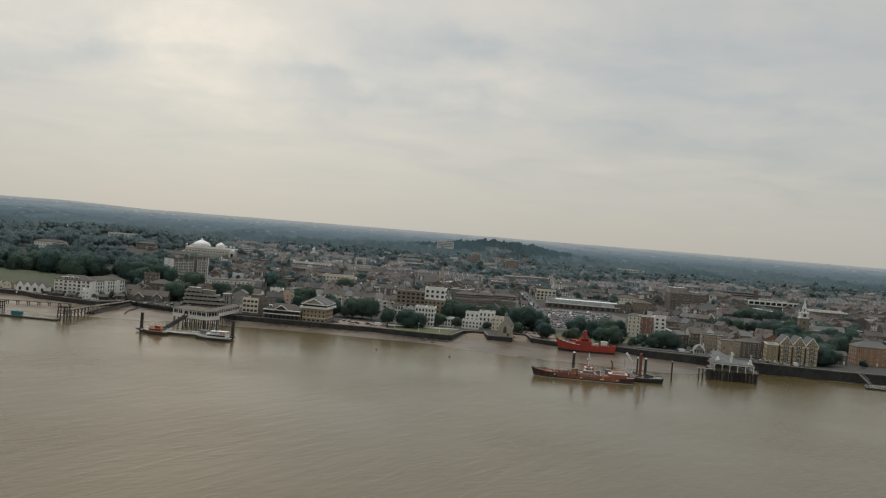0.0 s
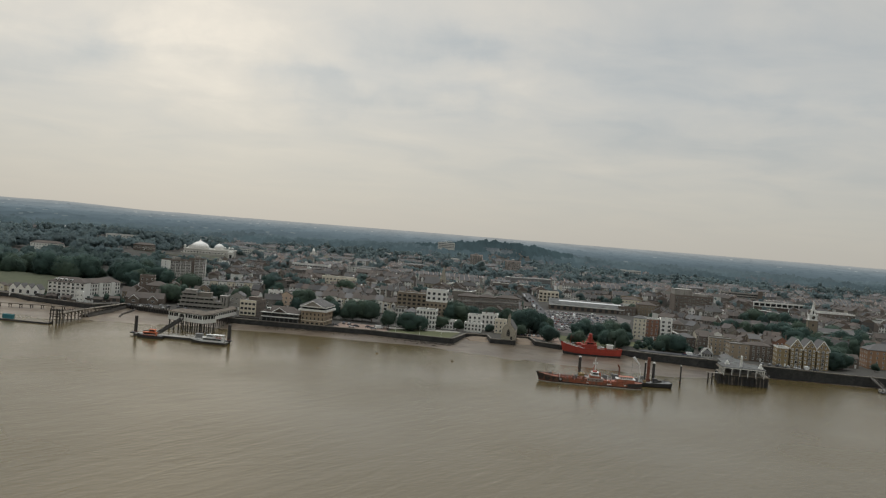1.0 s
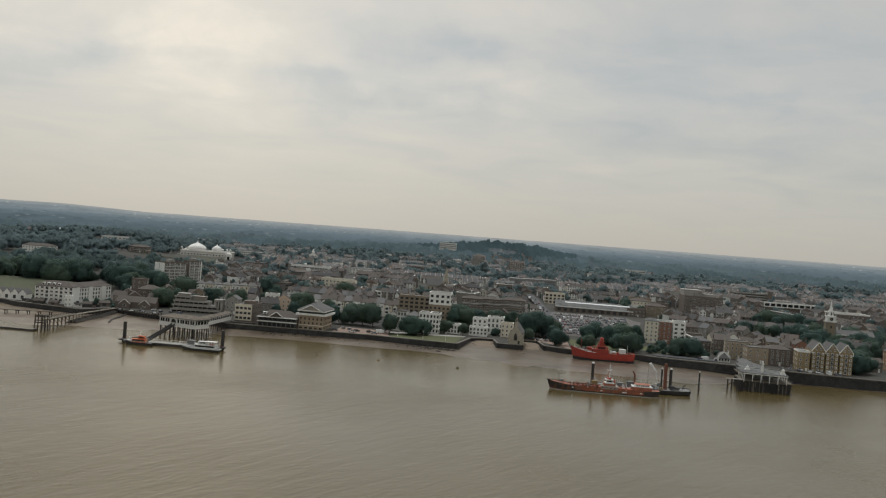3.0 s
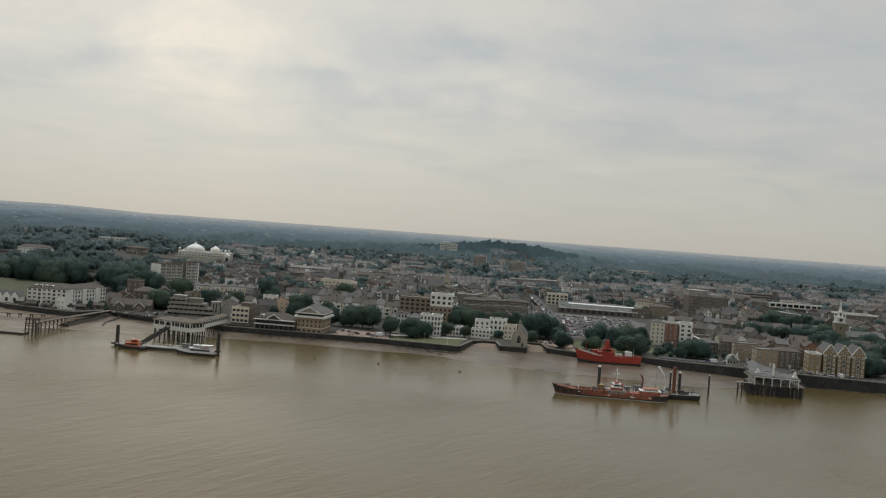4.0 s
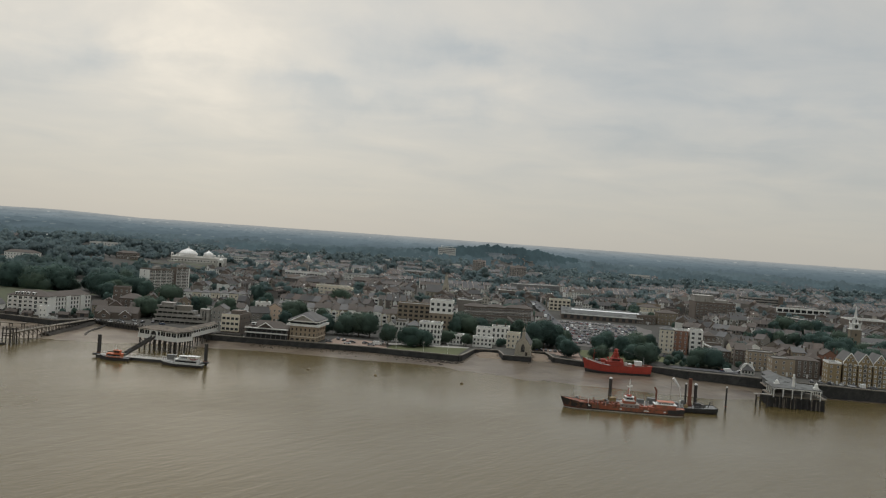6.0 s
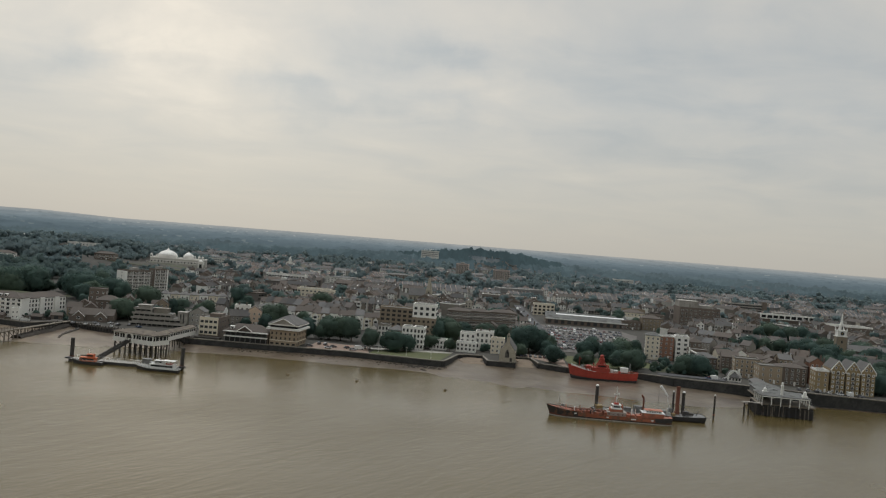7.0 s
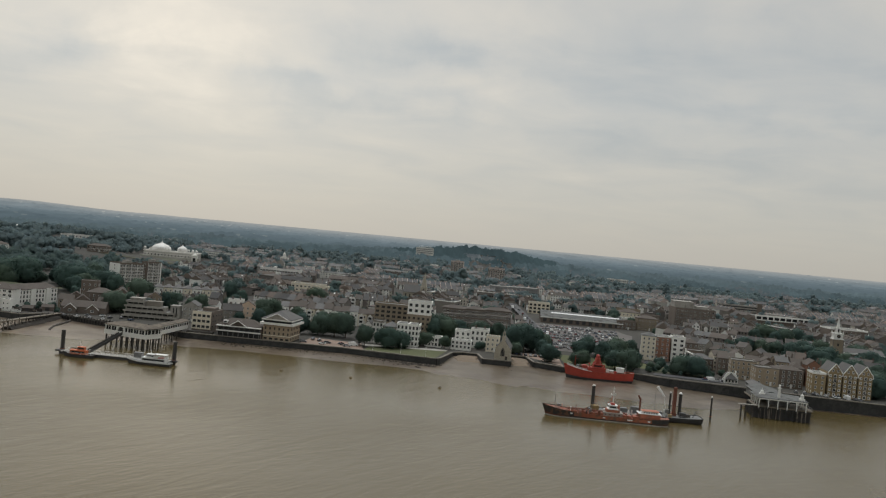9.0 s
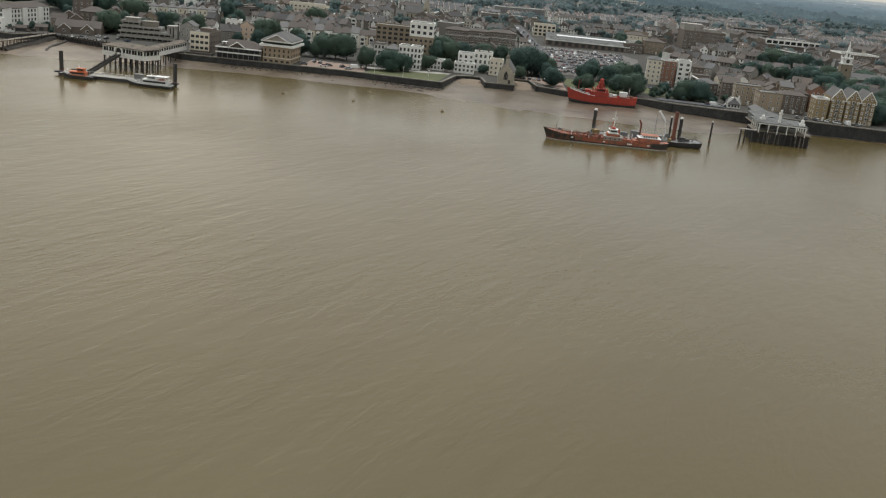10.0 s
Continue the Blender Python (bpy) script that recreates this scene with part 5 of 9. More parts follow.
# ---------------------------------------------------------------- the passenger pier in the west
def white_pier():
    e = thing("royal_pier", "white arcaded pier head with low brown roof on dark piles", "pier", -153.3, 558.85, 0.0, -25)
    # local x runs along the pier head, y towards the shore
    W, D, zd = 26.6, 12.0, 7.0
    part("deck", Geo().box(-W / 2, 0, zd - 0.5, W / 2, D, zd), M_DECK, e)
    part("fascia", Geo().box(-W / 2 - 0.15, -0.15, zd - 1.2, W / 2 + 0.15, 0, zd + 1.1).box(-W / 2 - 0.15, D, zd - 1.2, W / 2 + 0.15, D + 0.15, zd + 1.1).box(-W / 2 - 0.15, 0, zd - 1.2, -W / 2, D, zd + 1.1).box(W / 2, 0, zd - 1.2, W / 2 + 0.15, D, zd + 1.1), M_TRIM, e, "white boarded fascia")
    n = 7
    for i in range(n + 1):
        x = -W / 2 + 0.5 + (W - 1.0) * i / n
        if abs(x + 2.5) < 2.4:
            continue
        part("column", Geo().box(x - 0.3, 0.02, zd + 1.1, x + 0.3, 0.42, zd + 3.3), M_TRIM, e)
    for i in range(4):
        y = D * (i + 0.7) / 4.4
        for x in (-W / 2 + 0.25, W / 2 - 0.25):
            part("column", Geo().box(x - 0.22, y - 0.2, zd + 1.1, x + 0.22, y + 0.2, zd + 3.3), M_TRIM, e)
    for i in range(n):
        xa = -W / 2 + 0.5 + (W - 1.0) * i / n
        xb = xa + (W - 1.0) / n
        if abs((xa + xb) / 2 + 2.5) < 2.4:
            continue
        part("glazing", Geo().box(xa + 0.3, 0.15, zd + 1.15, xb - 0.3, 0.25, zd + 3.2), M_GLASS, e)
        part("glazing_bar", Geo().box((xa + xb) / 2 - 0.07, 0.06, zd + 1.15, (xa + xb) / 2 + 0.07, 0.15, zd + 3.2), M_TRIM, e)
    part("side_glazing", Geo().box(W / 2 - 0.35, 0.5, zd + 1.15, W / 2 - 0.25, D - 0.5, zd + 3.2), M_GLASS, e)
    part("side_glazing", Geo().box(-W / 2 + 0.25, 0.5, zd + 1.15, -W / 2 + 0.35, D - 0.5, zd + 3.2), M_GLASS, e)
    part("inner_wall", Geo().box(-W / 2 + 0.5, D - 0.6, zd, W / 2 - 0.5, D - 0.3, zd + 3.3), M_TRIM, e)
    part("beam", Geo().box(-W / 2, -0.1, zd + 3.3, W / 2, 0.5, zd + 3.75).box(-W / 2, D - 0.5, zd + 3.3, W / 2, D + 0.1, zd + 3.75), M_TRIM, e)
    part("roof", Geo().hip(-W / 2, 0, W / 2, D, zd + 3.75, 1.7, over=0.7), M_PIERROOF, e, "low brown hipped roof")
    a = Geo()
    m = 12
    ring = [(-2.5 + r_ * math.cos(math.pi * k / m), y_, zd + 1.4 + r_ * math.sin(math.pi * k / m)) for k in range(m + 1) for y_ in (-0.5, 0.1) for r_ in (2.0, 2.7)]
    a.add(ring, [q for k in range(0, 4 * m, 4) for q in ((k, k + 1, k + 5, k + 4), (k + 2, k + 6, k + 7, k + 3), (k, k + 4, k + 6, k + 2), (k + 1, k + 3, k + 7, k + 5))])
    a.box(-5.2, -0.5, zd - 1.2, -4.5, 0.1, zd + 1.4).box(-0.5, -0.5, zd - 1.2, 0.2, 0.1, zd + 1.4)
    part("arch", a, M_TRIM, e, "white arched gateway")
    # black panel paints the shade inside the arched gateway
    part("gateway_door", Geo().box(-4.4, 0.5, zd - 0.1, -0.6, 0.6, zd + 3.0), M_BLACK, e, "black panel for the shaded opening behind the arch")
    for i in range(8):
        x = -W / 2 + 0.8 + (W - 1.6) * i / 7
        for y in (0.6, D - 0.6):
            part("pier_leg", Geo().cyl(x, y, -4, zd - 0.5, 0.42, 0.40, 8), M_TIMBER, e)
    for i in range(0, 7, 2):
        x = -W / 2 + 0.8 + (W - 1.6) * i / 7
        x2 = x + (W - 1.6) / 7
        part("brace", Geo().tube((x, 0.6, 5.8), (x2, 0.6, 1.6), 0.14, n=4), M_TIMBER, e)
        part("brace", Geo().tube((x2, D - 0.6, 5.8), (x, D - 0.6, 1.6), 0.14, n=4), M_TIMBER, e)
    # the covered way to the shore
    wlk = thing("covered_walkway", "long white covered walkway with dark windows leading ashore", "walkway", -144.0, 562.5, 0.0, -7.0)
    L = 52.5
    part("deck", Geo().box(-2.6, 0, zd - 0.6, 2.6, L, zd), M_DECK, wlk)
    part("wall", Geo().box(2.5, 0, zd - 1.0, 2.7, L, zd + 1.2).box(-2.7, 0, zd - 1.0, -2.5, L, zd + 1.2).box(2.5, 0, zd + 2.7, 2.7, L, zd + 3.3).box(-2.7, 0, zd + 2.7, -2.5, L, zd + 3.3), M_TRIM, wlk)
    k = 16
    for i in range(k + 1):
        y = L * i / k
        part("mullion", Geo().box(2.5, y - 0.35, zd + 1.2, 2.68, y + 0.35, zd + 2.7), M_TRIM, wlk)
        if i < k:
            part("glazing", Geo().box(2.52, y + 0.35, zd + 1.2, 2.58, y + L / k - 0.35, zd + 2.7), M_GLASS, wlk)
    part("far_glazing", Geo().box(-2.58, 0, zd + 1.2, -2.52, L, zd + 2.7), M_GLASS, wlk)
    part("roof", Geo().gable(-2.7, 0, 2.7, L, zd + 3.3, 1.0, "y", 0.4), M_PIERROOF, wlk)
    for i in range(7):
        for x in (-2.0, 2.0):
            part("pier_leg", Geo().cyl(x, 3 + i * 7, -3, zd - 0.6, 0.3, 0.3, 8), M_TIMBER, wlk)
    # pontoon and gangway
    p = thing("landing_pontoon", "long low black landing pontoon with pale deck and rails", "pontoon", -144.8, 522.5, 0.0, -4.5)
    part("hull", Geo().box(-26.4, -3.2, -0.8, 26.4, 3.2, 1.3), M_BLACK, p)
    part("deck", Geo().box(-26.2, -3.0, 1.3, 26.2, 3.0, 1.42), M_CONCRETE, p)
    r = Geo()
    rail(r, [(-25, 2.8, 1.4), (25, 2.8, 1.4)], 1.1, 2.0)
    rail(r, [(-6, -2.8, 1.4), (8, -2.8, 1.4)], 1.1, 1.2, 0.07)
    rail(r, [(4, 0.2, 1.4), (14, 0.2, 1.4)], 1.3, 1.0, 0.07)
    part("railing", r, M_BOATWHITE, p)
    part("shelter", Geo().box(8.5, -0.5, 1.4, 12.5, 2.0, 3.8).box(8.2, -0.8, 3.8, 12.8, 2.3, 3.95), M_GREYSTEEL, p)
    part("crate", Geo().box(-22, 0, 1.42, -19, 2, 3.2), M_DECK, p)
    part("crate", Geo().box(-14.6, -1.4, 1.42, -12.6, 0.2, 2.7), M_DECK, p)
    for x in (-27.6, 27.6):
        part("guide_frame", Geo().box(x - 1.6, -1.4, 1.0, x + 1.6, 1.4, 1.7), M_BLACK, p)
    gw = thing("gangway", "dark sloping gangway with lattice sides down to the pontoon", "gangway", 0, 0, 0)
    g = Geo()
    A, B = Vector((-154.6, 556.8, 7.0)), Vector((-158.6, 525.2, 1.6))
    side = (B - A).cross(Vector((0, 0, 1))).normalized() * 0.9
    for o in (side, -side):
        g.tube(A + o, B + o, 0.14, n=5)
        g.tube(A + o + Vector((0, 0, 1.3)), B + o + Vector((0, 0, 1.3)), 0.12, n=5)
        for i in range(13):
            q = A + (B - A) * i / 12
            g.tube(q + o, q + o + Vector((0, 0, 1.3)), 0.08, n=4)
            if i < 12:
                q2 = A + (B - A) * (i + 1) / 12
                g.tube(q + o, q2 + o + Vector((0, 0, 1.3)), 0.07, n=4)
    for o in (side, -side):
        lift, low = Vector((0, 0, 1.0)), Vector((0, 0, -0.3))
        t_ = o.normalized() * 0.06
        g.add([A + o + low - t_, B + o + low - t_, B + o + lift - t_, A + o + lift - t_, A + o + low + t_, B + o + low + t_, B + o + lift + t_, A + o + lift + t_], [(0, 1, 2, 3), (7, 6, 5, 4), (0, 3, 7, 4), (1, 5, 6, 2), (3, 2, 6, 7), (0, 4, 5, 1)])
    part("lattice", g, M_PILE, gw)
    part("tread", Geo().add([A + side, A - side, B - side, B + side, A + side - Vector((0, 0, 0.2)), A - side - Vector((0, 0, 0.2)), B - side - Vector((0, 0, 0.2)), B + side - Vector((0, 0, 0.2))],
                            [(0, 1, 2, 3), (7, 6, 5, 4), (0, 4, 5, 1), (1, 5, 6, 2), (2, 6, 7, 3), (3, 7, 4, 0)]), M_TIMBER, gw)


white_pier()
pile(-172.2, 527.5, 10.6, 0.95, cap=False, label="thick dark steel pile at the pontoon's end")
pile(-117.6, 522.0, 10.4, 0.95, cap=False, label="thick dark steel pile at the pontoon's end")
motor_boat("black pilot launch with an orange cabin moored at the pontoon", -160.6, 517.4, -4, 14.0, M_BLACK, M_CABIN, house=(-0.26, 0.26), bridge=(-0.02, 0.2), high=1.9)
motor_boat("white passenger launch with red trim moored at the pontoon", -126.6, 513.6, -5, 20.0, M_BLACK, M_BOATWHITE, "passenger_launch", band=M_BOATWHITE, trim=M_LVRED, house=(-0.16, 0.40), bridge=(-0.06, 0.14), high=2.0)


def trestle_jetty():
    e = thing("trestle_jetty", "old timber trestle jetty with raking legs and a worn plank deck", "jetty", 0, 0, 0)
    pts = [Vector((-225.8, 549.0)), Vector((-224.3, 583.0))]
    (a, b), (za, zb) = pts, (5.9, 5.7)
    d = (b - a).normalized()
    s = Vector((-d.y, d.x)) * 1.7
    part("deck", Geo().add([(*(a + s), za), (*(a - s), za), (*(b - s), zb), (*(b + s), zb), (*(a + s), za - 0.6), (*(a - s), za - 0.6), (*(b - s), zb - 0.6), (*(b + s), zb - 0.6)],
                           [(0, 1, 2, 3), (7, 6, 5, 4), (0, 4, 5, 1), (1, 5, 6, 2), (2, 6, 7, 3), (3, 7, 4, 0)]), M_DECK, e)
    for k in (-1, 1):
        r = Geo()
        rail(r, [(*(a + s * k), za), (*(b + s * k), zb)], 1.1, 3.0, 0.07)
        part("railing", r, M_TIMBER, e)
    for i in range(8):
        p = a + (b - a) * (i / 7)
        for k in (-1, 1):
            q = p + s * k * 0.85
            part("pile", Geo().tube((q.x + k * 0.5, q.y, -3), (q.x, q.y, 5.3), 0.36, 0.3, 8), M_WORNPILE, e, "pale weathered pile")
        u, v = p + s, p - s
        part("cross_head", Geo().tube((u.x, u.y, 4.9), (v.x, v.y, 4.9), 0.24, n=4), M_TIMBER, e)
        part("raking_brace", Geo().tube((v.x, v.y + 0.3, 1.2), (u.x, u.y + 0.3, 4.7), 0.13, n=4), M_TIMBER, e)
    # the solid causeway between the jetty and the quay
    c = thing("causeway", "dark stone causeway rising from the mud to the jetty", "causeway", 0, 0, 0)
    b2 = Vector((-218.5, 641.0))
    bank_rng = random.Random(12)
    n = 16
    vs = []
    for i in range(n + 1):
        q = b + (b2 - b) * (i / n)
        top = 1.9 + 2.4 * i / n + bank_rng.uniform(-0.3, 0.3)
        vs += [(q.x + 4.2 + bank_rng.uniform(-0.6, 0.6), q.y, -0.6), (q.x + 2.6 + bank_rng.uniform(-0.4, 0.4), q.y, top * 0.7), (q.x + 1.3, q.y, top), (q.x - 1.3, q.y, top), (q.x - 4.2, q.y, -0.6)]
    part("bank", Geo().add(vs, [(i * 5 + j, i * 5 + j + 5, i * 5 + j + 6, i * 5 + j + 1) for i in range(n) for j in range(4)] + [(0, 1, 2, 3, 4)]), M_CAUSEWAY, c, "weedy rubble bank")
    part("deck", Geo().add([(b.x + 1.5, b.y, 5.12), (b.x - 1.5, b.y, 5.12), (b2.x - 1.5, b2.y, 4.82), (b2.x + 1.5, b2.y, 4.82), (b.x + 1.5, b.y, 5.45), (b.x - 1.5, b.y, 5.45), (b2.x - 1.5, b2.y, 5.15), (b2.x + 1.5, b2.y, 5.15)],
                           [(7, 6, 5, 4), (0, 1, 5, 4), (1, 2, 6, 5), (2, 3, 7, 6), (3, 0, 4, 7), (0, 3, 2, 1)]), M_DECK, c)
    for i in range(17):
        q = b + (b2 - b) * (i / 16)
        for sx in (-1.3, 1.3):
            part("post", Geo().cyl(q.x + sx, q.y, -0.8, 6.2 if i % 2 else 5.1, 0.2, 0.17, 6), M_TIMBER, c)
    part("handrail", Geo().tube((b.x + 1.3, b.y, 6.15), (b2.x + 1.3, b2.y, 5.9), 0.07, n=4), M_TIMBER, c)
    spit = thing("rubble_spit", "low weedy rubble spit running out over the mud", "rubble", 0, 0, 0)
    vs = []
    for i in range(19):
        f = i / 18
        q = Vector((-211.0 + 5.0 * f + 1.2 * math.sin(f * 7), 641.0 - 48.0 * f))
        h_, w_ = (3.0 - 2.2 * f) + bank_rng.uniform(-0.35, 0.35), 2.0 - 1.0 * f + bank_rng.uniform(-0.4, 0.4)
        vs += [(q.x - w_, q.y, -0.6), (q.x - 0.5, q.y, h_), (q.x + 0.6, q.y, h_ - 0.2), (q.x + w_, q.y, -0.6)]
    part("bank", Geo().add(vs, [(i * 4 + j, i * 4 + j + 1, i * 4 + j + 5, i * 4 + j + 4) for i in range(18) for j in range(3)] + [(75, 74, 73, 72)]), M_CAUSEWAY, spit)
    d = thing("jetty_dolphin", "tall dark timber dolphin frame at the jetty's head", "dolphin", -225.5, 545.0, 0)
    for x, y in ((-2.6, -1.6), (2.6, -1.6), (-2.6, 2.2), (2.6, 2.2), (0, 0.3), (1.3, -1.6)):
        part("post", Geo().tube((x * 1.12, y * 1.12, -4), (x, y, 8.6 + 0.7 * ((x * 3 + y) % 2)), 0.38, 0.3, 8), M_TIMBER if x else M_WORNPILE, d)
    part("cross_beam", Geo().box(-3.2, -1.9, 7.7, 3.2, -1.5, 8.1).box(-3.2, 2.0, 7.7, 3.2, 2.4, 8.1).box(-3.2, -1.9, 5.5, 3.2, -1.5, 5.9).box(-3.0, -1.6, 4.2, 3.0, -1.2, 4.7).box(-2.8, -1.6, 8.1, -2.4, 2.3, 8.4).box(2.4, -1.6, 8.1, 2.8, 2.3, 8.4), M_TIMBER, d)
    p = thing("work_pontoon", "low dark work pontoon with a teal container on it", "pontoon", -245.0, 543.0, 0, -6)
    part("hull", Geo().box(-18, -2.6, -0.6, 18, 2.6, 0.9), M_BLACK, p)
    part("deck", Geo().box(-17.8, -2.4, 0.9, 17.8, 2.4, 1.0), M_DECK, p)
    c = thing("container", "teal steel storage container on the pontoon", "container", -253.0, 544.0, 1.0, -6)
    part("body", Geo().box(-3.2, -1.2, 0, 3.2, 1.2, 2.6), M_TEAL, c)
    rb = Geo()
    for i in range(14):
        x = -3.0 + i * 0.46
        rb.box(x, -1.26, 0.15, x + 0.22, -1.2, 2.45)
    part("ribs", rb, M_TEAL, c)
    d2 = copy_thing(d, pose(-266.5, 548.0, 0, 0, 0, 10))
    d2["label"] = "dark timber dolphin frame beside the work pontoon"
    low = thing("landing_stage", "low timber landing stage on short piles over the mud", "jetty", 0, 0, 0)
    for i in range(9):
        x = -300 + i * 6.5
        part("trestle", Geo().cyl(x, 598 + i * 1.2, -2, 3.0, 0.3, 0.3, 6).cyl(x, 601 + i * 1.2, -2, 3.0, 0.3, 0.3, 6).box(x - 0.2, 597 + i * 1.2, 2.5, x + 0.2, 602 + i * 1.2, 3.0), M_TIMBER, low)
    part("deck", Geo().add([(-304, 597.4, 3.0), (-246, 608, 3.0), (-246, 611, 3.0), (-304, 600.4, 3.0), (-304, 597.4, 3.4), (-246, 608, 3.4), (-246, 611, 3.4), (-304, 600.4, 3.4)],
                           [(3, 2, 1, 0), (4, 5, 6, 7), (0, 1, 5, 4), (1, 2, 6, 5), (2, 3, 7, 6), (3, 0, 4, 7)]), M_DECK, low)


trestle_jetty()


# ---------------------------------------------------------------- the eastern town pier
def town_pier():
    e = thing("town_pier", "iron town pier with white columns, grey roof and black skirt", "pier", 171.3, 513.5, 0.0, -9)
    z, D = 5.7, 19.0
    part("deck", Geo().box(-13.2, 0.4, z - 0.5, 13.4, D, z).box(-9.4, D, z - 0.5, 5.4, 46, z).box(-5.4, 46, z - 0.5, 3.0, 68, z), M_DECK, e)
    # uneven black piles and loose planks skirt the pier head
    skirt = random.Random(5)
    # black sheets behind the posts stand in for the shade under the deck
    part("skirt_backing", Geo().box(-12.6, 1.6, -3, 12.8, 1.8, z - 0.5).box(-12.6, 1.8, -3, -12.4, D, z - 0.5), M_BLACK, e)
    x = -13.2
    while x < 13.3:
        w_ = skirt.uniform(0.22, 0.55)
        top = z - 0.1 - skirt.choice((0.0, 0.2, 0.5, 1.1))
        lean = skirt.uniform(-0.18, 0.18)
        part("fender_post", Geo().tube((x + lean, skirt.uniform(-0.3, 0.2), -3), (x, 0.1, top), w_ * 0.6, w_ * 0.55, 6), M_WORNPILE if skirt.random() < 0.22 else M_BLACK, e)
        x += w_ + skirt.choice((0.25, 0.4, 0.6, 1.1, 1.6))
    for i in range(9):
        y = 0.8 + i * 2.05
        part("fender_post", Geo().tube((-13.5, y + skirt.uniform(-0.2, 0.2), -3), (-13.4, y, z - 0.2 - 0.7 * skirt.random()), 0.3, 0.27, 6), M_BLACK, e)
    for i in range(6):
        xa = -12.8 + i * 4.35
        part("cross_brace", Geo().tube((xa, 0.9, 0.6), (xa + 3.9, 0.9, 4.6), 0.16, n=5).tube((xa + 3.9, 1.1, 0.6), (xa, 1.1, 4.6), 0.16, n=5), M_TIMBER, e)
    part("waling", Geo().box(-13.6, 0.3, 3.9, 13.6, 0.6, 4.3), M_TIMBER, e)
    for j in range(7):
        for x in (-4.6, 1.8):
            part("leg", Geo().cyl(x, 24 + j * 7, -3, z - 0.5, 0.35, 0.35, 8), M_TIMBER, e)
    r = Geo()
    rail(r, [(-13.0, 0.6, z), (13.2, 0.6, z), (13.2, D, z)], 1.1, 1.6)
    part("railing", r, M_GREYSTEEL, e)
    for i in range(6):
        x = -11.4 + i * 4.3
        part("column", Geo().box(x - 0.2, 0.2, z - 0.9, x + 0.2, 0.6, z + 3.3), M_TRIM, e)
        part("bracket", Geo().tube((x, 0.4, z + 2.4), (x + 0.9, 0.5, z + 3.3), 0.1, n=4), M_TRIM, e)
    for j in range(1, 5):
        y = 1.15 + j * 4.2
        for x in (-11.4, 10.1):
            part("column", Geo().box(x - 0.22, y - 0.2, z, x + 0.22, y + 0.2, z + 3.3), M_TRIM, e)
    part("kiosk", Geo().box(-4.5, 9.5, z, 5.0, 17.5, z + 3.0), M_GREYSTEEL, e, "grey kiosk under the roof")
    part("beam", Geo().box(-11.9, 0.1, z + 3.3, 10.6, 0.6, z + 3.75).box(-11.9, 0.6, z + 3.3, -11.2, 1.5, z + 3.8).box(9.9, 0.6, z + 3.3, 10.6, 1.5, z + 3.8).box(-11.9, 1.5, z + 3.3, -11.2, D, z + 3.8).box(9.9, 1.5, z + 3.3, 10.6, D, z + 3.8), M_TRIM, e, "white fretted eaves beam")
    part("roof", Geo().hip(-11.9, 0.6, 10.6, D, z + 3.8, 1.5, over=0.5, thick=0.25, ridge=9.0), M_LEAD, e, "shallow grey metal hipped roof")
    part("stem_wall", Geo().box(-8.6, D + 0.6, z, -8.4, 45, z + 3.2).box(4.4, D + 0.6, z, 4.6, 45, z + 3.2), M_GREYSTEEL, e)
    part("stem_roof", Geo().gable(-8.7, D + 0.5, 4.7, 46, z + 3.3, 1.3, "y", 0.5), M_LEAD, e, "long grey roof over the approach")
    part("entrance_roof", Geo().gable(-5.0, 46.4, 2.4, 67, z + 2.9, 1.2, "y", 0.4), M_SLATE, e)
    part("entrance_wall", Geo().box(-4.8, 46.5, z, -4.6, 66, z + 2.9).box(2.0, 46.5, z, 2.2, 66, z + 2.9), M_GREYSTEEL, e)
    ridge_lines = Geo()
    for k in range(9):
        ridge_lines.box(-8.4, D + 2 + k * 2.9, z + 3.55, -8.3, D + 2.12 + k * 2.9, z + 3.6).tube((-8.9, D + 2 + k * 2.9, z + 3.42), (-2.0, D + 2 + k * 2.9, z + 4.74), 0.07, n=4)
    part("roof_rib", ridge_lines, M_GREYSTEEL, e)
    for x, y, h in ((-8.8, 8.0, 1.6), (8.4, 2.6, 2.6)):
        part("cupola", Geo().box(x - 1.2, y - 1.2, z + 4.0, x + 1.2, y + 1.2, z + 5.2).box(x - 0.7, y - 0.7, z + 5.2, x + 0.7, y + 0.7, z + 5.2 + h * 0.5).dome(x, y, z + 5.2 + h * 0.5, 0.8, 0.8, 10, 4).cyl(x, y, z + 5.9 + h * 0.5, z + 6.9 + h * 0.5, 0.08, 0.04, 5), M_TRIM, e, "white timber cupola")
    part("lantern", Geo().cyl(-2.0, 3.2, z + 3.9, z + 8.8, 0.7, 0.55, 12).cyl(-2.0, 3.2, z + 8.8, z + 9.1, 0.9, 0.9, 12).cyl(-2.0, 3.2, z + 9.1, z + 10.1, 0.5, 0.5, 10).dome(-2.0, 3.2, z + 10.1, 0.6, 0.6, 10, 4), M_TRIM, e, "white lantern turret")
    for k, (x, y) in enumerate(((150.8, 513.0), (153.3, 514.0), (156.0, 513.0))):
        d = thing("fender_dolphin", "short dark timber post beside the pier", "post", x, y, 0, group="posts beside the pier")
        part("post", Geo().cyl(0, 0, -4, 5.9, 0.45, 0.4, 8), M_TIMBER, d)
    b = thing("walkway_beam", "pale narrow walkway joining the posts to the pier", "walkway", 154, 514.5, 5.9, -4)
    part("plank", Geo().box(-4, -0.8, 0, 5, 0.8, 0.35), M_CONCRETE, b)


town_pier()


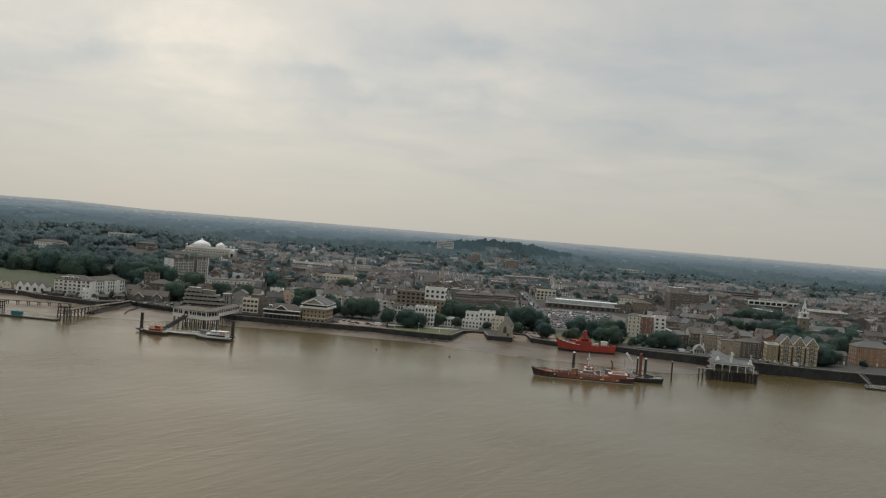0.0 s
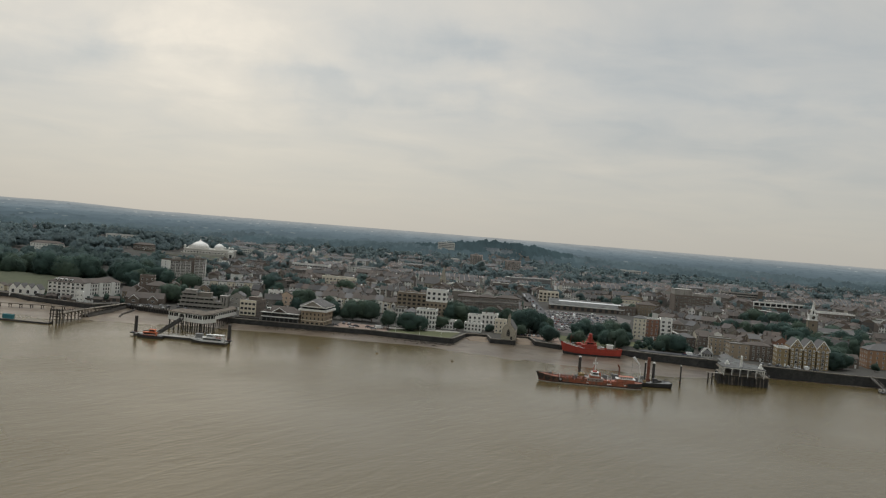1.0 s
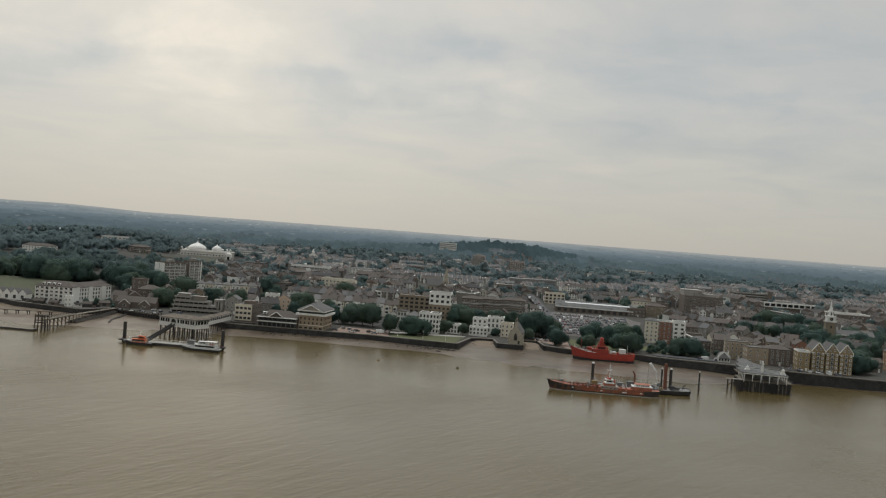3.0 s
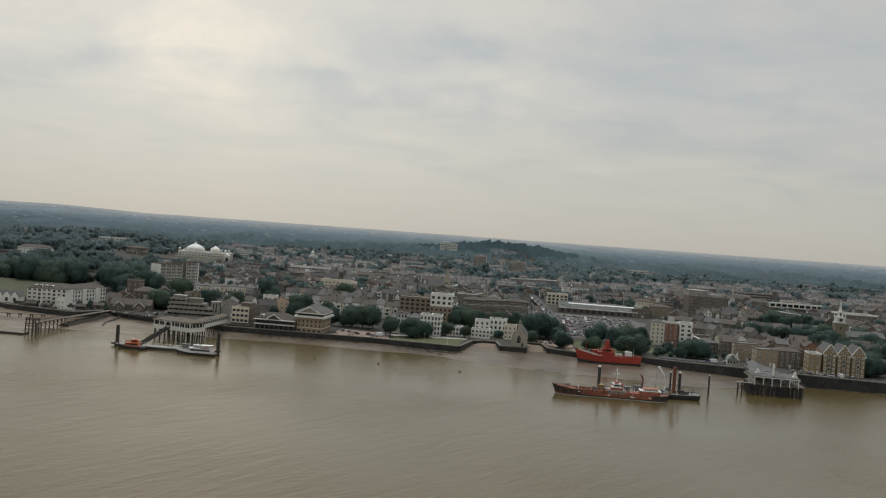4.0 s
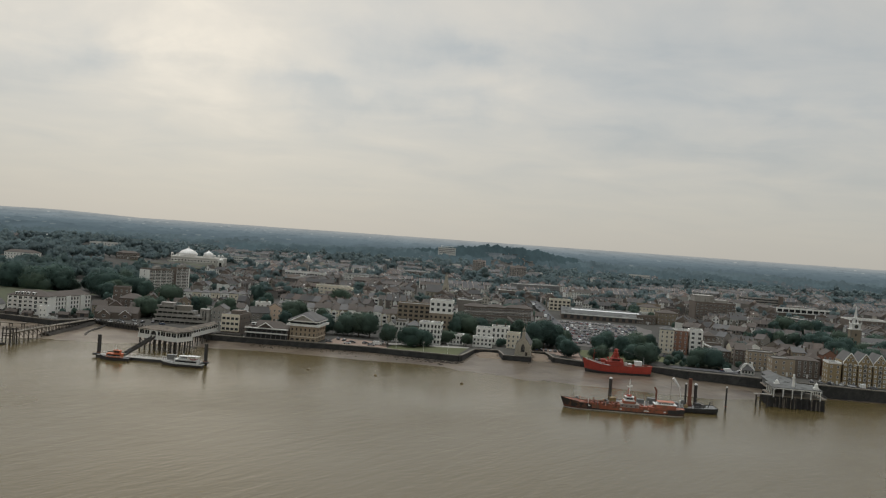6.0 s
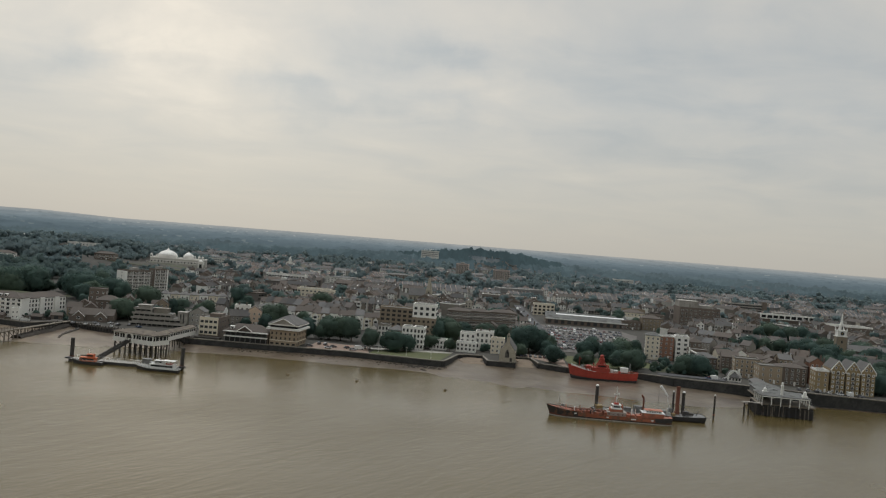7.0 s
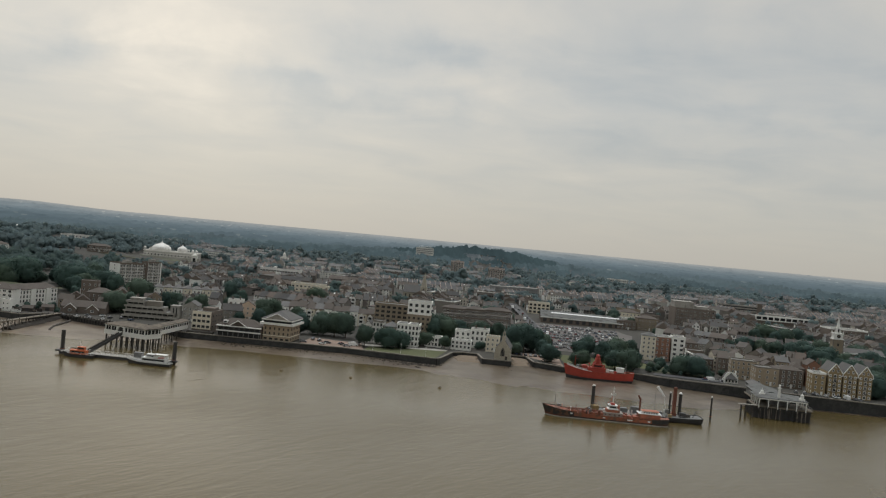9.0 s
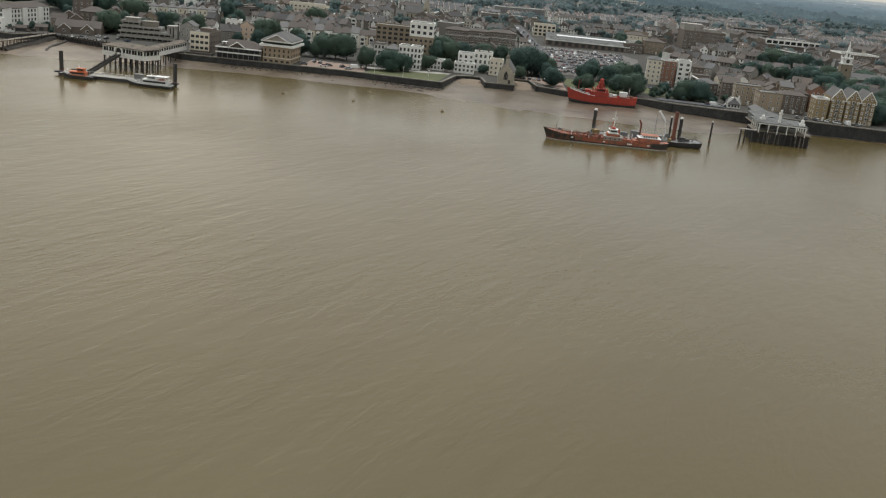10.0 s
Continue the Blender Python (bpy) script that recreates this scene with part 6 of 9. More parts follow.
# ---------------------------------------------------------------- the waterfront, west to east
def hotel():
    e = thing("hotel", "long white riverside hotel with brown tiled roofs", "hotel", -260.5, 641, 6.0, 3)
    block(e, 25, 13, 10.2, M_WHITE, "hip", M_TILE, 3.4, z0=-3)
    windows(e, "front", 25, 13, 4, 8, 0.6, 2.5, 1.9, 1.9, M_TRIM, bars=1, sill=False)
    for f in range(1, 4):
        for i in range(3):
            x = -8.3 + i * 8.3
            part("balcony", Geo().box(x - 2.6, -1.1, 0.45 + f * 2.5, x + 2.6, 0, 0.6 + f * 2.5).box(x - 2.6, -1.1, 0.6 + f * 2.5, x + 2.6, -1.0, 1.4 + f * 2.5), M_TRIM, e)
    for i in range(4):
        x = -7.5 + i * 3.4
        d = part("dormer", Geo().box(x - 0.8, 0.8, 10.9, x + 0.8, 3.5, 12.4).box(x - 1.0, 0.7, 12.4, x + 1.0, 3.6, 12.55), M_TRIM, e)
        part("dormer_window", Geo().box(x - 0.55, 0.74, 11.2, x + 0.55, 0.79, 12.2), M_GLASS, d)
    # the long rear wing
    a = pose(15.0, 28.0, 0, 0, 0, 74)
    w = part("wing", Geo().box(-24, 0, -3, 24, 11, 9.0), M_WHITE, e, at=a)
    part("wing_roof", Geo().hip(-24, 0, 24, 11, 9.0, 3.2), M_TILE, w)
    wm = window_mesh(1.35, 1.7, M_GREYSTEEL, 1)
    for f in range(3):
        for i in range(15):
            part("window", wm, None, w, at=pose(-22 + i * 3.15, 0, 1.2 + f * 2.7))
    for i in range(3):
        x = -16 + i * 15
        part("bay", Geo().box(x - 2.2, -0.8, -1, x + 2.2, 0, 9.3), M_WHITE, w)
    t = thing("gatehouse", "small square white lookout house with dark windows", "house", -246.5, 630.5, 4.6, 5)
    block(t, 4.6, 4.6, 6.8, M_WHITE, "flat", parapet=0.4)
    windows(t, "front", 4.6, 4.6, 2, 2, 1.2, 2.8, 0.8, 1.1)
    for i in range(4):
        g = thing("boathouse", "white gabled boathouse with a dark door", "boathouse", -302.5 + i * 5.7, 652 - i * 0.8, 5.4, 0, group="row of white boathouses")
        block(g, 5.2, 9, 3.6, M_WHITE, "gable", M_SLATE, 3.0, axis="y")
        part("door", Geo().box(-0.9, -0.08, 0, 0.9, 0, 2.4), M_BLACK, g)
    for i in range(5):
        g = thing("chalet", "small cream riverside chalet with pitched roof", "chalet", -345 + i * 9, 664, 5.6, 4 * (i % 3), group="small chalets by the shore")
        block(g, 6.5, 7, 2.8, M_CREAM, "gable", M_TILE, 1.8, axis="y" if i % 2 else "x")
        windows(g, "front", 6.5, 7, 1, 2, 0.9, 3, 1.2, 1.2)


hotel()


def boat_yard():
    for i, (x, y, w, d, h, a, m_) in enumerate(((-268, 635, 7, 4, 1.8, 4, M_TIMBER), (-257, 632, 6, 4, 1.7, -3, M_BROWN), (-236, 636, 6, 4, 2.0, 10, M_TIMBER), (-229, 648, 7, 5, 2.2, 12, M_BROWN))):
        e = thing("boat_shed", "low dark boat shed with pitched roof in the yard", "shed", x, y, 4.9, a, "sheds in the boat yard")
        block(e, w, d, h, m_, "gable", M_TILE, 1.4, z0=-1)
        part("door", Geo().box(-1.2, -0.08, 0, 1.2, 0, 2.2), M_BLACK, e)
    setting("yard", Geo().add([(-284, 641, 4.72), (-236, 623.5, 4.72), (-222, 641.5, 4.75), (-228, 668, 5.1), (-284, 668, 5.1)], [(0, 1, 2, 3, 4)]), M_TIMBER_YARD, "dark worn boat yard ground", "yard")

    # the dark piled quay front between the jetty and the passenger pier
    q = thing("quay_front", "dark timber piled quay front rising from the mud", "quay", 0, 0, 0)
    for i in range(38):
        x = -216.5 + i * 2.0
        y = shore(x) - 1.3
        part("fender_post", Geo().box(x - 0.28, y - 0.28, -2.0, x + 0.28, y + 0.28, 5.3 + 0.3 * ((i * 7) % 3)), M_TIMBER, q)
    for z in (1.9, 4.2):
        w_ = Geo()
        for i in range(37):
            xa, xb = -216.5 + i * 2.0, -214.5 + i * 2.0
            w_.tube((xa, shore(xa) - 1.65, z), (xb, shore(xb) - 1.65, z), 0.2, n=4)
        part("waling", w_, M_TIMBER, q)
    for k, (x, y, w, d, h, a) in enumerate(((-266, 643, 5, 2.2, 1.4, 10), (-258, 640, 4, 2.0, 1.8, -8), (-243, 640.5, 5, 2.4, 1.5, 25), (-233, 637.5, 4, 1.8, 1.2, 8), (-276, 640, 5, 2, 1.6, 4), (-250, 629, 3.5, 2, 1.3, 12))):
        t = thing("timber_stack", "weathered stack of sawn timber in the yard", "timber", x, y, 4.85, a, "timber stacks in the yard")
        for q in range(3):
            part("layer", Geo().box(-w / 2 + 0.15 * q, -d / 2, h * q / 3, w / 2 - 0.1 * q, d / 2, h * (q + 0.86) / 3), M_DECK if q % 2 else M_TIMBER, t)
    for x, y, h in ((-276, 646, 2.6), (-270, 649, 3.2), (-262, 647, 2.4), (-246, 645, 2.8), (-241, 648, 3.6), (-236, 650, 2.8), (-230, 655, 3.8), (-225, 652, 2.6), (-238, 658, 4.0), (-224, 660, 3.4), (-232, 664, 3.8), (-222, 645, 2.2), (-245, 656, 3.2)):
        tree(x, y, h, "scrub in the boat yard")
    f = thing("yard_fence", "dark boarded fence round the boat yard", "fence", 0, 0, 0)
    for i in range(22):
        x = -284 + i * 2.5
        part("board", Geo().box(x, 646.0 - 0.25 * i, 4.7, x + 2.4, 646.14 - 0.25 * i, 6.5), M_TIMBER, f)
    # small boats laid up in the yard
    first = thing("dinghy", "small open boat laid up in the boat yard", "boat", -252, 636, 4.95, 20, "boats laid up in the yard")
    rows = hull_rows(5.4, 1.9, 0.0, 0.95, bow=0.4, stern=0.08, sheer_bow=0.3, sheer_stern=0.05, rake=0.5, levels=(0.0, 0.5, 1.0), stern_fine=0.85, n=12)
    part("hull", hull_mesh(rows, 0, 2), M_BOATWHITE, first)
    part("cover", hull_mesh(rows, 0, 2, deck=True), M_GREYSTEEL, first)
    for x in (-0.6, 0.9):
        part("thwart", Geo().box(x, -0.75, 0.9, x + 0.3, 0.75, 1.02), M_DECK, first)
    for i, (x, y, a) in enumerate(((-247.5, 637, 35), (-243, 633, -10), (-240, 640, 70), (-250, 645, 10), (-244, 648, 95), (-262, 640, 50), (-239, 627.5, 15))):
        copy_thing(first, pose(x, y, 4.95, 0, 0, a))


boat_yard()


def custom_house():
    e = thing("boat_club", "low brown-roofed club house with twin gables", "club house", -209, 652, 5.0, 8)
    block(e, 26, 12, 3.6, M_BROWN, "gable", M_TILE, 3.4)
    for x in (-7, 6):
        part("gable_wing", Geo().box(x - 3.4, -3.2, -1, x + 3.4, 0, 2.9).wedge(x - 3.4, -3.2, x + 3.4, 0, 2.9, 2.8, "y"), M_BROWN, e)
        part("gable_roof", Geo().gable(x - 3.4, -3.3, x + 3.4, 4.5, 2.9, 2.8, "y", 0.4), M_TILE, e)
        part("bargeboard", Geo().tube((x - 3.8, -3.65, 2.6), (x, -3.65, 5.75), 0.16, n=4).tube((x + 3.8, -3.65, 2.6), (x, -3.65, 5.75), 0.16, n=4), M_TRIM, e)
        part("gable_window", window_mesh(2.0, 1.6, M_TRIM, 2), None, e, at=pose(x, -3.2, 0.9))
    for k, (x, y, w, d, fl, yaw) in enumerate(((-227, 671, 9, 8, 2, 12), (-218, 675, 8, 8, 2, 20), (-203, 671, 9, 8, 2, 2), (-199, 686, 8, 9, 2, 14), (-196, 702, 9, 8, 2, 10), (-205, 712, 8, 8, 3, 16), (-189, 722, 9, 8, 2, 8), (-228, 690, 10, 9, 2, 18), (-184, 693, 8, 8, 2, 6), (-182, 708, 9, 8, 3, 12))):
        building("brown brick cottage with a steep tiled roof near the quay", x, y, yaw, w, d, fl, 2.6, 3, M_BROWN if k % 3 else M_TAN, "gable", M_TILE, 3.0, axis="y" if k % 2 else "x", chimneys=1, group="cottages behind the boat club")
    b = building("brown brick harbour office with hipped roof", -213, 690, 10, 16, 12, 3, 3.0, 5, M_BROWN, "hip", M_TILE, 3.0, side=3, name="harbour_office", category="office")
    building("square brick water tower house with flat roof", -229, 716, 12, 11, 11, 4, 3.4, 3, M_BROWN, "flat", side=3, name="tower_house")
    for i in range(4):
        park(-213 + i * 8.0, 633.5 - i * 1.4, 95 + (i * 37) % 9, group="cars on the quay")
    for i in range(5):
        park(-202 + i * 6.5 + (i * i) % 3, 641 - i * 0.9 + (i % 2) * 5, 60 + (i * 53) % 40, group="cars on the quay")


custom_house()


def grey_office():
    e = thing("concrete_office", "stepped grey concrete office with dark ribbon windows", "office", -166.5, 648, 4.2, 3)
    tiers = ((-17, 15.5), (-16.5, 13.5), (-16.2, 7.0), (-15.8, -5.5))
    for k, (xa, xb) in enumerate(tiers):
        y0, z = 1.5 * k, k * 2.75
        part("storey_wall", Geo().box(xa, y0 + 0.3, z - (2 if k == 0 else 0), xb, 16 - 0.4 * k, z + 2.75), M_CONCRETE, e)
        part("ribbon_window", Geo().box(xa + 0.5, y0 + 0.2, z + 0.95, xb - 0.5, y0 + 0.28, z + 2.05), M_GLASS, e)
        part("balcony_band", Geo().box(xa - 0.5, y0 - 1.3, z + 2.15, xb + 0.5, y0 + 0.3, z + 2.45).box(xa - 0.5, y0 - 1.3, z + 2.45, xb + 0.5, y0 - 1.1, z + 3.25), M_CONCRETE, e, "pale concrete balcony front")
        n = int((xb - xa) / 3.2)
        for i in range(n + 1):
            x = xa + 0.5 + (xb - xa - 1.0) * i / n
            part("mullion", Geo().box(x - 0.18, y0 + 0.05, z + 0.9, x + 0.18, y0 + 0.3, z + 2.15), M_CONCRETE, e)
        nxt = tiers[k + 1][1] if k < 3 else xa - 1
        if nxt < xb:
            part("roof", Geo().box(nxt + 0.02, y0 + 2.0, z + 2.76, xb - 0.2, 15.2, z + 2.9), M_FLATROOF, e)
    part("roof_block", Geo().box(-4.5, 6.2, 8.3, 4.0, 13, 11.2).box(-4.8, 5.9, 11.2, 4.3, 13.3, 11.5), M_COPING, e, "pale plant room")
    part("attic", Geo().box(-14.5, 7.0, 11.0, -7.0, 13.5, 12.6).box(-14.9, 6.6, 12.6, -6.6, 13.9, 12.85), M_CONCRETE, e)
    part("stair_tower", Geo().box(11.0, 2.2, 2.8, 16.6, 9.5, 10.0).box(10.8, 2.0, 10.0, 16.8, 9.7, 10.4), M_CONCRETE, e)
    part("stair_window", Geo().box(12.6, 2.1, 3.6, 13.2, 2.19, 9.2).box(14.4, 2.1, 3.6, 15.0, 2.19, 9.2), M_GLASS, e)
    building("grey gabled workshop beside the office", -144.5, 655, 4, 9, 14, 3, 3.2, 3, M_CONCRETE, "gable", M_SLATE, 2.5, axis="y", name="workshop", category="workshop")


grey_office()


def riverside_offices():
    b = thing("cream_office", "four-storey cream office block with brown flanks over the wall", "office", -127.2, 613, 6.2, -5)
    block(b, 11.5, 20, 10.0, M_BROWN, "flat", parapet=0.5, z0=-4)
    part("facade", Geo().box(-5.7, -0.35, 0.2, 5.3, 0, 10.4), M_CREAM, b, "cream rendered front")
    windows(b, "front", 10.5, 20, 3, 4, 1.0, 3.1, 1.9, 1.5, M_GREYSTEEL, inset=-0.35, x0=-0.2, bars=1)
    for f in range(3):
        part("sill_band", Geo().box(-5.6, -0.5, 0.55 + f * 3.1, 5.2, -0.35, 0.8 + f * 3.1), M_CREAM, b)
    windows(b, "right", 11.5, 20, 3, 4, 1.0, 3.1, 1.4, 1.4, M_GREYSTEEL)
    part("roof_room", Geo().box(-2, 6, 10.0, 5, 14, 12.2), M_BROWN, b)
    part("undercroft", Geo().box(-6.5, -5.5, -4.5, 8, -0.4, -0.5), M_TIMBER, b, "dark timber quay front")
    h = thing("riverside_hall", "low brick hall with white bands and pedimented roof", "hall", -104.0, 604.8, 4.7, -4)
    block(h, 25, 12, 6.0, M_BROWN, "hip", M_TILE, 3.8)
    part("gable", Geo().wedge(-4.5, -1.2, 3.5, 5.0, 6.6, 2.4, "y"), M_TILE, h, "dark pediment")
    part("bargeboard", Geo().tube((-5.0, -1.75, 6.4), (-0.5, -1.75, 9.35), 0.24, n=4).tube((4.0, -1.75, 6.4), (-0.5, -1.75, 9.35), 0.24, n=4), M_TRIM, h)
    part("gable_roof", Geo().gable(-4.5, -1.3, 3.5, 6.0, 6.6, 2.4, "y", 0.4), M_TILE, h)
    part("fascia", Geo().box(-12.9, -1.9, 5.7, 12.9, 0, 6.2), M_TRIM, h, "white fascia board")
    part("balcony", Geo().box(-12.6, -1.6, 2.9, 12.6, 0, 3.5), M_TRIM, h, "white balcony front")
    part("upper_glazing", Geo().box(-12.2, -0.06, 3.6, 12.2, 0, 5.5), M_GLASS, h)
    for i in range(9):
        x = -11.8 + i * 2.95
        part("post", Geo().box(x - 0.12, -1.5, -0.2, x + 0.12, -1.2, 2.9), M_GREYSTEEL, h)
        part("upper_post", Geo().box(x - 0.10, -0.2, 3.5, x + 0.10, -0.02, 5.7), M_GREYSTEEL, h)
    part("ground_glazing", Geo().box(-12.2, -0.06, 0.2, 12.2, 0, 2.7), M_GLASS, h)
    d = part("dormer", Geo().box(-9.5, 0.8, 7.4, -7.3, 3, 8.6).box(-9.8, 0.6, 8.6, -7.0, 3.2, 8.8), M_TRIM, h)
    part("dormer_window", Geo().box(-9.2, 0.74, 7.6, -7.6, 0.79, 8.4), M_GLASS, d)
    p = thing("riverside_pavilion", "square brick pavilion with deep white eaves and pedimented slate roof", "office", -82.8, 604.2, 4.7, -8)
    block(p, 15.8, 20, 8.8, M_TANBRIGHT, "none")
    windows(p, "front", 15.8, 20, 1, 5, 0.3, 3.2, 1.9, 1.2, M_BROWN, bars=2, sill=False)
    windows(p, "front", 15.8, 20, 2, 6, 3.2, 2.7, 0.9, 1.5, M_BROWN)
    windows(p, "right", 15.8, 20, 3, 6, 0.6, 2.8, 1.0, 1.5, M_BROWN)
    band(p, 15.8, 20, 2.5, M_CREAM, 0.4, 0.15)
    part("eaves_band", Geo().box(-9.6, -1.7, 8.8, 9.6, 21.7, 10.0), M_TRIM, p, "deep white eaves")
    part("attic_wall", Geo().box(-8.0, 0.2, 10.0, 8.0, 19.8, 11.3), M_GLASS, p, "dark clerestory glazing")
    part("upper_eaves", Geo().box(-9.0, -1.0, 11.3, 9.0, 21, 12.1), M_TRIM, p)
    part("roof", Geo().hip(-8.8, -0.8, 8.8, 20.8, 12.1, 4.4, over=0.2, ridge=6.0), M_SLATE, p)
    part("pediment", Geo().wedge(-6.2, -1.2, 6.2, 5.0, 12.1, 2.9, "y"), M_CONCRETE, p, "front pediment")
    part("pediment_roof", Geo().gable(-6.2, -1.25, 6.2, 7.0, 12.1, 2.9, "y", 0.5, 0.3), M_SLATE, p)
    part("bargeboard", Geo().tube((-7.0, -1.7, 11.85), (0, -1.7, 15.3), 0.22, n=4).tube((7.0, -1.7, 11.85), (0, -1.7, 15.3), 0.22, n=4), M_TRIM, p)


riverside_offices()

# car park, lawn and paving behind the wall
setting("pavement", Geo().add([(-70, 601.5, 4.62), (-33, 600, 4.62), (-36, 626, 4.85), (-66, 632, 4.95)], [(0, 1, 2, 3)]), M_PAVING, "red-brown paved car park beside the river", "pavement")
setting("lawn", Geo().add([(-33, 600.5, 4.64), (7.2, 591, 4.64), (15.5, 628, 4.95), (-30, 622, 4.9)], [(0, 1, 2, 3)]), M_GRASS, "mown lawn inside the river wall", "grass")
setting("lawn", Geo().add([(-500, 690, 6.2), (-285, 672, 6.2), (-262, 760, 9.5), (-500, 800, 11)], [(0, 1, 2, 3)]), M_ROUGH, "rough grass bank behind the boathouses", "grass")
setting("lawn", Geo().add([(8, 660, 5.35), (46, 664, 5.35), (46, 690, 5.8), (4, 690, 5.8)], [(0, 1, 2, 3)]), M_GRASS, "garden lawn behind the white houses", "grass")
setting("pavement", Geo().add([(52, 634.5, 4.72), (63, 634.5, 4.72), (81, 604, 4.66), (84, 648, 5.2), (53, 648, 5.1)], [(0, 1, 2, 3, 4)]), M_PAVING, "brown paved quay beside the slipway", "pavement")
for i in range(9):
    park(54.5 + i * 2.9, 638.5 - 0.35 * i + (i % 2) * 0.4, 84 + (i * 7) % 9, z=4.86, group="cars beside the slipway")
setting("promenade", Geo().add([(-35, 623, 4.98), (16, 630, 5.02), (14, 623, 4.96), (-33, 616, 4.92)][::-1], [(0, 1, 2, 3)]), M_CONCRETE, "pale path along the lawn", "path")
for i, (x, y, a, v) in enumerate(((-68, 608, 8, 0), (-57, 606.5, 170, 0), (-54.5, 611.5, 15, 0), (-46.8, 612, 60, 0), (-42.8, 605.5, 10, 0), (-39.5, 611, 25, 1), (-41, 616, 40, 0), (-37, 619, 100, 0), (-60, 619, 80, 0), (-64, 622, 85, 0))):
    park(x, y, a, van=bool(v), z=4.66 + (y - 600) * 0.011, group="cars in the riverside car park")
for x, y, h in ((-75, 648, 11), (-61, 648, 12), (-54, 647, 12.5), (-47, 645, 13.2), (-33.5, 614, 12.4), (-20.5, 617, 11.2), (-13.5, 622, 9.0)):
    tree(x, y, h, "trees behind the river wall")
for x, y, h in ((1.5, 640, 7.5), (13.5, 634, 8.0), (9, 688, 14), (36, 646, 4.6), (2, 702, 13), (14, 686, 13), (6.5, 680, 12), (24, 704, 11), (40, 706, 11), (52, 708, 12)):
    tree(x, y, h)
for x, y, h in ((56, 652, 14), (64, 656, 16.5), (60, 668, 13), (70, 664, 14.5), (76, 690, 11), (66, 690, 12), (79, 668, 10), (74, 650, 9), (58, 640, 7)):
    tree(x, y, h, "grove behind the chapel")
for x, y, h in ((75, 620, 9.4), (94, 614, 8.0), (90, 618, 6.5), (105, 664, 11), (110, 640, 12), (122, 655, 12.4), (117, 605, 11.6), (112, 612, 9.5), (123, 618, 9), (150, 607, 10), (156, 606, 10.5), (153, 614, 9.5), (99, 650, 10), (117, 648, 11), (134, 652, 6), (138, 616, 4), (130, 606, 3.2), (143, 630, 4.5), (127, 634, 5), (162, 628, 5), (146, 640, 5), (175, 613, 5)):
    tree(x, y, h, "trees on the green by the lightship")
for x, y in ((-28, 603), (-12, 598), (2, 594)):
    l = thing("lamp_post", "slim white lamp post on the lawn", "lamp post", x, y, 4.6, group="lamp posts on the lawn")
    part("pole", Geo().cyl(0, 0, 0, 5.2, 0.09, 0.06, 8), M_TRIM, l)
    part("lamp_head", Geo().box(-0.5, -0.12, 5.1, 0.5, 0.12, 5.3), M_TRIM, l)

# white terrace facing the lawn
for i, (x, y, w, fl, fh, wall, rf, bays, lab) in enumerate((
        (-33.2, 634, 5.4, 3, 3.2, M_GREYRENDER, "gable", 2, "narrow grey-white terrace house with a gable"), (-27.4, 633, 6.1, 4, 3.1, M_GREYRENDER, "flat", 3, "grey-white four-storey terrace house with bays"),
        (-20.2, 632.4, 8.2, 3, 3.3, M_TAN, "hip", 4, "grey-brown brick terrace house with a slate roof"), (-12.6, 631.4, 6.9, 4, 3.1, M_WHITE, "flat", 3, "white four-storey terrace house with a cornice"),
        (-5.9, 630.6, 6.3, 4, 3.1, M_WHITE, "flat", 3, "white corner terrace house with tall windows"))):
    h_ = building(lab, x, y, -7, w, 12, fl, fh, bays, wall, rf, M_SLATE, 2.6, side=4 if i == 4 else 0, ww=1.15, wh=1.85, frame_mat=M_TRIM if i in (2,) else M_GREYSTEEL, bands=(fh, fl * fh + 0.1), chimneys=1, base=4.9,
                  group="white terrace facing the river", axis="y" if rf == "gable" else "x", cap=M_WHITE if i > 2 else M_COPING)
    if i in (1, 3):
        part("bay", Geo().prism([(-2.4, 0), (-1.7, -1.1), (1.7, -1.1), (2.4, 0)], -1, fh * 2 + 0.4), wall, h_)
        for k_ in range(2):
            part("bay_window", window_mesh(2.4, 1.9, M_TRIM, 2), None, h_, at=pose(0, -1.1, 0.8 + k_ * fh))
building("tan brick apartment block with a recessed top floor", -21.5, 688, -4, 22, 15, 6, 2.9, 6, M_TAN, "flat", side=3, ww=2.3, wh=1.7, frame_mat=M_BROWN, base=6.3, name="apartment_block", category="flats")
wb = building("white modern apartment block over a brown base", -3.2, 676, -5, 15.2, 14, 6, 3.5, 4, M_WHITE, "flat", side=4, ww=1.9, wh=1.9, base=7.0, name="apartment_block", category="flats", frame_mat=M_GREYSTEEL)
part("base_cladding", Geo().box(-7.8, -0.25, -1, 7.8, 14.2, 13.4), M_TAN, wb, "tan brick lower storeys")
windows(wb, "front", 15.2, 14, 4, 5, 0.9, 3.1, 1.5, 1.6, M_BROWN, inset=-0.25)
building("low white two-storey house with a parapet", 6.4, 638, -6, 10.0, 9, 2, 2.7, 5, M_WHITE, "flat", base=4.9, ww=1.35, wh=1.85, bands=(5.7,), group="white houses by the slipway")
building("white two-storey house beside the slipway", 23.5, 638, -7, 12.0, 8, 2, 2.4, 5, M_WHITE, "flat", base=4.9, ww=1.4, wh=1.6, group="white houses by the slipway")
building("white three-storey house with cornice", 25.1, 655, -6, 9.8, 10, 3, 2.95, 3, M_WHITE, "flat", base=5.2, side=2, ww=1.5, wh=1.9, bands=(8.9,), group="white houses by the slipway")
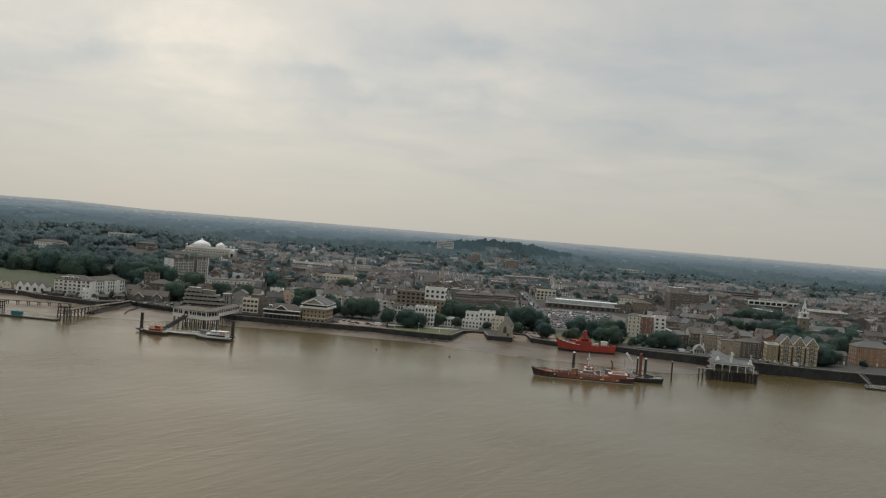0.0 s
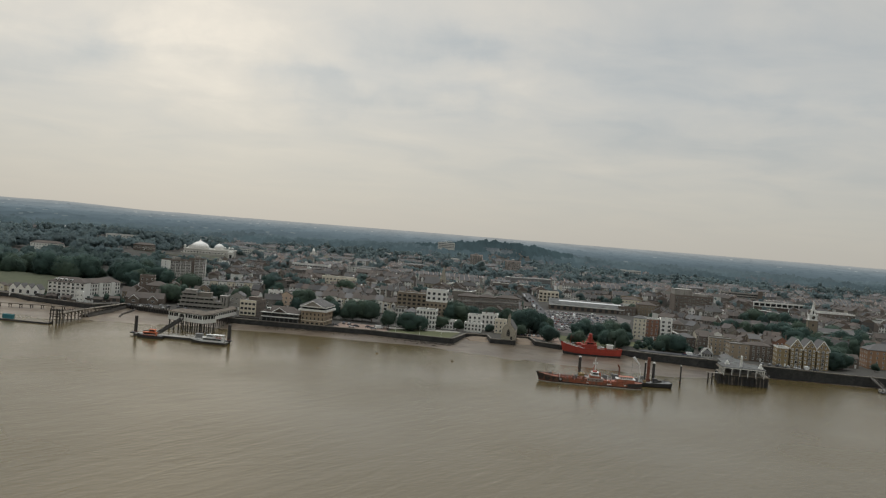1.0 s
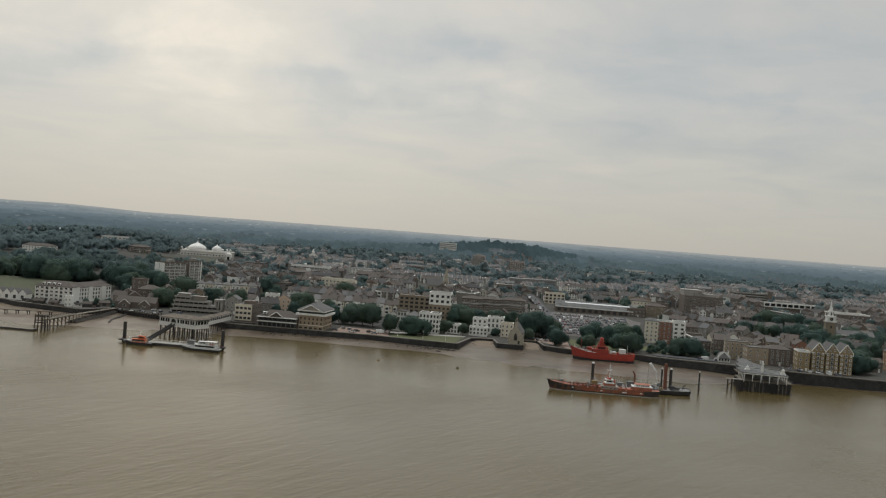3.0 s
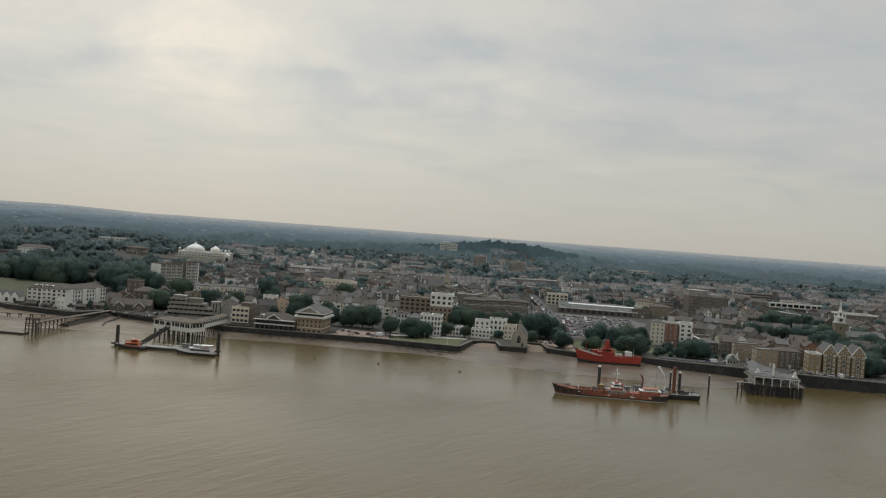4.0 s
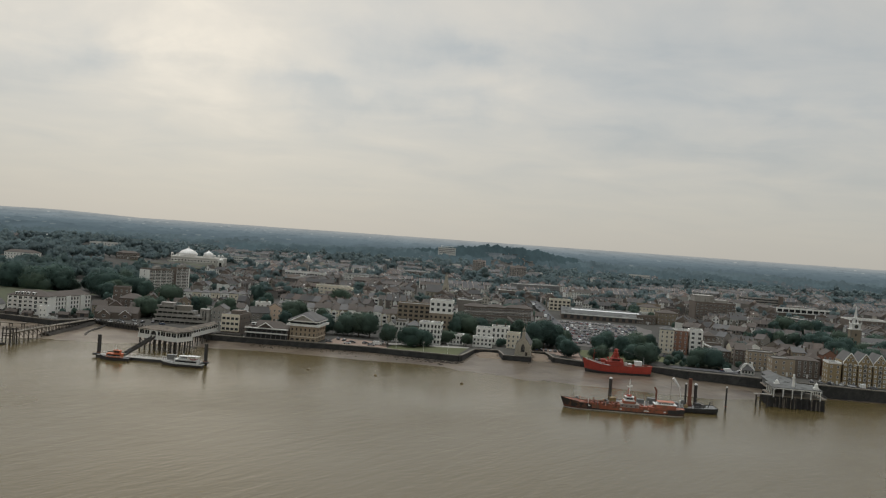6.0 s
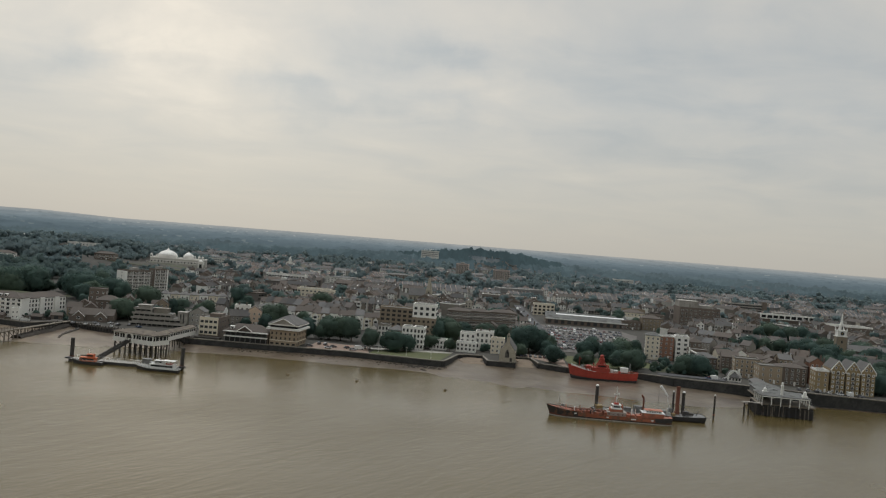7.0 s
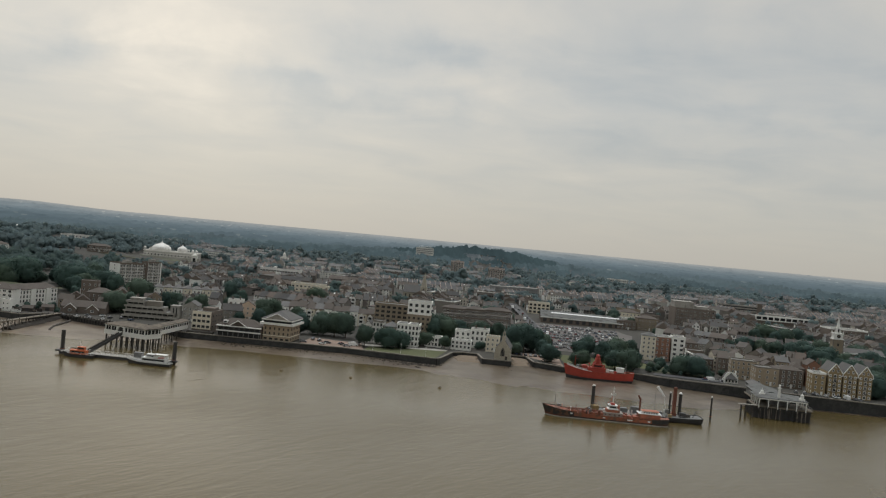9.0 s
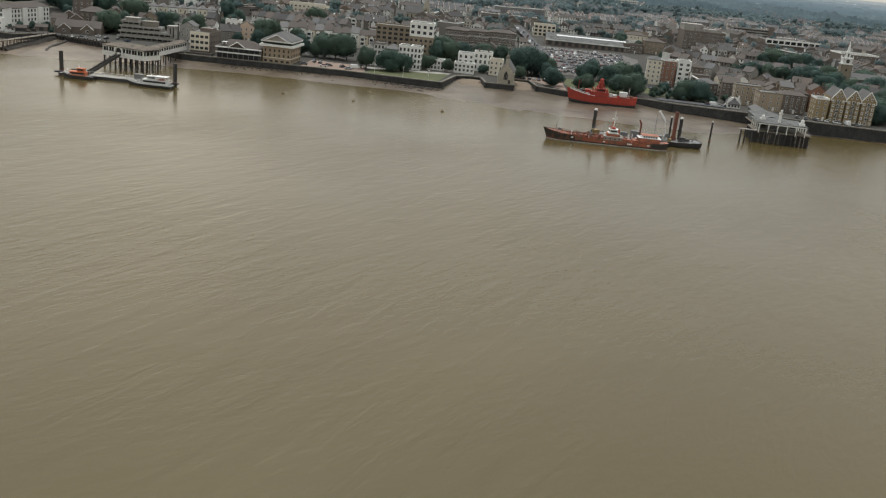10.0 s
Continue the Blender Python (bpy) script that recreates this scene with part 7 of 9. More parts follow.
building("tall white three-storey house with sash windows", 35.6, 655, -6, 11.2, 11, 3, 3.4, 4, M_WHITE, "flat", base=5.3, side=2, ww=1.45, wh=2.2, bands=(10.3,), chimneys=2, group="white houses by the slipway")
building("cream two-storey house beside the chapel", 42.8, 640, -6, 8.2, 9, 3, 2.8, 3, M_CREAM, "flat", base=5.0, side=2, group="white houses by the slipway")


def chapel():
    e = thing("chapel", "weathered stone chapel with a steep slate roof and bellcote", "chapel", 46.0, 607.5, 4.6, -9)
    w, d, h, rh = 8.2, 21, 6.8, 5.4
    part("wall", Geo().box(-w / 2, 0, -2, w / 2, d, h).wedge(-w / 2, 0, w / 2, d, h, rh, "y"), M_STONE, e)
    part("roof", Geo().gable(-w / 2, 0.5, w / 2, d, h, rh, "y", 0.35), M_SLATE, e)
    part("bellcote", Geo().box(-0.95, -0.2, h + rh - 1.4, 0.95, 1.0, h + rh + 1.8).box(-0.75, -0.1, h + rh + 1.8, -0.35, 0.9, h + rh + 3.2).box(0.35, -0.1, h + rh + 1.8, 0.75, 0.9, h + rh + 3.2).wedge(-0.95, -0.2, 0.95, 1.0, h + rh + 3.2, 1.6, "y"), M_STONE, e, "stone bellcote")
    part("cross", Geo().box(-0.08, 0.3, h + rh + 4.7, 0.08, 0.46, h + rh + 5.8).box(-0.32, 0.32, h + rh + 5.2, 0.32, 0.44, h + rh + 5.36), M_STONE, e)
    for x in (-w / 2, w / 2):
        part("buttress", Geo().box(x - 0.5, -0.7, -1, x + 0.5, 0, 4.6).box(x - 0.35, -0.4, 4.6, x + 0.35, 0, 6.2), M_STONE, e)
    g = Geo()
    pts = [(-1.1, 2.4), (1.1, 2.4), (1.1, 5.2), (0.6, 6.5), (0, 7.2), (-0.6, 6.5), (-1.1, 5.2)]
    g.add([(x, -0.05, z) for x, z in pts], [tuple(range(7))])
    part("lancet_window", g, M_GLASS, e, "dark pointed window")
    f = Geo()
    for a, b in zip(pts, pts[1:] + pts[:1]):
        f.tube((a[0], -0.08, a[1]), (b[0], -0.08, b[1]), 0.14, n=4)
    for x in (-0.4, 0.4):
        f.tube((x, -0.08, 2.4), (x, -0.08, 6.4), 0.08, n=4)
    part("window_tracery", f, M_COPING, e)
    part("door", Geo().box(1.6, -0.1, 0, 2.8, 0, 2.4), M_TIMBER, e)
    for i in range(4):
        part("side_window", window_mesh(0.9, 2.4, M_COPING, 0), None, e, at=pose(w / 2, 3 + i * 4.6, 2.0, 0, 0, 90))


chapel()


# ---------------------------------------------------------------- the eastern waterfront
def gambrel_cottage():
    e = thing("pier_cottage", "white cottage with a curved gable above a grey roof", "cottage", 171.6, 587.0, 5.6, -6)
    e.scale = (0.86, 0.86, 0.86)
    part("wall", Geo().box(-4.1, 0, -2, 4.1, 8, 3.0), M_WHITE, e)
    prof = [(-4.5, 2.8), (-4.1, 4.0), (-3.0, 5.6), (-2.0, 6.5), (0, 7.0), (2.0, 6.5), (3.0, 5.6), (4.1, 4.0), (4.5, 2.8)]
    n = len(prof)
    g = Geo().add([(x, y, z) for y in (1.6, 2.0) for x, z in prof], [tuple(range(n))[::-1], tuple(range(n, 2 * n))] + [(i, i + 1, n + i + 1, n + i) for i in range(n - 1)])
    part("gable_end", g, M_WHITE, e, "white curved gable")
    r = Geo()
    for (xa, za), (xb, zb) in zip(prof, prof[1:]):
        r.tube((xa, 1.7, za + 0.05), (xb, 1.7, zb + 0.05), 0.3, n=5)
    part("gable_coping", r, M_TRIM, e)
    part("mansard_roof", Geo().add([(x * 0.95, y, z - 0.25) for y in (2.0, 8.4) for x, z in prof], [tuple(range(n))[::-1], tuple(range(n, 2 * n))] + [(i, i + 1, n + i + 1, n + i) for i in range(n - 1)]), M_SLATE, e, "dark curved slate roof")
    part("skirt_roof", Geo().hip(-3.4, -1.4, 3.4, 4.6, 2.8, 3.2, over=0.3, ridge=3.2), M_PILE, e, "dark hipped porch roof")
    part("chimney", Geo().box(3.2, 5.0, 4.5, 4.0, 5.9, 8.0), M_WHITE, e)
    windows(e, "front", 8.2, 8, 1, 4, 0.9, 3, 1.0, 1.5, M_BLACK)
    part("gable_window", window_mesh(0.9, 0.8, M_BLACK, 1), None, e, at=pose(0, 1.55, 5.75))


gambrel_cottage()


def gabled_flats():
    e = thing("gabled_apartments", "yellow brick riverside apartments with three white-edged gables", "flats", 229.3, 570.5, 5.6, -9)
    W, D, H, bay = 23.4, 15, 13.1, 7.8
    part("wall", Geo().box(-W / 2, 0, -2.5, W / 2, D, H), M_YELLOW, e)
    for k in range(3):
        xm = -W / 2 + (k + 0.5) * bay
        x0, x1 = xm - 3.45, xm + 3.45
        # each bay stands forward between dark recesses
        part("bay_wall", Geo().box(x0, -1.3, -2.5, x1, 0, H), M_YELLOW, e)
        part("gable_wall", Geo().wedge(x0, -1.3, x1, D, H, 4.3, "y"), M_YELLOW, e)
        part("roof", Geo().gable(x0 - 0.15, -1.4, x1 + 0.15, D + 0.3, H, 4.6, "y", 0.05, 0.3), M_SLATE, e)
        verge = Geo().tube((x0 - 0.35, -1.6, H - 0.3), (xm, -1.6, H + 4.8), 0.26, n=4).tube((x1 + 0.35, -1.6, H - 0.3), (xm, -1.6, H + 4.8), 0.26, n=4)
        part("bargeboard", verge, M_TRIM, e)
        part("gable_shoulder", Geo().box(x0 - 0.5, -1.75, H - 1.5, x0 - 0.2, -1.2, H - 0.1).box(x0 - 0.5, -1.75, H - 1.7, x0 + 1.0, -1.2, H - 1.4).box(x1 + 0.2, -1.75, H - 1.5, x1 + 0.5, -1.2, H - 0.1).box(x1 - 1.0, -1.75, H - 1.7, x1 + 0.5, -1.2, H - 1.4), M_TRIM, e, "white shoulder of the gable")
        for dx in (-1.2, 1.2):
            part("gable_window", window_mesh(1.1, 1.4, M_TRIM, 1, True, 0.16), None, e, at=pose(xm + dx, -1.32, H + 0.2))
        part("gable_light", window_mesh(0.9, 0.9, M_TRIM, 0, True, 0.16), None, e, at=pose(xm, -1.32, H + 2.3))
        for f in range(5):
            z = 0.3 + f * 2.5
            for dx in (-2.4, 2.4):
                part("window", window_mesh(1.15, 1.4, M_TRIM, 1, True, 0.26), None, e, at=pose(xm + dx, -1.32, z + 0.3))
            part("french_window", window_mesh(1.5, 1.9, M_TRIM, 1, False, 0.24), None, e, at=pose(xm, -1.32, z))
            if f:
                part("balcony", Geo().box(xm - 1.2, -2.2, z - 0.2, xm + 1.2, -1.3, z - 0.08), M_COPING, e)
                bal = Geo()
                rail(bal, [(xm - 1.15, -1.35, z - 0.08), (xm - 1.15, -2.15, z - 0.08), (xm + 1.15, -2.15, z - 0.08), (xm + 1.15, -1.35, z - 0.08)], 1.0, 0.35, 0.035)
                part("balcony_rail", bal, M_BLACK, e, "black iron balcony rail")
            if k:
                part("recess_window", Geo().box(-W / 2 + k * bay - 0.35, -0.06, z + 0.1, -W / 2 + k * bay + 0.35, -0.01, z + 1.7), M_GLASS, e)
        part("downpipe", Geo().cyl(x0 - 0.3, -0.15, -1, H, 0.12, 0.12, 6), M_BLACK, e)
    windows(e, "left", W, D, 5, 4, 0.6, 2.5, 1.2, 1.5, M_TRIM)


gabled_flats()
building("lower yellow brick wing with a white parapet band", 213.2, 571, -9, 6.8, 12, 4, 2.75, 2, M_YELLOW, "flat", base=5.4, side=3, cap=M_TRIM, parapet=0.9, name="apartment_wing", category="flats")
building("brown brick warehouse flats with small balconies", 205.2, 591, -8, 15.5, 13, 4, 2.35, 5, M_BROWN, "hip", M_TILE, 1.9, base=5.4, ww=1.3, name="warehouse", category="warehouse")
for k, (x, y, yaw, w, d, fl, wall, rf, rm, ax) in enumerate(((202, 611, -8, 7, 11, 3, M_BROWN, "gable", M_TILE, "y"), (209.5, 612, -8, 7.5, 12, 4, M_TAN, "gable", M_SLATE, "x"), (217.5, 609, -8, 8, 12, 3, M_BROWN, "hip", M_TILE, "x"), (226, 607, -8, 8, 12, 4, M_RED, "gable", M_TILE, "y"),
        (199, 630, -12, 8, 11, 3, M_CREAM, "gable", M_TILE, "x"), (208, 629, -10, 9, 10, 3, M_BROWN, "gable", M_TILE, "y"), (218, 628, -8, 8, 12, 3, M_TAN, "hip", M_SLATE, "x"), (227, 629, -6, 9, 11, 3, M_BROWN, "gable", M_TILE, "x"), (236, 624, -6, 8, 12, 3, M_TAN, "gable", M_TILE, "y"),
        (196, 648, -10, 8, 11, 3, M_WHITE, "gable", M_TILE, "y"), (206, 649, -10, 10, 10, 3, M_BROWN, "flat", M_TILE, "x"), (218, 648, -6, 9, 11, 3, M_BROWN, "gable", M_TILE, "x"), (229, 650, -6, 8, 10, 3, M_CREAM, "gable", M_SLATE, "y"))):
    building("old brick town house with a tiled roof off the high street", x, y, yaw, w, d, fl, 2.8, 2 + k % 2, wall, rf, rm, 2.4 + 0.2 * (k % 4), chimneys=1, axis=ax, base=5.6 + 0.012 * (y - 590), group="old houses off the high street")
building("buff brick corner block with a pale cornice", 193.4, 592, -7, 12.5, 13, 3, 3.0, 3, M_TANBRIGHT, "flat", base=5.6, side=3, cap=M_COPING, name="corner_block", category="flats")
building("buff brick shop terrace with white band", 187, 612, -12, 14, 12, 4, 2.5, 5, M_TANBRIGHT, "flat", base=5.4, side=3, cap=M_COPING, name="shop_terrace", category="shop")
building("brown gabled shop house in the high street", 182, 627, -14, 10, 13, 3, 3.0, 4, M_BROWN, "gable", M_TILE, 2.6, base=5.6, name="shop_house", category="shop")
building("dark brick public house by the quay", 171.5, 640, -4, 14, 11, 2, 3.0, 5, M_BROWN, "hip", M_SLATE, 2.6, base=5.7, name="public_house", category="pub")
building("white brick hall beside the public house", 185.0, 645, -4, 9.5, 12, 3, 2.8, 4, M_CREAM, "gable", M_TILE, 2.6, base=5.7, name="brick_hall", category="hall")
building("white rendered flats with large windows", 164.5, 668, -9, 8.4, 13, 5, 2.9, 2, M_WHITE, "flat", base=6.2, side=3, ww=2.0, wh=1.7, name="apartment_block", category="flats")
building("red brick flats with white bands", 154.5, 669, -9, 9.5, 13, 5, 2.8, 3, M_RED, "flat", base=6.2, side=3, cap=M_TRIM, name="apartment_block", category="flats")
building("white and red brick flats with a curved roof", 145.6, 669, -12, 9.0, 13, 5, 2.8, 3, M_CREAM, "hip", M_LEAD, 1.8, base=6.2, side=3, name="apartment_block", category="flats")
building("brown brick flats beside the white block", 173.5, 671, -9, 9.0, 13, 4, 2.9, 3, M_BROWN, "hip", M_TILE, 2.6, base=6.2, side=3, name="apartment_block", category="flats")
zz = building("brown brick hall with a white zigzag outside stair", 169, 648, -9, 11, 11, 3, 3.1, 3, M_BROWN, "flat", base=5.8, side=2, name="community_hall", category="hall")
for k, (xa, za, xb, zb) in enumerate(((-5.2, 9.6, 0.5, 7.4), (0.5, 7.4, -4.4, 5.4), (-4.4, 5.4, 1.5, 3.2))):
    part("stair_flight", Geo().tube((xa, -1.2, za), (xb, -1.2, zb), 0.55, n=4), M_WHITE, zz, "white stair flight")
part("stair_wall", Geo().box(-5.9, -1.6, -1, -5.2, 0, 11.2), M_WHITE, zz)
building("orange brick riverside flats under a dark hipped roof", 293, 602, -6, 24, 15, 4, 2.9, 6, M_ORANGEBRICK, "hip", M_SLATE, 4.0, base=5.0, side=4, name="apartment_block", category="flats")
building("small brick lodge beside the river path", 269, 598, -6, 8, 9, 2, 2.8, 2, M_BROWN, "gable", M_TILE, 2.4, base=5.0, name="lodge")
for x, y, h in ((248.5, 578, 11), (252, 584, 12), (248, 588, 12), (257, 585, 9), (278, 586, 5.5), (252, 600, 11), (264, 612, 11), (262, 640, 12), (272, 650, 13), (283, 646, 12), (293, 656, 13), (258, 660, 11), (302, 642, 11), (270, 668, 12), (286, 672, 11), (310, 660, 12)):
    tree(x, y, h, "trees along the eastern quay")
for x, y, h in ((274, 708, 13), (282, 716, 14), (268, 718, 12), (312, 722, 14), (322, 728, 13), (330, 720, 14), (288, 740, 15), (302, 745, 15), (318, 745, 13), (255, 690, 9), (335, 738, 14), (276, 740, 13)):
    tree(x, y, h, "churchyard trees")
for x, y, h in ((275, 830, 13), (284, 836, 15), (295, 842, 14), (306, 848, 13), (319, 846, 14), (321, 832, 12), (290, 826, 12), (303, 834, 14)):
    tree(x, y, h, "trees on the square")
for i in range(10):
    park(200 + i * 3.4 + (i % 3), 568.5 - i * 0.9, 78 + (i * 29) % 14, van=i == 7, group="cars on the eastern quay")
for i in range(4):
    park(158 + i * 3.2, 589 + i * 0.5, 15 * i, van=i == 1, group="cars by the cottage")
st = thing("boat_stage", "small floating landing stage with white rails", "pontoon", 259.5, 527, 0, -8)
part("hull", Geo().box(-6, -2.4, -0.6, 6, 2.4, 0.9), M_BLACK, st)
rr_ = Geo()
rail(rr_, [(-6, -2.3, 0.9), (6, -2.3, 0.9), (6, 2.3, 0.9), (-6, 2.3, 0.9), (-6, -2.3, 0.9)], 1.1, 1.5, 0.07)
part("railing", rr_, M_TRIM, st)
br_ = thing("access_brow", "short sloping dark brow from the wall to the stage", "gangway", 258.4, 529.5, 1.0, -1)
part("brow", Geo().add([(-0.9, 0, 0), (0.9, 0, 0), (0.9, 21, 5.2), (-0.9, 21, 5.2), (-0.9, 0, -0.6), (0.9, 0, -0.6), (0.9, 21, 4.6), (-0.9, 21, 4.6)], [(0, 1, 2, 3), (7, 6, 5, 4), (0, 4, 5, 1), (1, 5, 6, 2), (2, 6, 7, 3), (3, 7, 4, 0)]), M_TIMBER, br_)
for sx_ in (-0.9, 0.9):
    rb_ = Geo()
    rail(rb_, [(sx_, 0, 0), (sx_, 21, 5.2)], 1.1, 2.0, 0.06)
    part("handrail", rb_, M_COPING, br_)


# ---------------------------------------------------------------- landmarks inland
def church():
    e = thing("parish_church", "brick parish church tower with a white stone belfry and spire", "church", 287.6, 709, 8.0, -8)
    part("tower", Geo().box(-3.4, 0.4, -2, 3.4, 7.4, 18.5), M_TAN, e, "brown brick tower")
    for x in (-3.4, 3.4):
        part("quoin", Geo().box(x - 0.3, 0.25, -1, x + 0.35, 0.4, 18.5), M_COPING, e)
    part("cornice", Geo().box(-3.8, 0.0, 18.5, 3.8, 7.8, 19.1), M_TRIM, e)
    part("belfry", Geo().box(-2.9, 0.7, 19.1, 2.9, 7.1, 22.4).box(-3.3, 0.3, 22.4, 3.3, 7.5, 22.9), M_TRIM, e, "white stone clock stage")
    part("clock_face", Geo().tube((0, 0.66, 20.8), (0, 0.5, 20.8), 1.25, n=20), M_BLACK, e, "dark clock face")
    part("clock_ring", Geo().tube((0, 0.5, 20.8), (0, 0.44, 20.8), 0.3, n=12), M_BUOY, e)
    for x in (-2.9, 2.9):
        for y in (0.7, 7.1):
            part("pinnacle", Geo().cyl(x, y, 22.9, 24.0, 0.42, 0.3, 6).cyl(x, y, 24.0, 25.2, 0.3, 0.04, 6), M_TRIM, e)
    part("octagon", Geo().cyl(0, 3.9, 22.9, 26.4, 1.9, 1.7, 8).cyl(0, 3.9, 26.4, 26.9, 2.1, 2.0, 8), M_TRIM, e)
    for k in range(4):
        part("belfry_opening", Geo().box(-0.45, -0.06, 0, 0.45, 0, 2.2), M_GLASS, e, at=Matrix.Translation((0, 3.9, 23.6)) @ pose(0, 0, 0, 0, 0, 90 * k) @ Matrix.Translation((0, -1.86, 0)))
    part("spire", Geo().cyl(0, 3.9, 26.9, 28.6, 1.35, 1.0, 8).cyl(0, 3.9, 28.6, 34.8, 1.0, 0.06, 8), M_TRIM, e, "slender white stone spire")
    part("nave", Geo().box(3.9, 1, -2, 32, 15, 9.5), M_BROWN, e)
    part("nave_roof", Geo().gable(3.9, 1, 32, 15, 9.5, 3.4, "x", 0.1), M_SLATE, e)
    part("nave_parapet", Geo().box(3.9, 0.6, 9.4, 32.4, 0.9, 10.2).box(31.9, 0.9, 9.4, 32.4, 15.2, 10.2), M_TRIM, e, "white nave parapet")
    for i in range(6):
        part("nave_window", window_mesh(1.3, 3.6, M_COPING, 1), None, e, at=pose(6.6 + i * 4.3, 1, 3.5))
    for f_ in range(3):
        part("tower_window", window_mesh(1.2, 2.0, M_COPING, 0), None, e, at=pose(0, 0.4, 4 + f_ * 5))


church()
for x, y, h in ((266, 700, 12), (272, 712, 13), (296, 690, 11), (304, 700, 12), (312, 706, 11), (275, 692, 14), (290, 684, 12), (320, 696, 13), (262, 720, 14), (300, 690, 15), (308, 694, 14), (268, 690, 13), (282, 690, 12), (313, 690, 14)):
    tree(x, y, h, "churchyard trees")
for x, y, h in ((232, 742, 12), (240, 748, 12), (248, 744, 11), (226, 750, 10), (262, 756, 10), (270, 752, 9)):
    tree(x, y, h, "trees behind the high street")


def tower_block(x, y, yaw, w, d, floors, wall, label, fh=2.75, end=None, bays=7, base=None, band_mat=None):
    e = thing("tower_block", label, "tower block", x, y, ground(x, y) if base is None else base, yaw, "blocks of flats above the town")
    h = floors * fh + 0.6
    block(e, w, d, h, wall, "flat", parapet=0.8)
    part("lift_house", Geo().box(-2.5, d * 0.3, h, 2.5, d * 0.7, h + 2.6), M_CONCRETE, e)
    windows(e, "front", w, d, floors, bays, 0.9, fh, w / bays * 0.74, 1.6, M_TRIM, bars=2)
    for i in range(0, bays + 1, 2):
        x_ = -w / 2 + w * i / bays
        part("pilaster", Geo().box(x_ - 0.14, -0.12, -1, x_ + 0.14, 0, h), M_TRIM if end else M_COPING, e)
    for f in range(1, floors):
        part("floor_band", Geo().box(-w / 2, -0.07, f * fh - 0.15, w / 2, 0, f * fh + 0.6), band_mat or M_COPING, e)
    if end:
        part("end_wall", Geo().box(-w / 2 - 0.12, 0, -1, -w / 2 - 0.01, d, h), end, e, "pale rendered end wall")
        for f in range(floors):
            part("end_window", window_mesh(1.0, 1.3, M_TRIM, 0), None, e, at=pose(-w / 2 - 0.12, d / 2, 1.0 + f * fh, 0, 0, -90))
    else:
        windows(e, "left", w, d, floors, 2, 0.9, fh, 1.3, 1.3, M_TRIM)
    return e


tower_block(-229.8, 806, 55, 22, 12.5, 8, M_BROWN, "brown slab block of flats with cream bands and white end", fh=2.6, end=M_WHITE, bays=8, base=7.4, band_mat=M_PALESTONE)
tw2 = tower_block(-220.0, 834, 55, 13, 8, 8, M_BROWN, "shorter brown slab block beside the long one", fh=2.6, end=M_BROWN, bays=5, base=8.3, band_mat=M_PALESTONE)
part("edge_wall", Geo().box(5.6, -0.2, -1, 6.7, 0.4, 21.6), M_WHITE, tw2, "white edge wall")
tower_block(103.6, 1354, -6, 23, 16, 8, M_PINKBRICK, "pinkish brick tower block on the slope", bays=7)
tower_block(50.2, 1400, -6, 18, 16, 9, M_PINKBRICK, "red brick tower block with dark flank", bays=5)


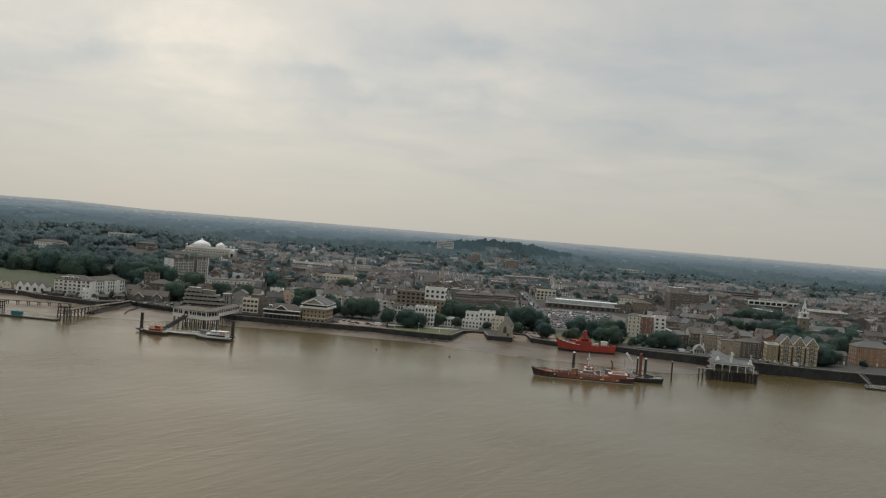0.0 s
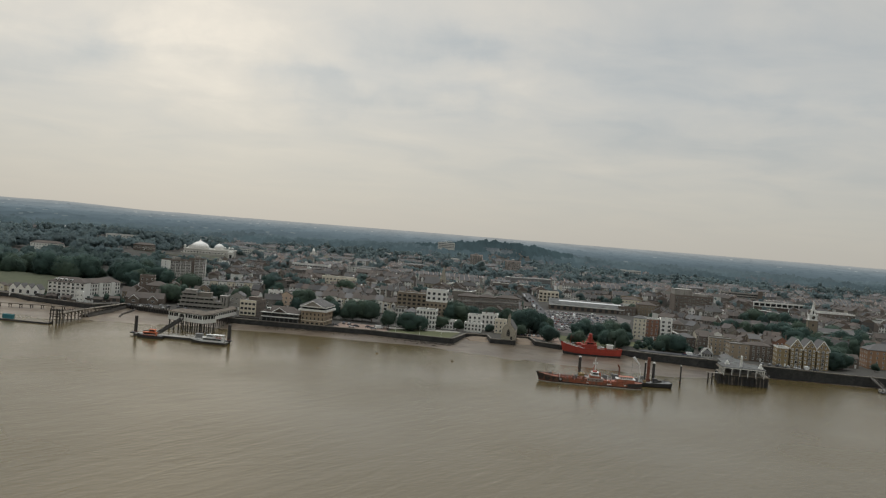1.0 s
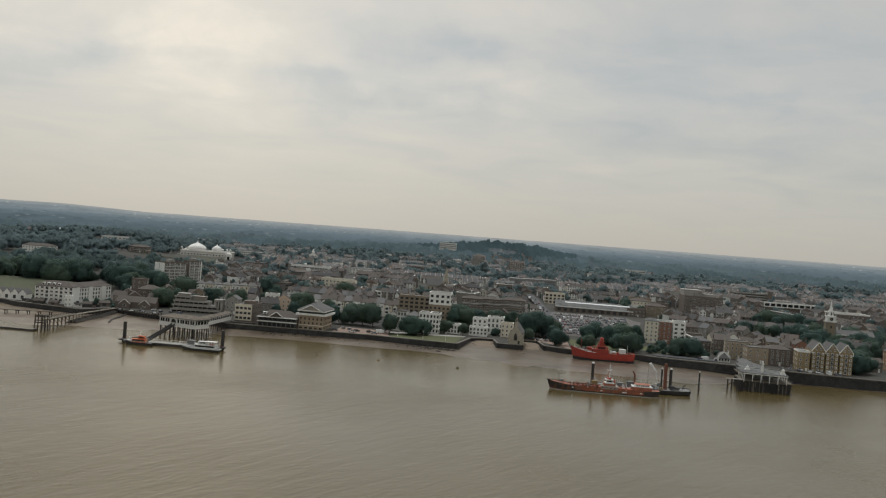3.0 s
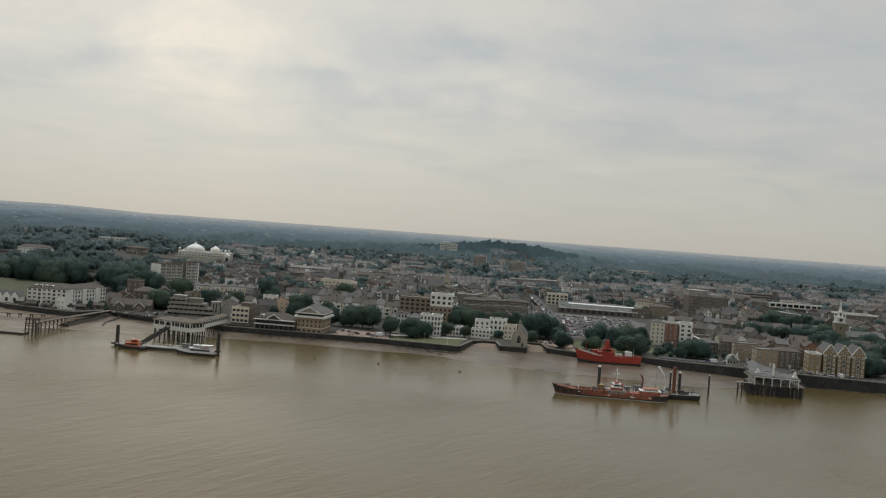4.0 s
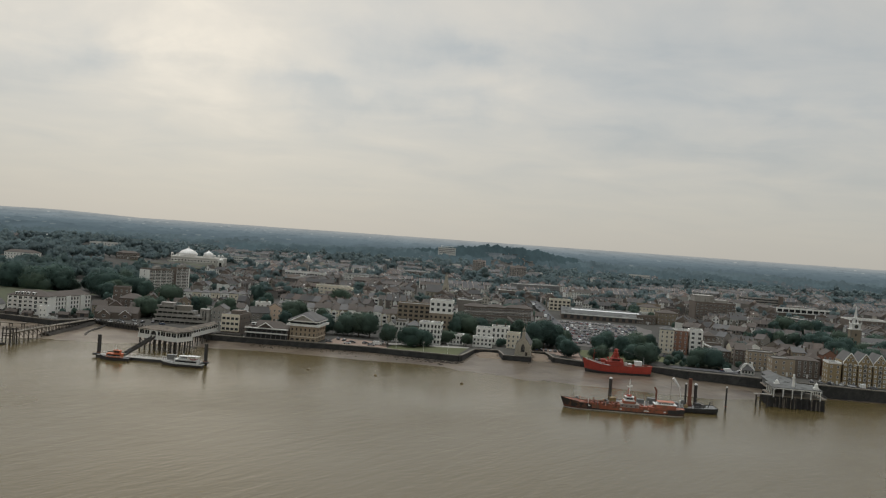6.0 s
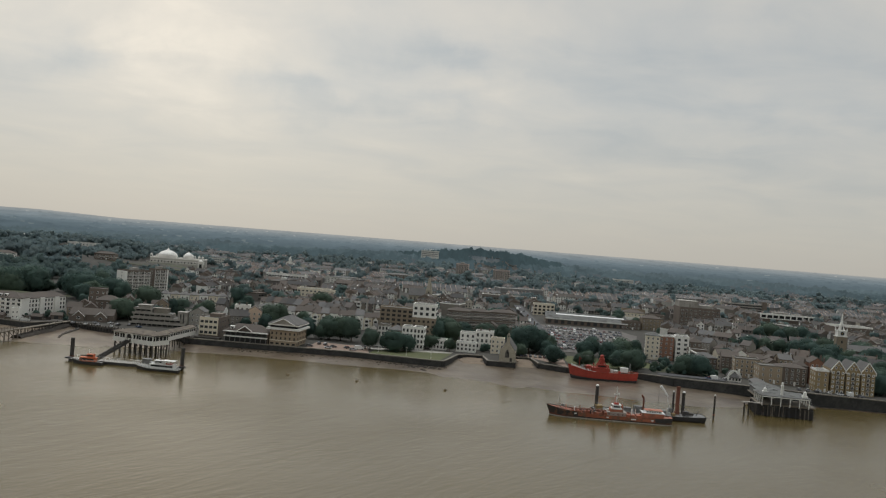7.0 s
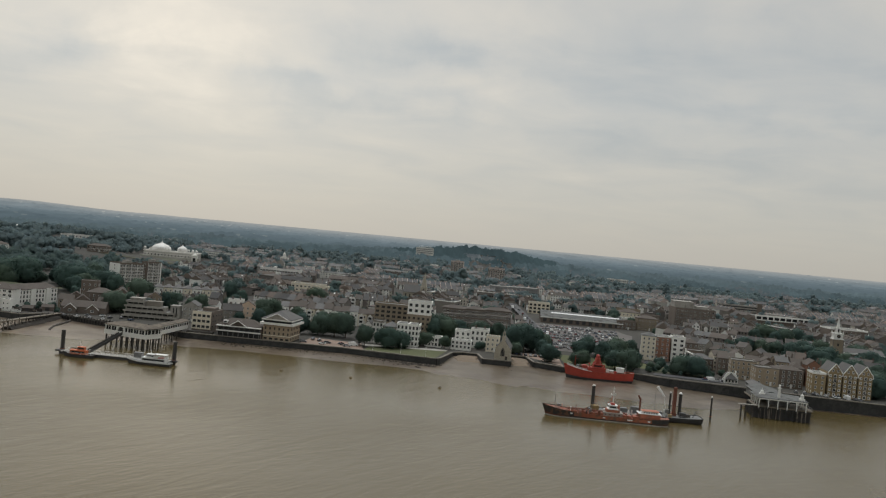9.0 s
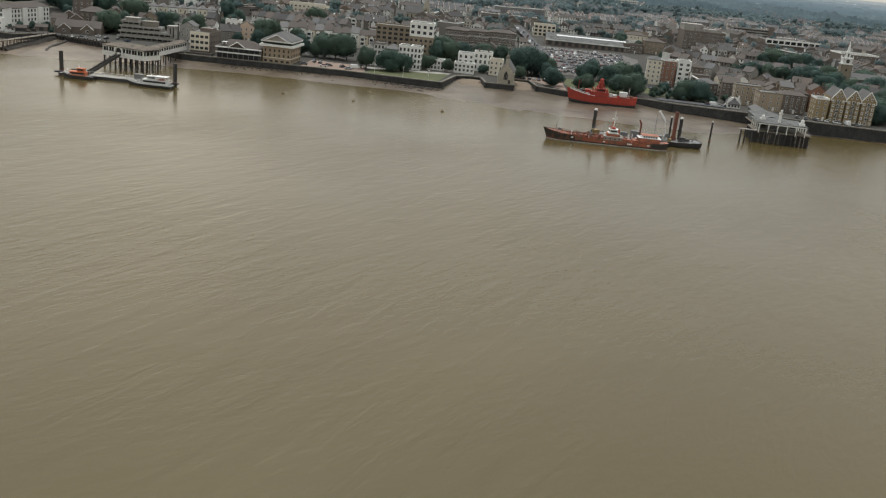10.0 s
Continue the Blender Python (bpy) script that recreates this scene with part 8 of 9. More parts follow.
def temple():
    e = thing("domed_temple", "white marble temple with ribbed domes on a pale podium", "temple", -322, 1252, 12.6, 6)
    m = M_MARBLE
    part("podium", Geo().box(-33, 0, -6, 33, 40, 9.4), M_PALESTONE, e, "pale beige stone podium")
    part("terrace", Geo().box(-36, -5, -6, 36, 0, 3.6).box(-36.4, -5.4, 3.6, 36.4, 0, 4.4), M_PALESTONE, e, "lower stone terrace")
    part("parapet", Geo().box(-33.5, -0.5, 9.4, 33.5, 0.4, 10.5).box(-33.5, 39.6, 9.4, 33.5, 40.5, 10.5).box(-33.5, 0.4, 9.4, -32.6, 39.6, 10.5).box(32.6, 0.4, 9.4, 33.5, 39.6, 10.5), m, e)
    part("cornice", Geo().box(-33.4, -0.4, 6.6, 33.4, 0, 7.1), m, e)
    wm = window_mesh(1.6, 2.4, M_MARBLE, 1)
    for i in range(16):
        part("window", wm, None, e, at=pose(-31 + i * 4.13, 0, 4.6 if i % 2 else 4.3))
    def ribbed_dome(x, y, z, r, h, name, label):
        part("drum", Geo().cyl(x, y, z - 2.4, z, r * 0.98, r * 0.96, 24), m, e)
        n, rows = 48, 10
        g = Geo()
        prof = [(1.0, 0.0), (1.02, 0.12), (0.98, 0.27), (0.88, 0.43), (0.74, 0.57), (0.58, 0.69), (0.40, 0.79), (0.22, 0.88), (0.10, 1.0), (0.05, 1.14), (0.01, 1.34)]
        vs = [(x + r * q * (1.0 if i % 2 else 0.965) * math.cos(6.28319 * i / n), y + r * q * (1.0 if i % 2 else 0.965) * math.sin(6.28319 * i / n), z + h * u) for q, u in prof for i in range(n)]
        g.add(vs, [(j * n + i, j * n + (i + 1) % n, (j + 1) * n + (i + 1) % n, (j + 1) * n + i) for j in range(rows) for i in range(n)])
        part(name, g, m, e, label)
        part("rim", Geo().cyl(x, y, z - 0.3, z + 0.35, r * 1.07, r * 1.05, 24), m, e)
    ribbed_dome(-14, 16, 12.4, 11.8, 8.4, "dome", "large ribbed white dome")
    ribbed_dome(12.5, 14, 12.6, 6.4, 6.2, "side_dome", "smaller ribbed white dome")
    for x in (-32, -2, 22, 27.5, 32):
        part("kiosk", Geo().cyl(x, 1.9, 10.5, 10.8, 1.8, 1.8, 8).cyl(x - 0.9, 1.2, 10.8, 13.0, 0.22, n=5).cyl(x + 0.9, 1.2, 10.8, 13.0, 0.22, n=5).cyl(x - 0.9, 2.6, 10.8, 13.0, 0.22, n=5).cyl(x + 0.9, 2.6, 10.8, 13.0, 0.22, n=5).cyl(x, 1.9, 13.0, 13.3, 1.8, 1.8, 8).dome(x, 1.9, 13.3, 1.6, 1.6, 10, 4).cyl(x, 1.9, 14.8, 16.0, 0.12, 0.03, 5), m, e, "small open domed kiosk")
    g = part("gate_tower", Geo().box(27.5, -7.5, -6, 34.5, -0.6, 7.6).box(27.0, -8.0, 7.6, 35.0, -0.6, 8.3).dome(31, -4.2, 8.3, 2.8, 2.4, 12, 5), m, e, "white domed gate tower")
    part("gate_arch", Geo().box(29.4, -7.6, 0, 32.6, -7.5, 5.2), M_GLASS, g)


temple()


def hill_school():
    e = thing("hilltop_block", "long pale flat-roofed block with ribbon windows on the ridge", "school", 4, 1752, 41.5, -2)
    block(e, 32, 14, 10.5, M_GREYRENDER, "flat")
    for f in range(3):
        part("ribbon_window", Geo().box(-15, -0.06, 1.3 + f * 3.2, 15, 0, 2.4 + f * 3.2), M_GREYSTEEL, e)
        part("floor_band", Geo().box(-16, -0.3, 2.7 + f * 3.2, 16, 0, 3.7 + f * 3.2), M_GREYRENDER, e)
    part("roof_frame", Geo().box(-11, 4, 13.2, 11, 9, 13.8).box(-11, 4, 10.5, -10.4, 9, 13.2).box(10.4, 4, 10.5, 11, 9, 13.2).box(-0.3, 4, 10.5, 0.3, 9, 13.2), M_WHITE, e)


hill_school()


def market_hall():
    e = thing("market_hall", "long grey-roofed market hall with a white rooflight strip", "market hall", 138, 866, 8.2, -5)
    part("wall", Geo().box(-35, 0, -2, 35, 32, 4.2), M_BROWN, e)
    part("roof", Geo().gable(-35, 0, 35, 32, 4.2, 4.6, "x", 0.8), M_LEAD, e)
    part("rooflight", Geo().add([(-26, 9.0, 7.15), (33, 9.0, 7.15), (33, 11.6, 7.9), (-26, 11.6, 7.9)], [(0, 1, 2, 3)]), M_BOATWHITE, e, "white rooflight strip")
    part("fascia", Geo().box(-35.6, -0.95, 3.4, 35.6, -0.75, 4.3), M_TRIM, e)
    for i in range(12):
        part("bay_opening", Geo().box(-33 + i * 5.6, -0.08, 0, -30 + i * 5.6, 0, 3.0), M_BLACK, e)
    building("cream-fronted shop block with brown columns", 112, 950, -4, 20, 14, 3, 3.3, 5, M_CREAM, "flat", side=3, ww=2.4, wh=2.0, frame_mat=M_BROWN, name="shop_block", category="shop")
    ds = building("brown brick department store with a pale grey block on top", 262, 950, -4, 38, 30, 5, 3.2, 9, M_BROWN, "flat", ww=2.2, wh=1.4, name="department_store", category="shop")
    part("upper_block", Geo().box(-19, 6, 16.5, -1, 26, 22.5).box(-19.3, 5.7, 22.5, -0.7, 26.3, 23.0), M_CONCRETE, ds, "pale grey windowless upper block")
    part("plant_room", Geo().box(3, 12, 16.5, 14, 24, 19.2), M_CONCRETE, ds)
    building("long white-parapet shop roof beyond the church", 411, 948, -3, 36, 26, 3, 3.4, 8, M_BROWN, "flat", parapet=1.3, cap=M_WHITE, name="shop_block", category="shop")
    for k, (x, w) in enumerate(((21.5, 16), (36.5, 14), (53, 19))):
        building("brown brick four-storey flats with pale window bands", x, 729 + k * 2, -4, w, 11, 5, 2.95, max(4, int(w / 2.3)), M_BROWN, "hip", M_TILE, 2.0, base=7.4 + 0.3 * k, ww=1.4, bands=(5.9, 11.8), name="apartment_block", category="flats")


market_hall()


def white_framed_centre():
    e = thing("shopping_centre", "shopping centre with a white frame of bays over dark glazing", "shop", 392, 1060, ground(392, 1060), -3)
    part("wall", Geo().box(-29, 0.6, -2, 29, 30, 9.6), M_BROWN, e)
    part("roof", Geo().box(-29, 0.6, 9.6, 29, 30, 9.9), M_FLATROOF, e)
    part("frame_band", Geo().box(-29.5, -1.0, 9.8, 29.5, 0.4, 11.4).box(-29.5, -1.0, 5.6, 29.5, 0.4, 6.6), M_WHITE, e, "white frame band")
    for i in range(10):
        x = -29 + i * 58 / 9
        part("frame_post", Geo().box(x - 0.5, -1.0, 6.6, x + 0.5, 0.4, 9.8), M_WHITE, e)
        if i < 9:
            part("glazing", Geo().box(x + 0.6, 0.45, 6.7, x + 58 / 9 - 0.6, 0.55, 9.6), M_GLASS, e)
    part("plant_room", Geo().box(-12, 12, 9.9, 4, 20, 12.6).box(10, 10, 9.9, 20, 18, 11.9), M_CONCRETE, e)
    c = thing("multi_storey_car_park", "concrete car park of stacked open decks with dark gaps", "car park", 392, 1185, ground(392, 1185), -5)
    for k in range(4):
        part("deck", Geo().box(-23, 0, k * 3.0 + 2.6, 23, 30, k * 3.0 + 2.9), M_CONCRETE, c)
        part("deck_parapet", Geo().box(-23.2, -0.3, k * 3.0 + 2.5, 23.2, 0, k * 3.0 + 4.0).box(-23.2, 0, k * 3.0 + 2.5, -23.0, 30, k * 3.0 + 4.0), M_CONCRETE, c)
    # a solid black block paints the shade between the open decks
    part("core", Geo().box(-22.5, 0.8, -2, 22.5, 29.5, 11.4), M_BLACK, c, "black block for the shade inside the decks")
    part("stair_tower", Geo().box(18, -1.5, -2, 23.5, 4, 16.5), M_BROWN, c)
    g = thing("spired_church", "dark stone town church with a slender grey spire", "church", 1.0, 985, ground(1, 985), -6)
    part("tower", Geo().box(-3.0, 0, -2, 3.0, 6, 13.5), M_STONE, g)
    part("spire", Geo().cyl(0, 3, 13.5, 28.5, 3.1, 0.08, 8), M_STONE, g, "tall grey stone spire")
    part("nave", Geo().box(-20, 2, -2, -3.0, 14, 7.5).wedge(-20, 2, -3.0, 14, 7.5, 6.5, "x"), M_STONE, g)
    part("nave_roof", Geo().gable(-20, 2, -3.05, 14, 7.5, 6.5, "x", 0.4), M_SLATE, g, "steep dark slate roof")
    for i in range(4):
        part("nave_window", window_mesh(1.2, 3.2, M_COPING, 1), None, g, at=pose(-17.5 + i * 4.0, 2, 2.5))
    part("belfry_opening", window_mesh(1.2, 2.6, M_COPING, 0), None, g, at=pose(0, 0, 9.5))


white_framed_centre()
building("white flat-roofed block with wide windows above the town", -143, 1236, 2, 13, 10, 3, 3.0, 4, M_WHITE, "flat", ww=2.0, side=2, name="white_block", category="flats")
building("long low white hall with a grey-green roof", -104, 1206, -3, 38, 14, 2, 3.0, 10, M_WHITE, "hip", M_LEAD, 1.6, ww=2.0, name="long_hall", category="hall")
building("cream flat-roofed telephone exchange with stepped wings", -106, 925, -4, 30, 16, 3, 3.2, 8, M_CREAM, "flat", side=4, ww=2.0, name="exchange", category="office")
building("cream stair block beside the exchange", -92, 912, -4, 12, 13, 3, 3.2, 3, M_CREAM, "flat", side=3, ww=1.6, name="stair_block", category="office")
building("dark flat-roofed school hall with a white fascia", -42, 1336, -4, 33, 18, 2, 3.4, 9, M_BROWN, "hip", M_SLATE, 1.6, ww=2.4, cap=M_WHITE, bands=(6.9,), name="school_hall", category="school")
building("long white school range with a brown roof among trees", -452, 1040, 6, 34, 12, 2, 3.0, 11, M_WHITE, "hip", M_TILE, 2.6, name="school_range", category="school")
building("brown brick school block at the wood's edge", -378, 1150, 4, 24, 12, 2, 3.2, 7, M_BROWN, "hip", M_TILE, 2.4, ww=1.8, bands=(3.2,), name="school_block", category="school")
building("long flat grey-roofed sports hall among trees", -480, 1355, 4, 44, 20, 2, 3.2, 9, M_GREYRENDER, "flat", ww=2.2, name="sports_hall", category="hall")
building("grey modern office block with ribbon windows", 333, 1610, -4, 34, 16, 4, 3.2, 10, M_GREYRENDER, "flat", ww=2.6, name="office_block", category="office")
mq = thing("marquee", "low white oval marquee on the sports ground", "marquee", -612, 1462, ground(-612, 1462) + 3.0, 4)
part("canopy", Geo().dome(0, 0, 2.2, 10.0, 3.6, 20, 6), M_MARBLE, mq)
part("skirt", Geo().cyl(0, 0, -3.5, 2.2, 9.8, 9.9, 20), M_MARBLE, mq)
tw = building("white gabled house with a small turret", -200, 1405, -3, 11, 9, 3, 3.0, 3, M_WHITE, "gable", M_SLATE, 3.4, axis="y", side=2, name="turret_house")
part("turret", Geo().box(-1.8, -1.8, 0, 1.8, 1.8, 14.0).cyl(0, 0, 14.0, 18.0, 2.4, 0.1, 8), M_WHITE, tw)
for k in range(7):
    t_ = building("white villa on the wooded slope", (-95, -60, 20, 64, 150, 230, 300)[k], (1545, 1600, 1560, 1610, 1500, 1450, 1530)[k], -8 + 3 * k, 9 + (k * 5) % 6, 9, 3, 2.9, 3, M_WHITE, "hip" if k % 2 else "flat", M_SLATE, 2.4, side=2, group="white villas on the slope", name="villa")
setting("car_park", Geo().add([(86, 676, 5.55), (134, 668, 5.6), (176, 838, 7.5), (96, 852, 7.6)], [(0, 1, 2, 3)]), M_CARPARK, "grey surface car park filled with cars", "car park")
car_rng = random.Random(9)
for row in range(16):
    y = 688 + (row // 2) * 19.5 + (row % 2) * 5.3
    x0, x1 = 90 + (y - 690) * 0.058, 128 + (y - 690) * 0.25
    n = int((x1 - x0) / 2.6)
    full = car_rng.choice((0.55, 0.75, 0.85, 0.9))
    for i in range(n):
        if car_rng.random() < full:
            x = x0 + i * 2.6
            yy = y - (x - x0) * 0.09
            park(x, yy, 86 + car_rng.uniform(-2, 2) + (180 if car_rng.random() < 0.4 else 0), van=car_rng.random() < 0.02, z=5.62 + (yy - 672) * 0.0112, group="cars in the town car park")

setting("lawn", Geo().add([(84, 606, 4.75), (131, 600, 4.75), (140, 648, 5.40), (84, 656, 5.35)], [(0, 1, 2, 3)]), M_GRASS, "green with trees behind the lightship", "grass")
setting("lawn", Geo().add([(-372, 1138, ground(-372, 1138) + 0.6), (-262, 1138, ground(-262, 1138) + 0.6), (-262, 1246, ground(-262, 1246) + 0.6), (-372, 1246, ground(-372, 1246) + 0.6)], [(0, 1, 2, 3)]), M_ROUGH, "lawn before the temple", "grass")
setting("road", Geo().add([(85.5, 702, 5.85), (93.5, 702, 5.85), (96.5, 1010, 12.2), (88.5, 1010, 12.2)], [(0, 1, 2, 3)]), M_ASPHALT, "straight town street running inland", "road")
setting("road", Geo().add([(130, 592, 6.05), (166, 582, 6.35), (166, 592, 6.2), (132, 602, 5.75)], [(0, 1, 2, 3)]), M_ASPHALT, "quayside road beside the green", "road")
for i in range(16):
    yy = 712 + i * 17.5
    park(87.3 + (i % 2) * 4.2, yy, 88 if i % 2 else 268, van=i % 6 == 2, z=5.9 + (yy - 702) * 0.0206, group="cars in the street")
for i in range(9):
    a = (i * 47) % 31
    park(134 + i * 4.3 + a * 0.05, 648 - i * 0.7 - (i % 3) * 0.6, 80 + a, van=i == 3, group="cars by the green")
setting("lawn", Geo().add([(132, 604, 5.2), (166, 596, 5.3), (170, 628, 5.5), (140, 640, 5.55)], [(0, 1, 2, 3)]), M_ROUGH, "rough grass with shrubs beside the quayside road", "grass")
for x, y, h in ((134, 608, 3.4), (139, 604, 2.8), (144, 609, 4.2), (147, 600, 3.0), (163, 600, 3.2), (167, 606, 4.0), (136, 622, 4.4), (145, 622, 3.6), (160, 616, 4.4), (168, 618, 3.4)):
    tree(x, y, h, "shrubs by the quayside road")

for k, (x, y, w, d, fl, wall) in enumerate(((176, 862, 16, 12, 2, M_BROWN), (196, 868, 18, 14, 3, M_TAN), (186, 892, 22, 12, 2, M_WHITE), (208, 905, 16, 14, 3, M_BROWN), (192, 922, 20, 13, 3, M_CREAM), (214, 938, 18, 12, 2, M_BROWN), (200, 958, 22, 12, 3, M_TAN))):
    building("flat-roofed brick shop building behind the car park", x, y, -6 + 3 * (k % 3), w, d, fl, 3.2, int(w / 3), wall, "hip" if k % 3 == 1 else "flat", M_TILE, 2.4, name="shop", category="shop", group="shops behind the car park")
for x, y, h in ((168, 880, 10), (184, 878, 9), (176, 908, 11), (202, 888, 8), (206, 922, 9), (180, 938, 10), (150, 676, 8), (139, 690, 9)):
    tree(x, y, h)

# terraces and villas near the waterfront
for i in range(11):
    wt = building("white-fronted terraced house with a brown tiled roof", -95.5 + i * 6.0, 717 - i * 0.5, -4, 5.9, 11, 2, 3.3 + 0.25 * ((i * 7) % 3), 2, (M_WHITE, M_BROWN, M_WHITE, M_CREAM, M_TAN, M_WHITE)[i % 6], "gable", M_TILE if i % 4 else M_SLATE, 3.0 + 0.3 * (i % 3), base=7.4, chimneys=1, group="white-fronted terrace")
    part("bay", Geo().box(-2.2, -1.1, -1, 0.9, 0, 5.6).wedge(-2.2, -1.1, 0.9, 0.4, 5.6, 1.7, "y"), M_WHITE, wt)
    for bz in (1.0, 3.7):
        part("bay_window", Geo().box(-1.7, -1.16, bz, 0.4, -1.11, bz + 1.5), M_GLASS, wt)
building("salmon rendered house with a hipped tile roof", -114, 681, 8, 9.5, 10, 3, 3.0, 3, M_PALEPINK, "gable", M_TILE, 3.0, axis="y", base=6.4)
building("white villa with a parapet", -127, 705, 5, 10, 10, 3, 3.0, 3, M_WHITE, "flat", base=7.0, side=3, chimneys=2)
building("white villa with low slate roof", -111, 712, 5, 12, 10, 3, 3.0, 4, M_WHITE, "hip", M_SLATE, 2.2, base=7.2, chimneys=2)
for i in range(7):
    building("cream stucco terrace house with tall windows", -196 + i * 6.6, 765 + i * 2.0, 14, 6.5, 11, 3, 3.2, 2, M_CREAM if i % 2 else M_WHITE, "hip", M_SLATE, 2.2, chimneys=1, group="cream stucco terrace")
for x, y, h in ((-196, 672, 12), (-190, 680, 13), (-201, 682, 11), (-178, 716, 11), (-171, 720, 11), (-106, 690, 14), (-100, 694, 13), (-84, 694, 11), (-66, 690, 10), (-56, 694, 9), (-104, 668, 9), (-124, 668, 9), (-116, 662, 8), (-90, 660, 9)):
    tree(x, y, h)


# ---------------------------------------------------------------- the town behind
KEEP_OUT = [(-290, 600, -225, 712), (-232, 600, -185, 732), (-190, 600, -138, 676), (-140, 600, -112, 642), (-120, 600, -68, 634), (-72, 590, 16, 652), (-34, 660, 8, 708), (12, 600, 62, 672), (8, 726, 66, 748),
            (50, 600, 92, 705), (84, 600, 178, 858), (98, 858, 226, 966), (98, 945, 126, 968), (160, 560, 262, 662), (248, 684, 342, 752), (268, 820, 328, 856), (136, 660, 182, 690), (-104, 646, -24, 734), (-122, 676, -100, 696),
            (-136, 700, -98, 726), (-205, 760, -145, 795), (-258, 790, -190, 880), (240, 945, 284, 985), (358, 1050, 426, 1095), (364, 1180, 420, 1220), (-24, 980, 8, 1002), (-154, 1230, -132, 1250), (-126, 1202, -82, 1224), (-125, 908, -84, 944), (-62, 1332, -22, 1358), (-475, 975, -430, 1056), (-396, 1080, -360, 1166), (-508, 1275, -452, 1380), (312, 1590, 354, 1630), (-630, 1370, -594, 1476), (-210, 1390, -190, 1416), (390, 944, 432, 978), (88, 1345, 120, 1375), (38, 1392, 64, 1420),
            (-372, 1140, -262, 1300), (-16, 1740, 24, 1770), (-560, 670, -262, 770), (236, 540, 330, 622), (220, 735, 276, 762), (84, 700, 95, 1010)]


def open_ground(x, y, r=5.0):
    return not any(a - r < x < c + r and b - r < y < d + r for a, b, c, d in KEEP_OUT)


def ease(v, a, b):
    return max(0.0, min(1.0, (v - a) / (b - a)))


def wooded(x, y):
    """How thickly trees stand: parks in the west, belts behind the middle of the town, the wooded hill."""
    k = 0.34 + 0.62 * noise.noise((x / 190, y / 260, 4.2)) + 0.35 * noise.noise((x / 70, y / 110, 9.2))
    west, east = -x / y, x / y
    # the parks behind the hotel and round the temple
    k += 0.72 * ease(west, 0.25, 0.30) * ease(y, 740, 800) * (1 - 0.55 * ease(y, 1180, 1350))
    k += 0.55 * ease(west, 0.13, 0.18) * ease(y, 980, 1060) * (1 - 0.5 * ease(y, 1450, 1600))
    # belts of garden trees above the middle of the town
    k += 0.58 * ease(y, 1180, 1400) * ease(east, -0.2, -0.1) * (1 - ease(east, 0.02, 0.06))
    k += 0.30 * ease(east, 0.09, 0.12) * (1 - ease(east, 0.19, 0.22)) * ease(y, 1010, 1080) * (1 - ease(y, 1420, 1520))
    k += 0.95 * math.exp(-((x - 105) / 120) ** 2 - ((y - 1960) / 170) ** 2)
    k -= 0.30 * math.exp(-((x - 60) / 300) ** 2 - ((y - 850) / 220) ** 2)
    k += 0.20 * ease(y, 950, 1450)
    k += 0.45 * ease(east, 0.06, 0.12) * ease(y, 1350, 1550)
    k += 0.30 * ease(y, 1750, 2000)
    if y < 1500:
        k -= 0.20 * ease(east, 0.2, 0.3)
    if west > 0.27 and 740 < y < 1000:
        k = max(k, 1.15)
    return k


HOUSE_SIZES = [(5.6, 9.5, 2, 2), (6.4, 10.0, 2, 2), (7.2, 10.0, 3, 3), (8.5, 9.0, 2, 3), (6.0, 11.0, 3, 2), (11.0, 10.0, 2, 4)]
HOUSE_PROTOS = []
for hk, (hw, hd, hf, hb) in enumerate(HOUSE_SIZES):
    hp_ = building(("two" if hf == 2 else "three") + "-storey town house with a pitched tiled roof and chimney", 0, 0, 0, hw - 0.04, hd, hf, 2.75, hb, M_WALL, "hip" if hk in (3, 5) else "gable", M_ROOF, 2.6 + 0.25 * hk % 1.1,
                   base=-200, chimneys=1, doors=1)
    HOUSE_PROTOS.append(hp_)

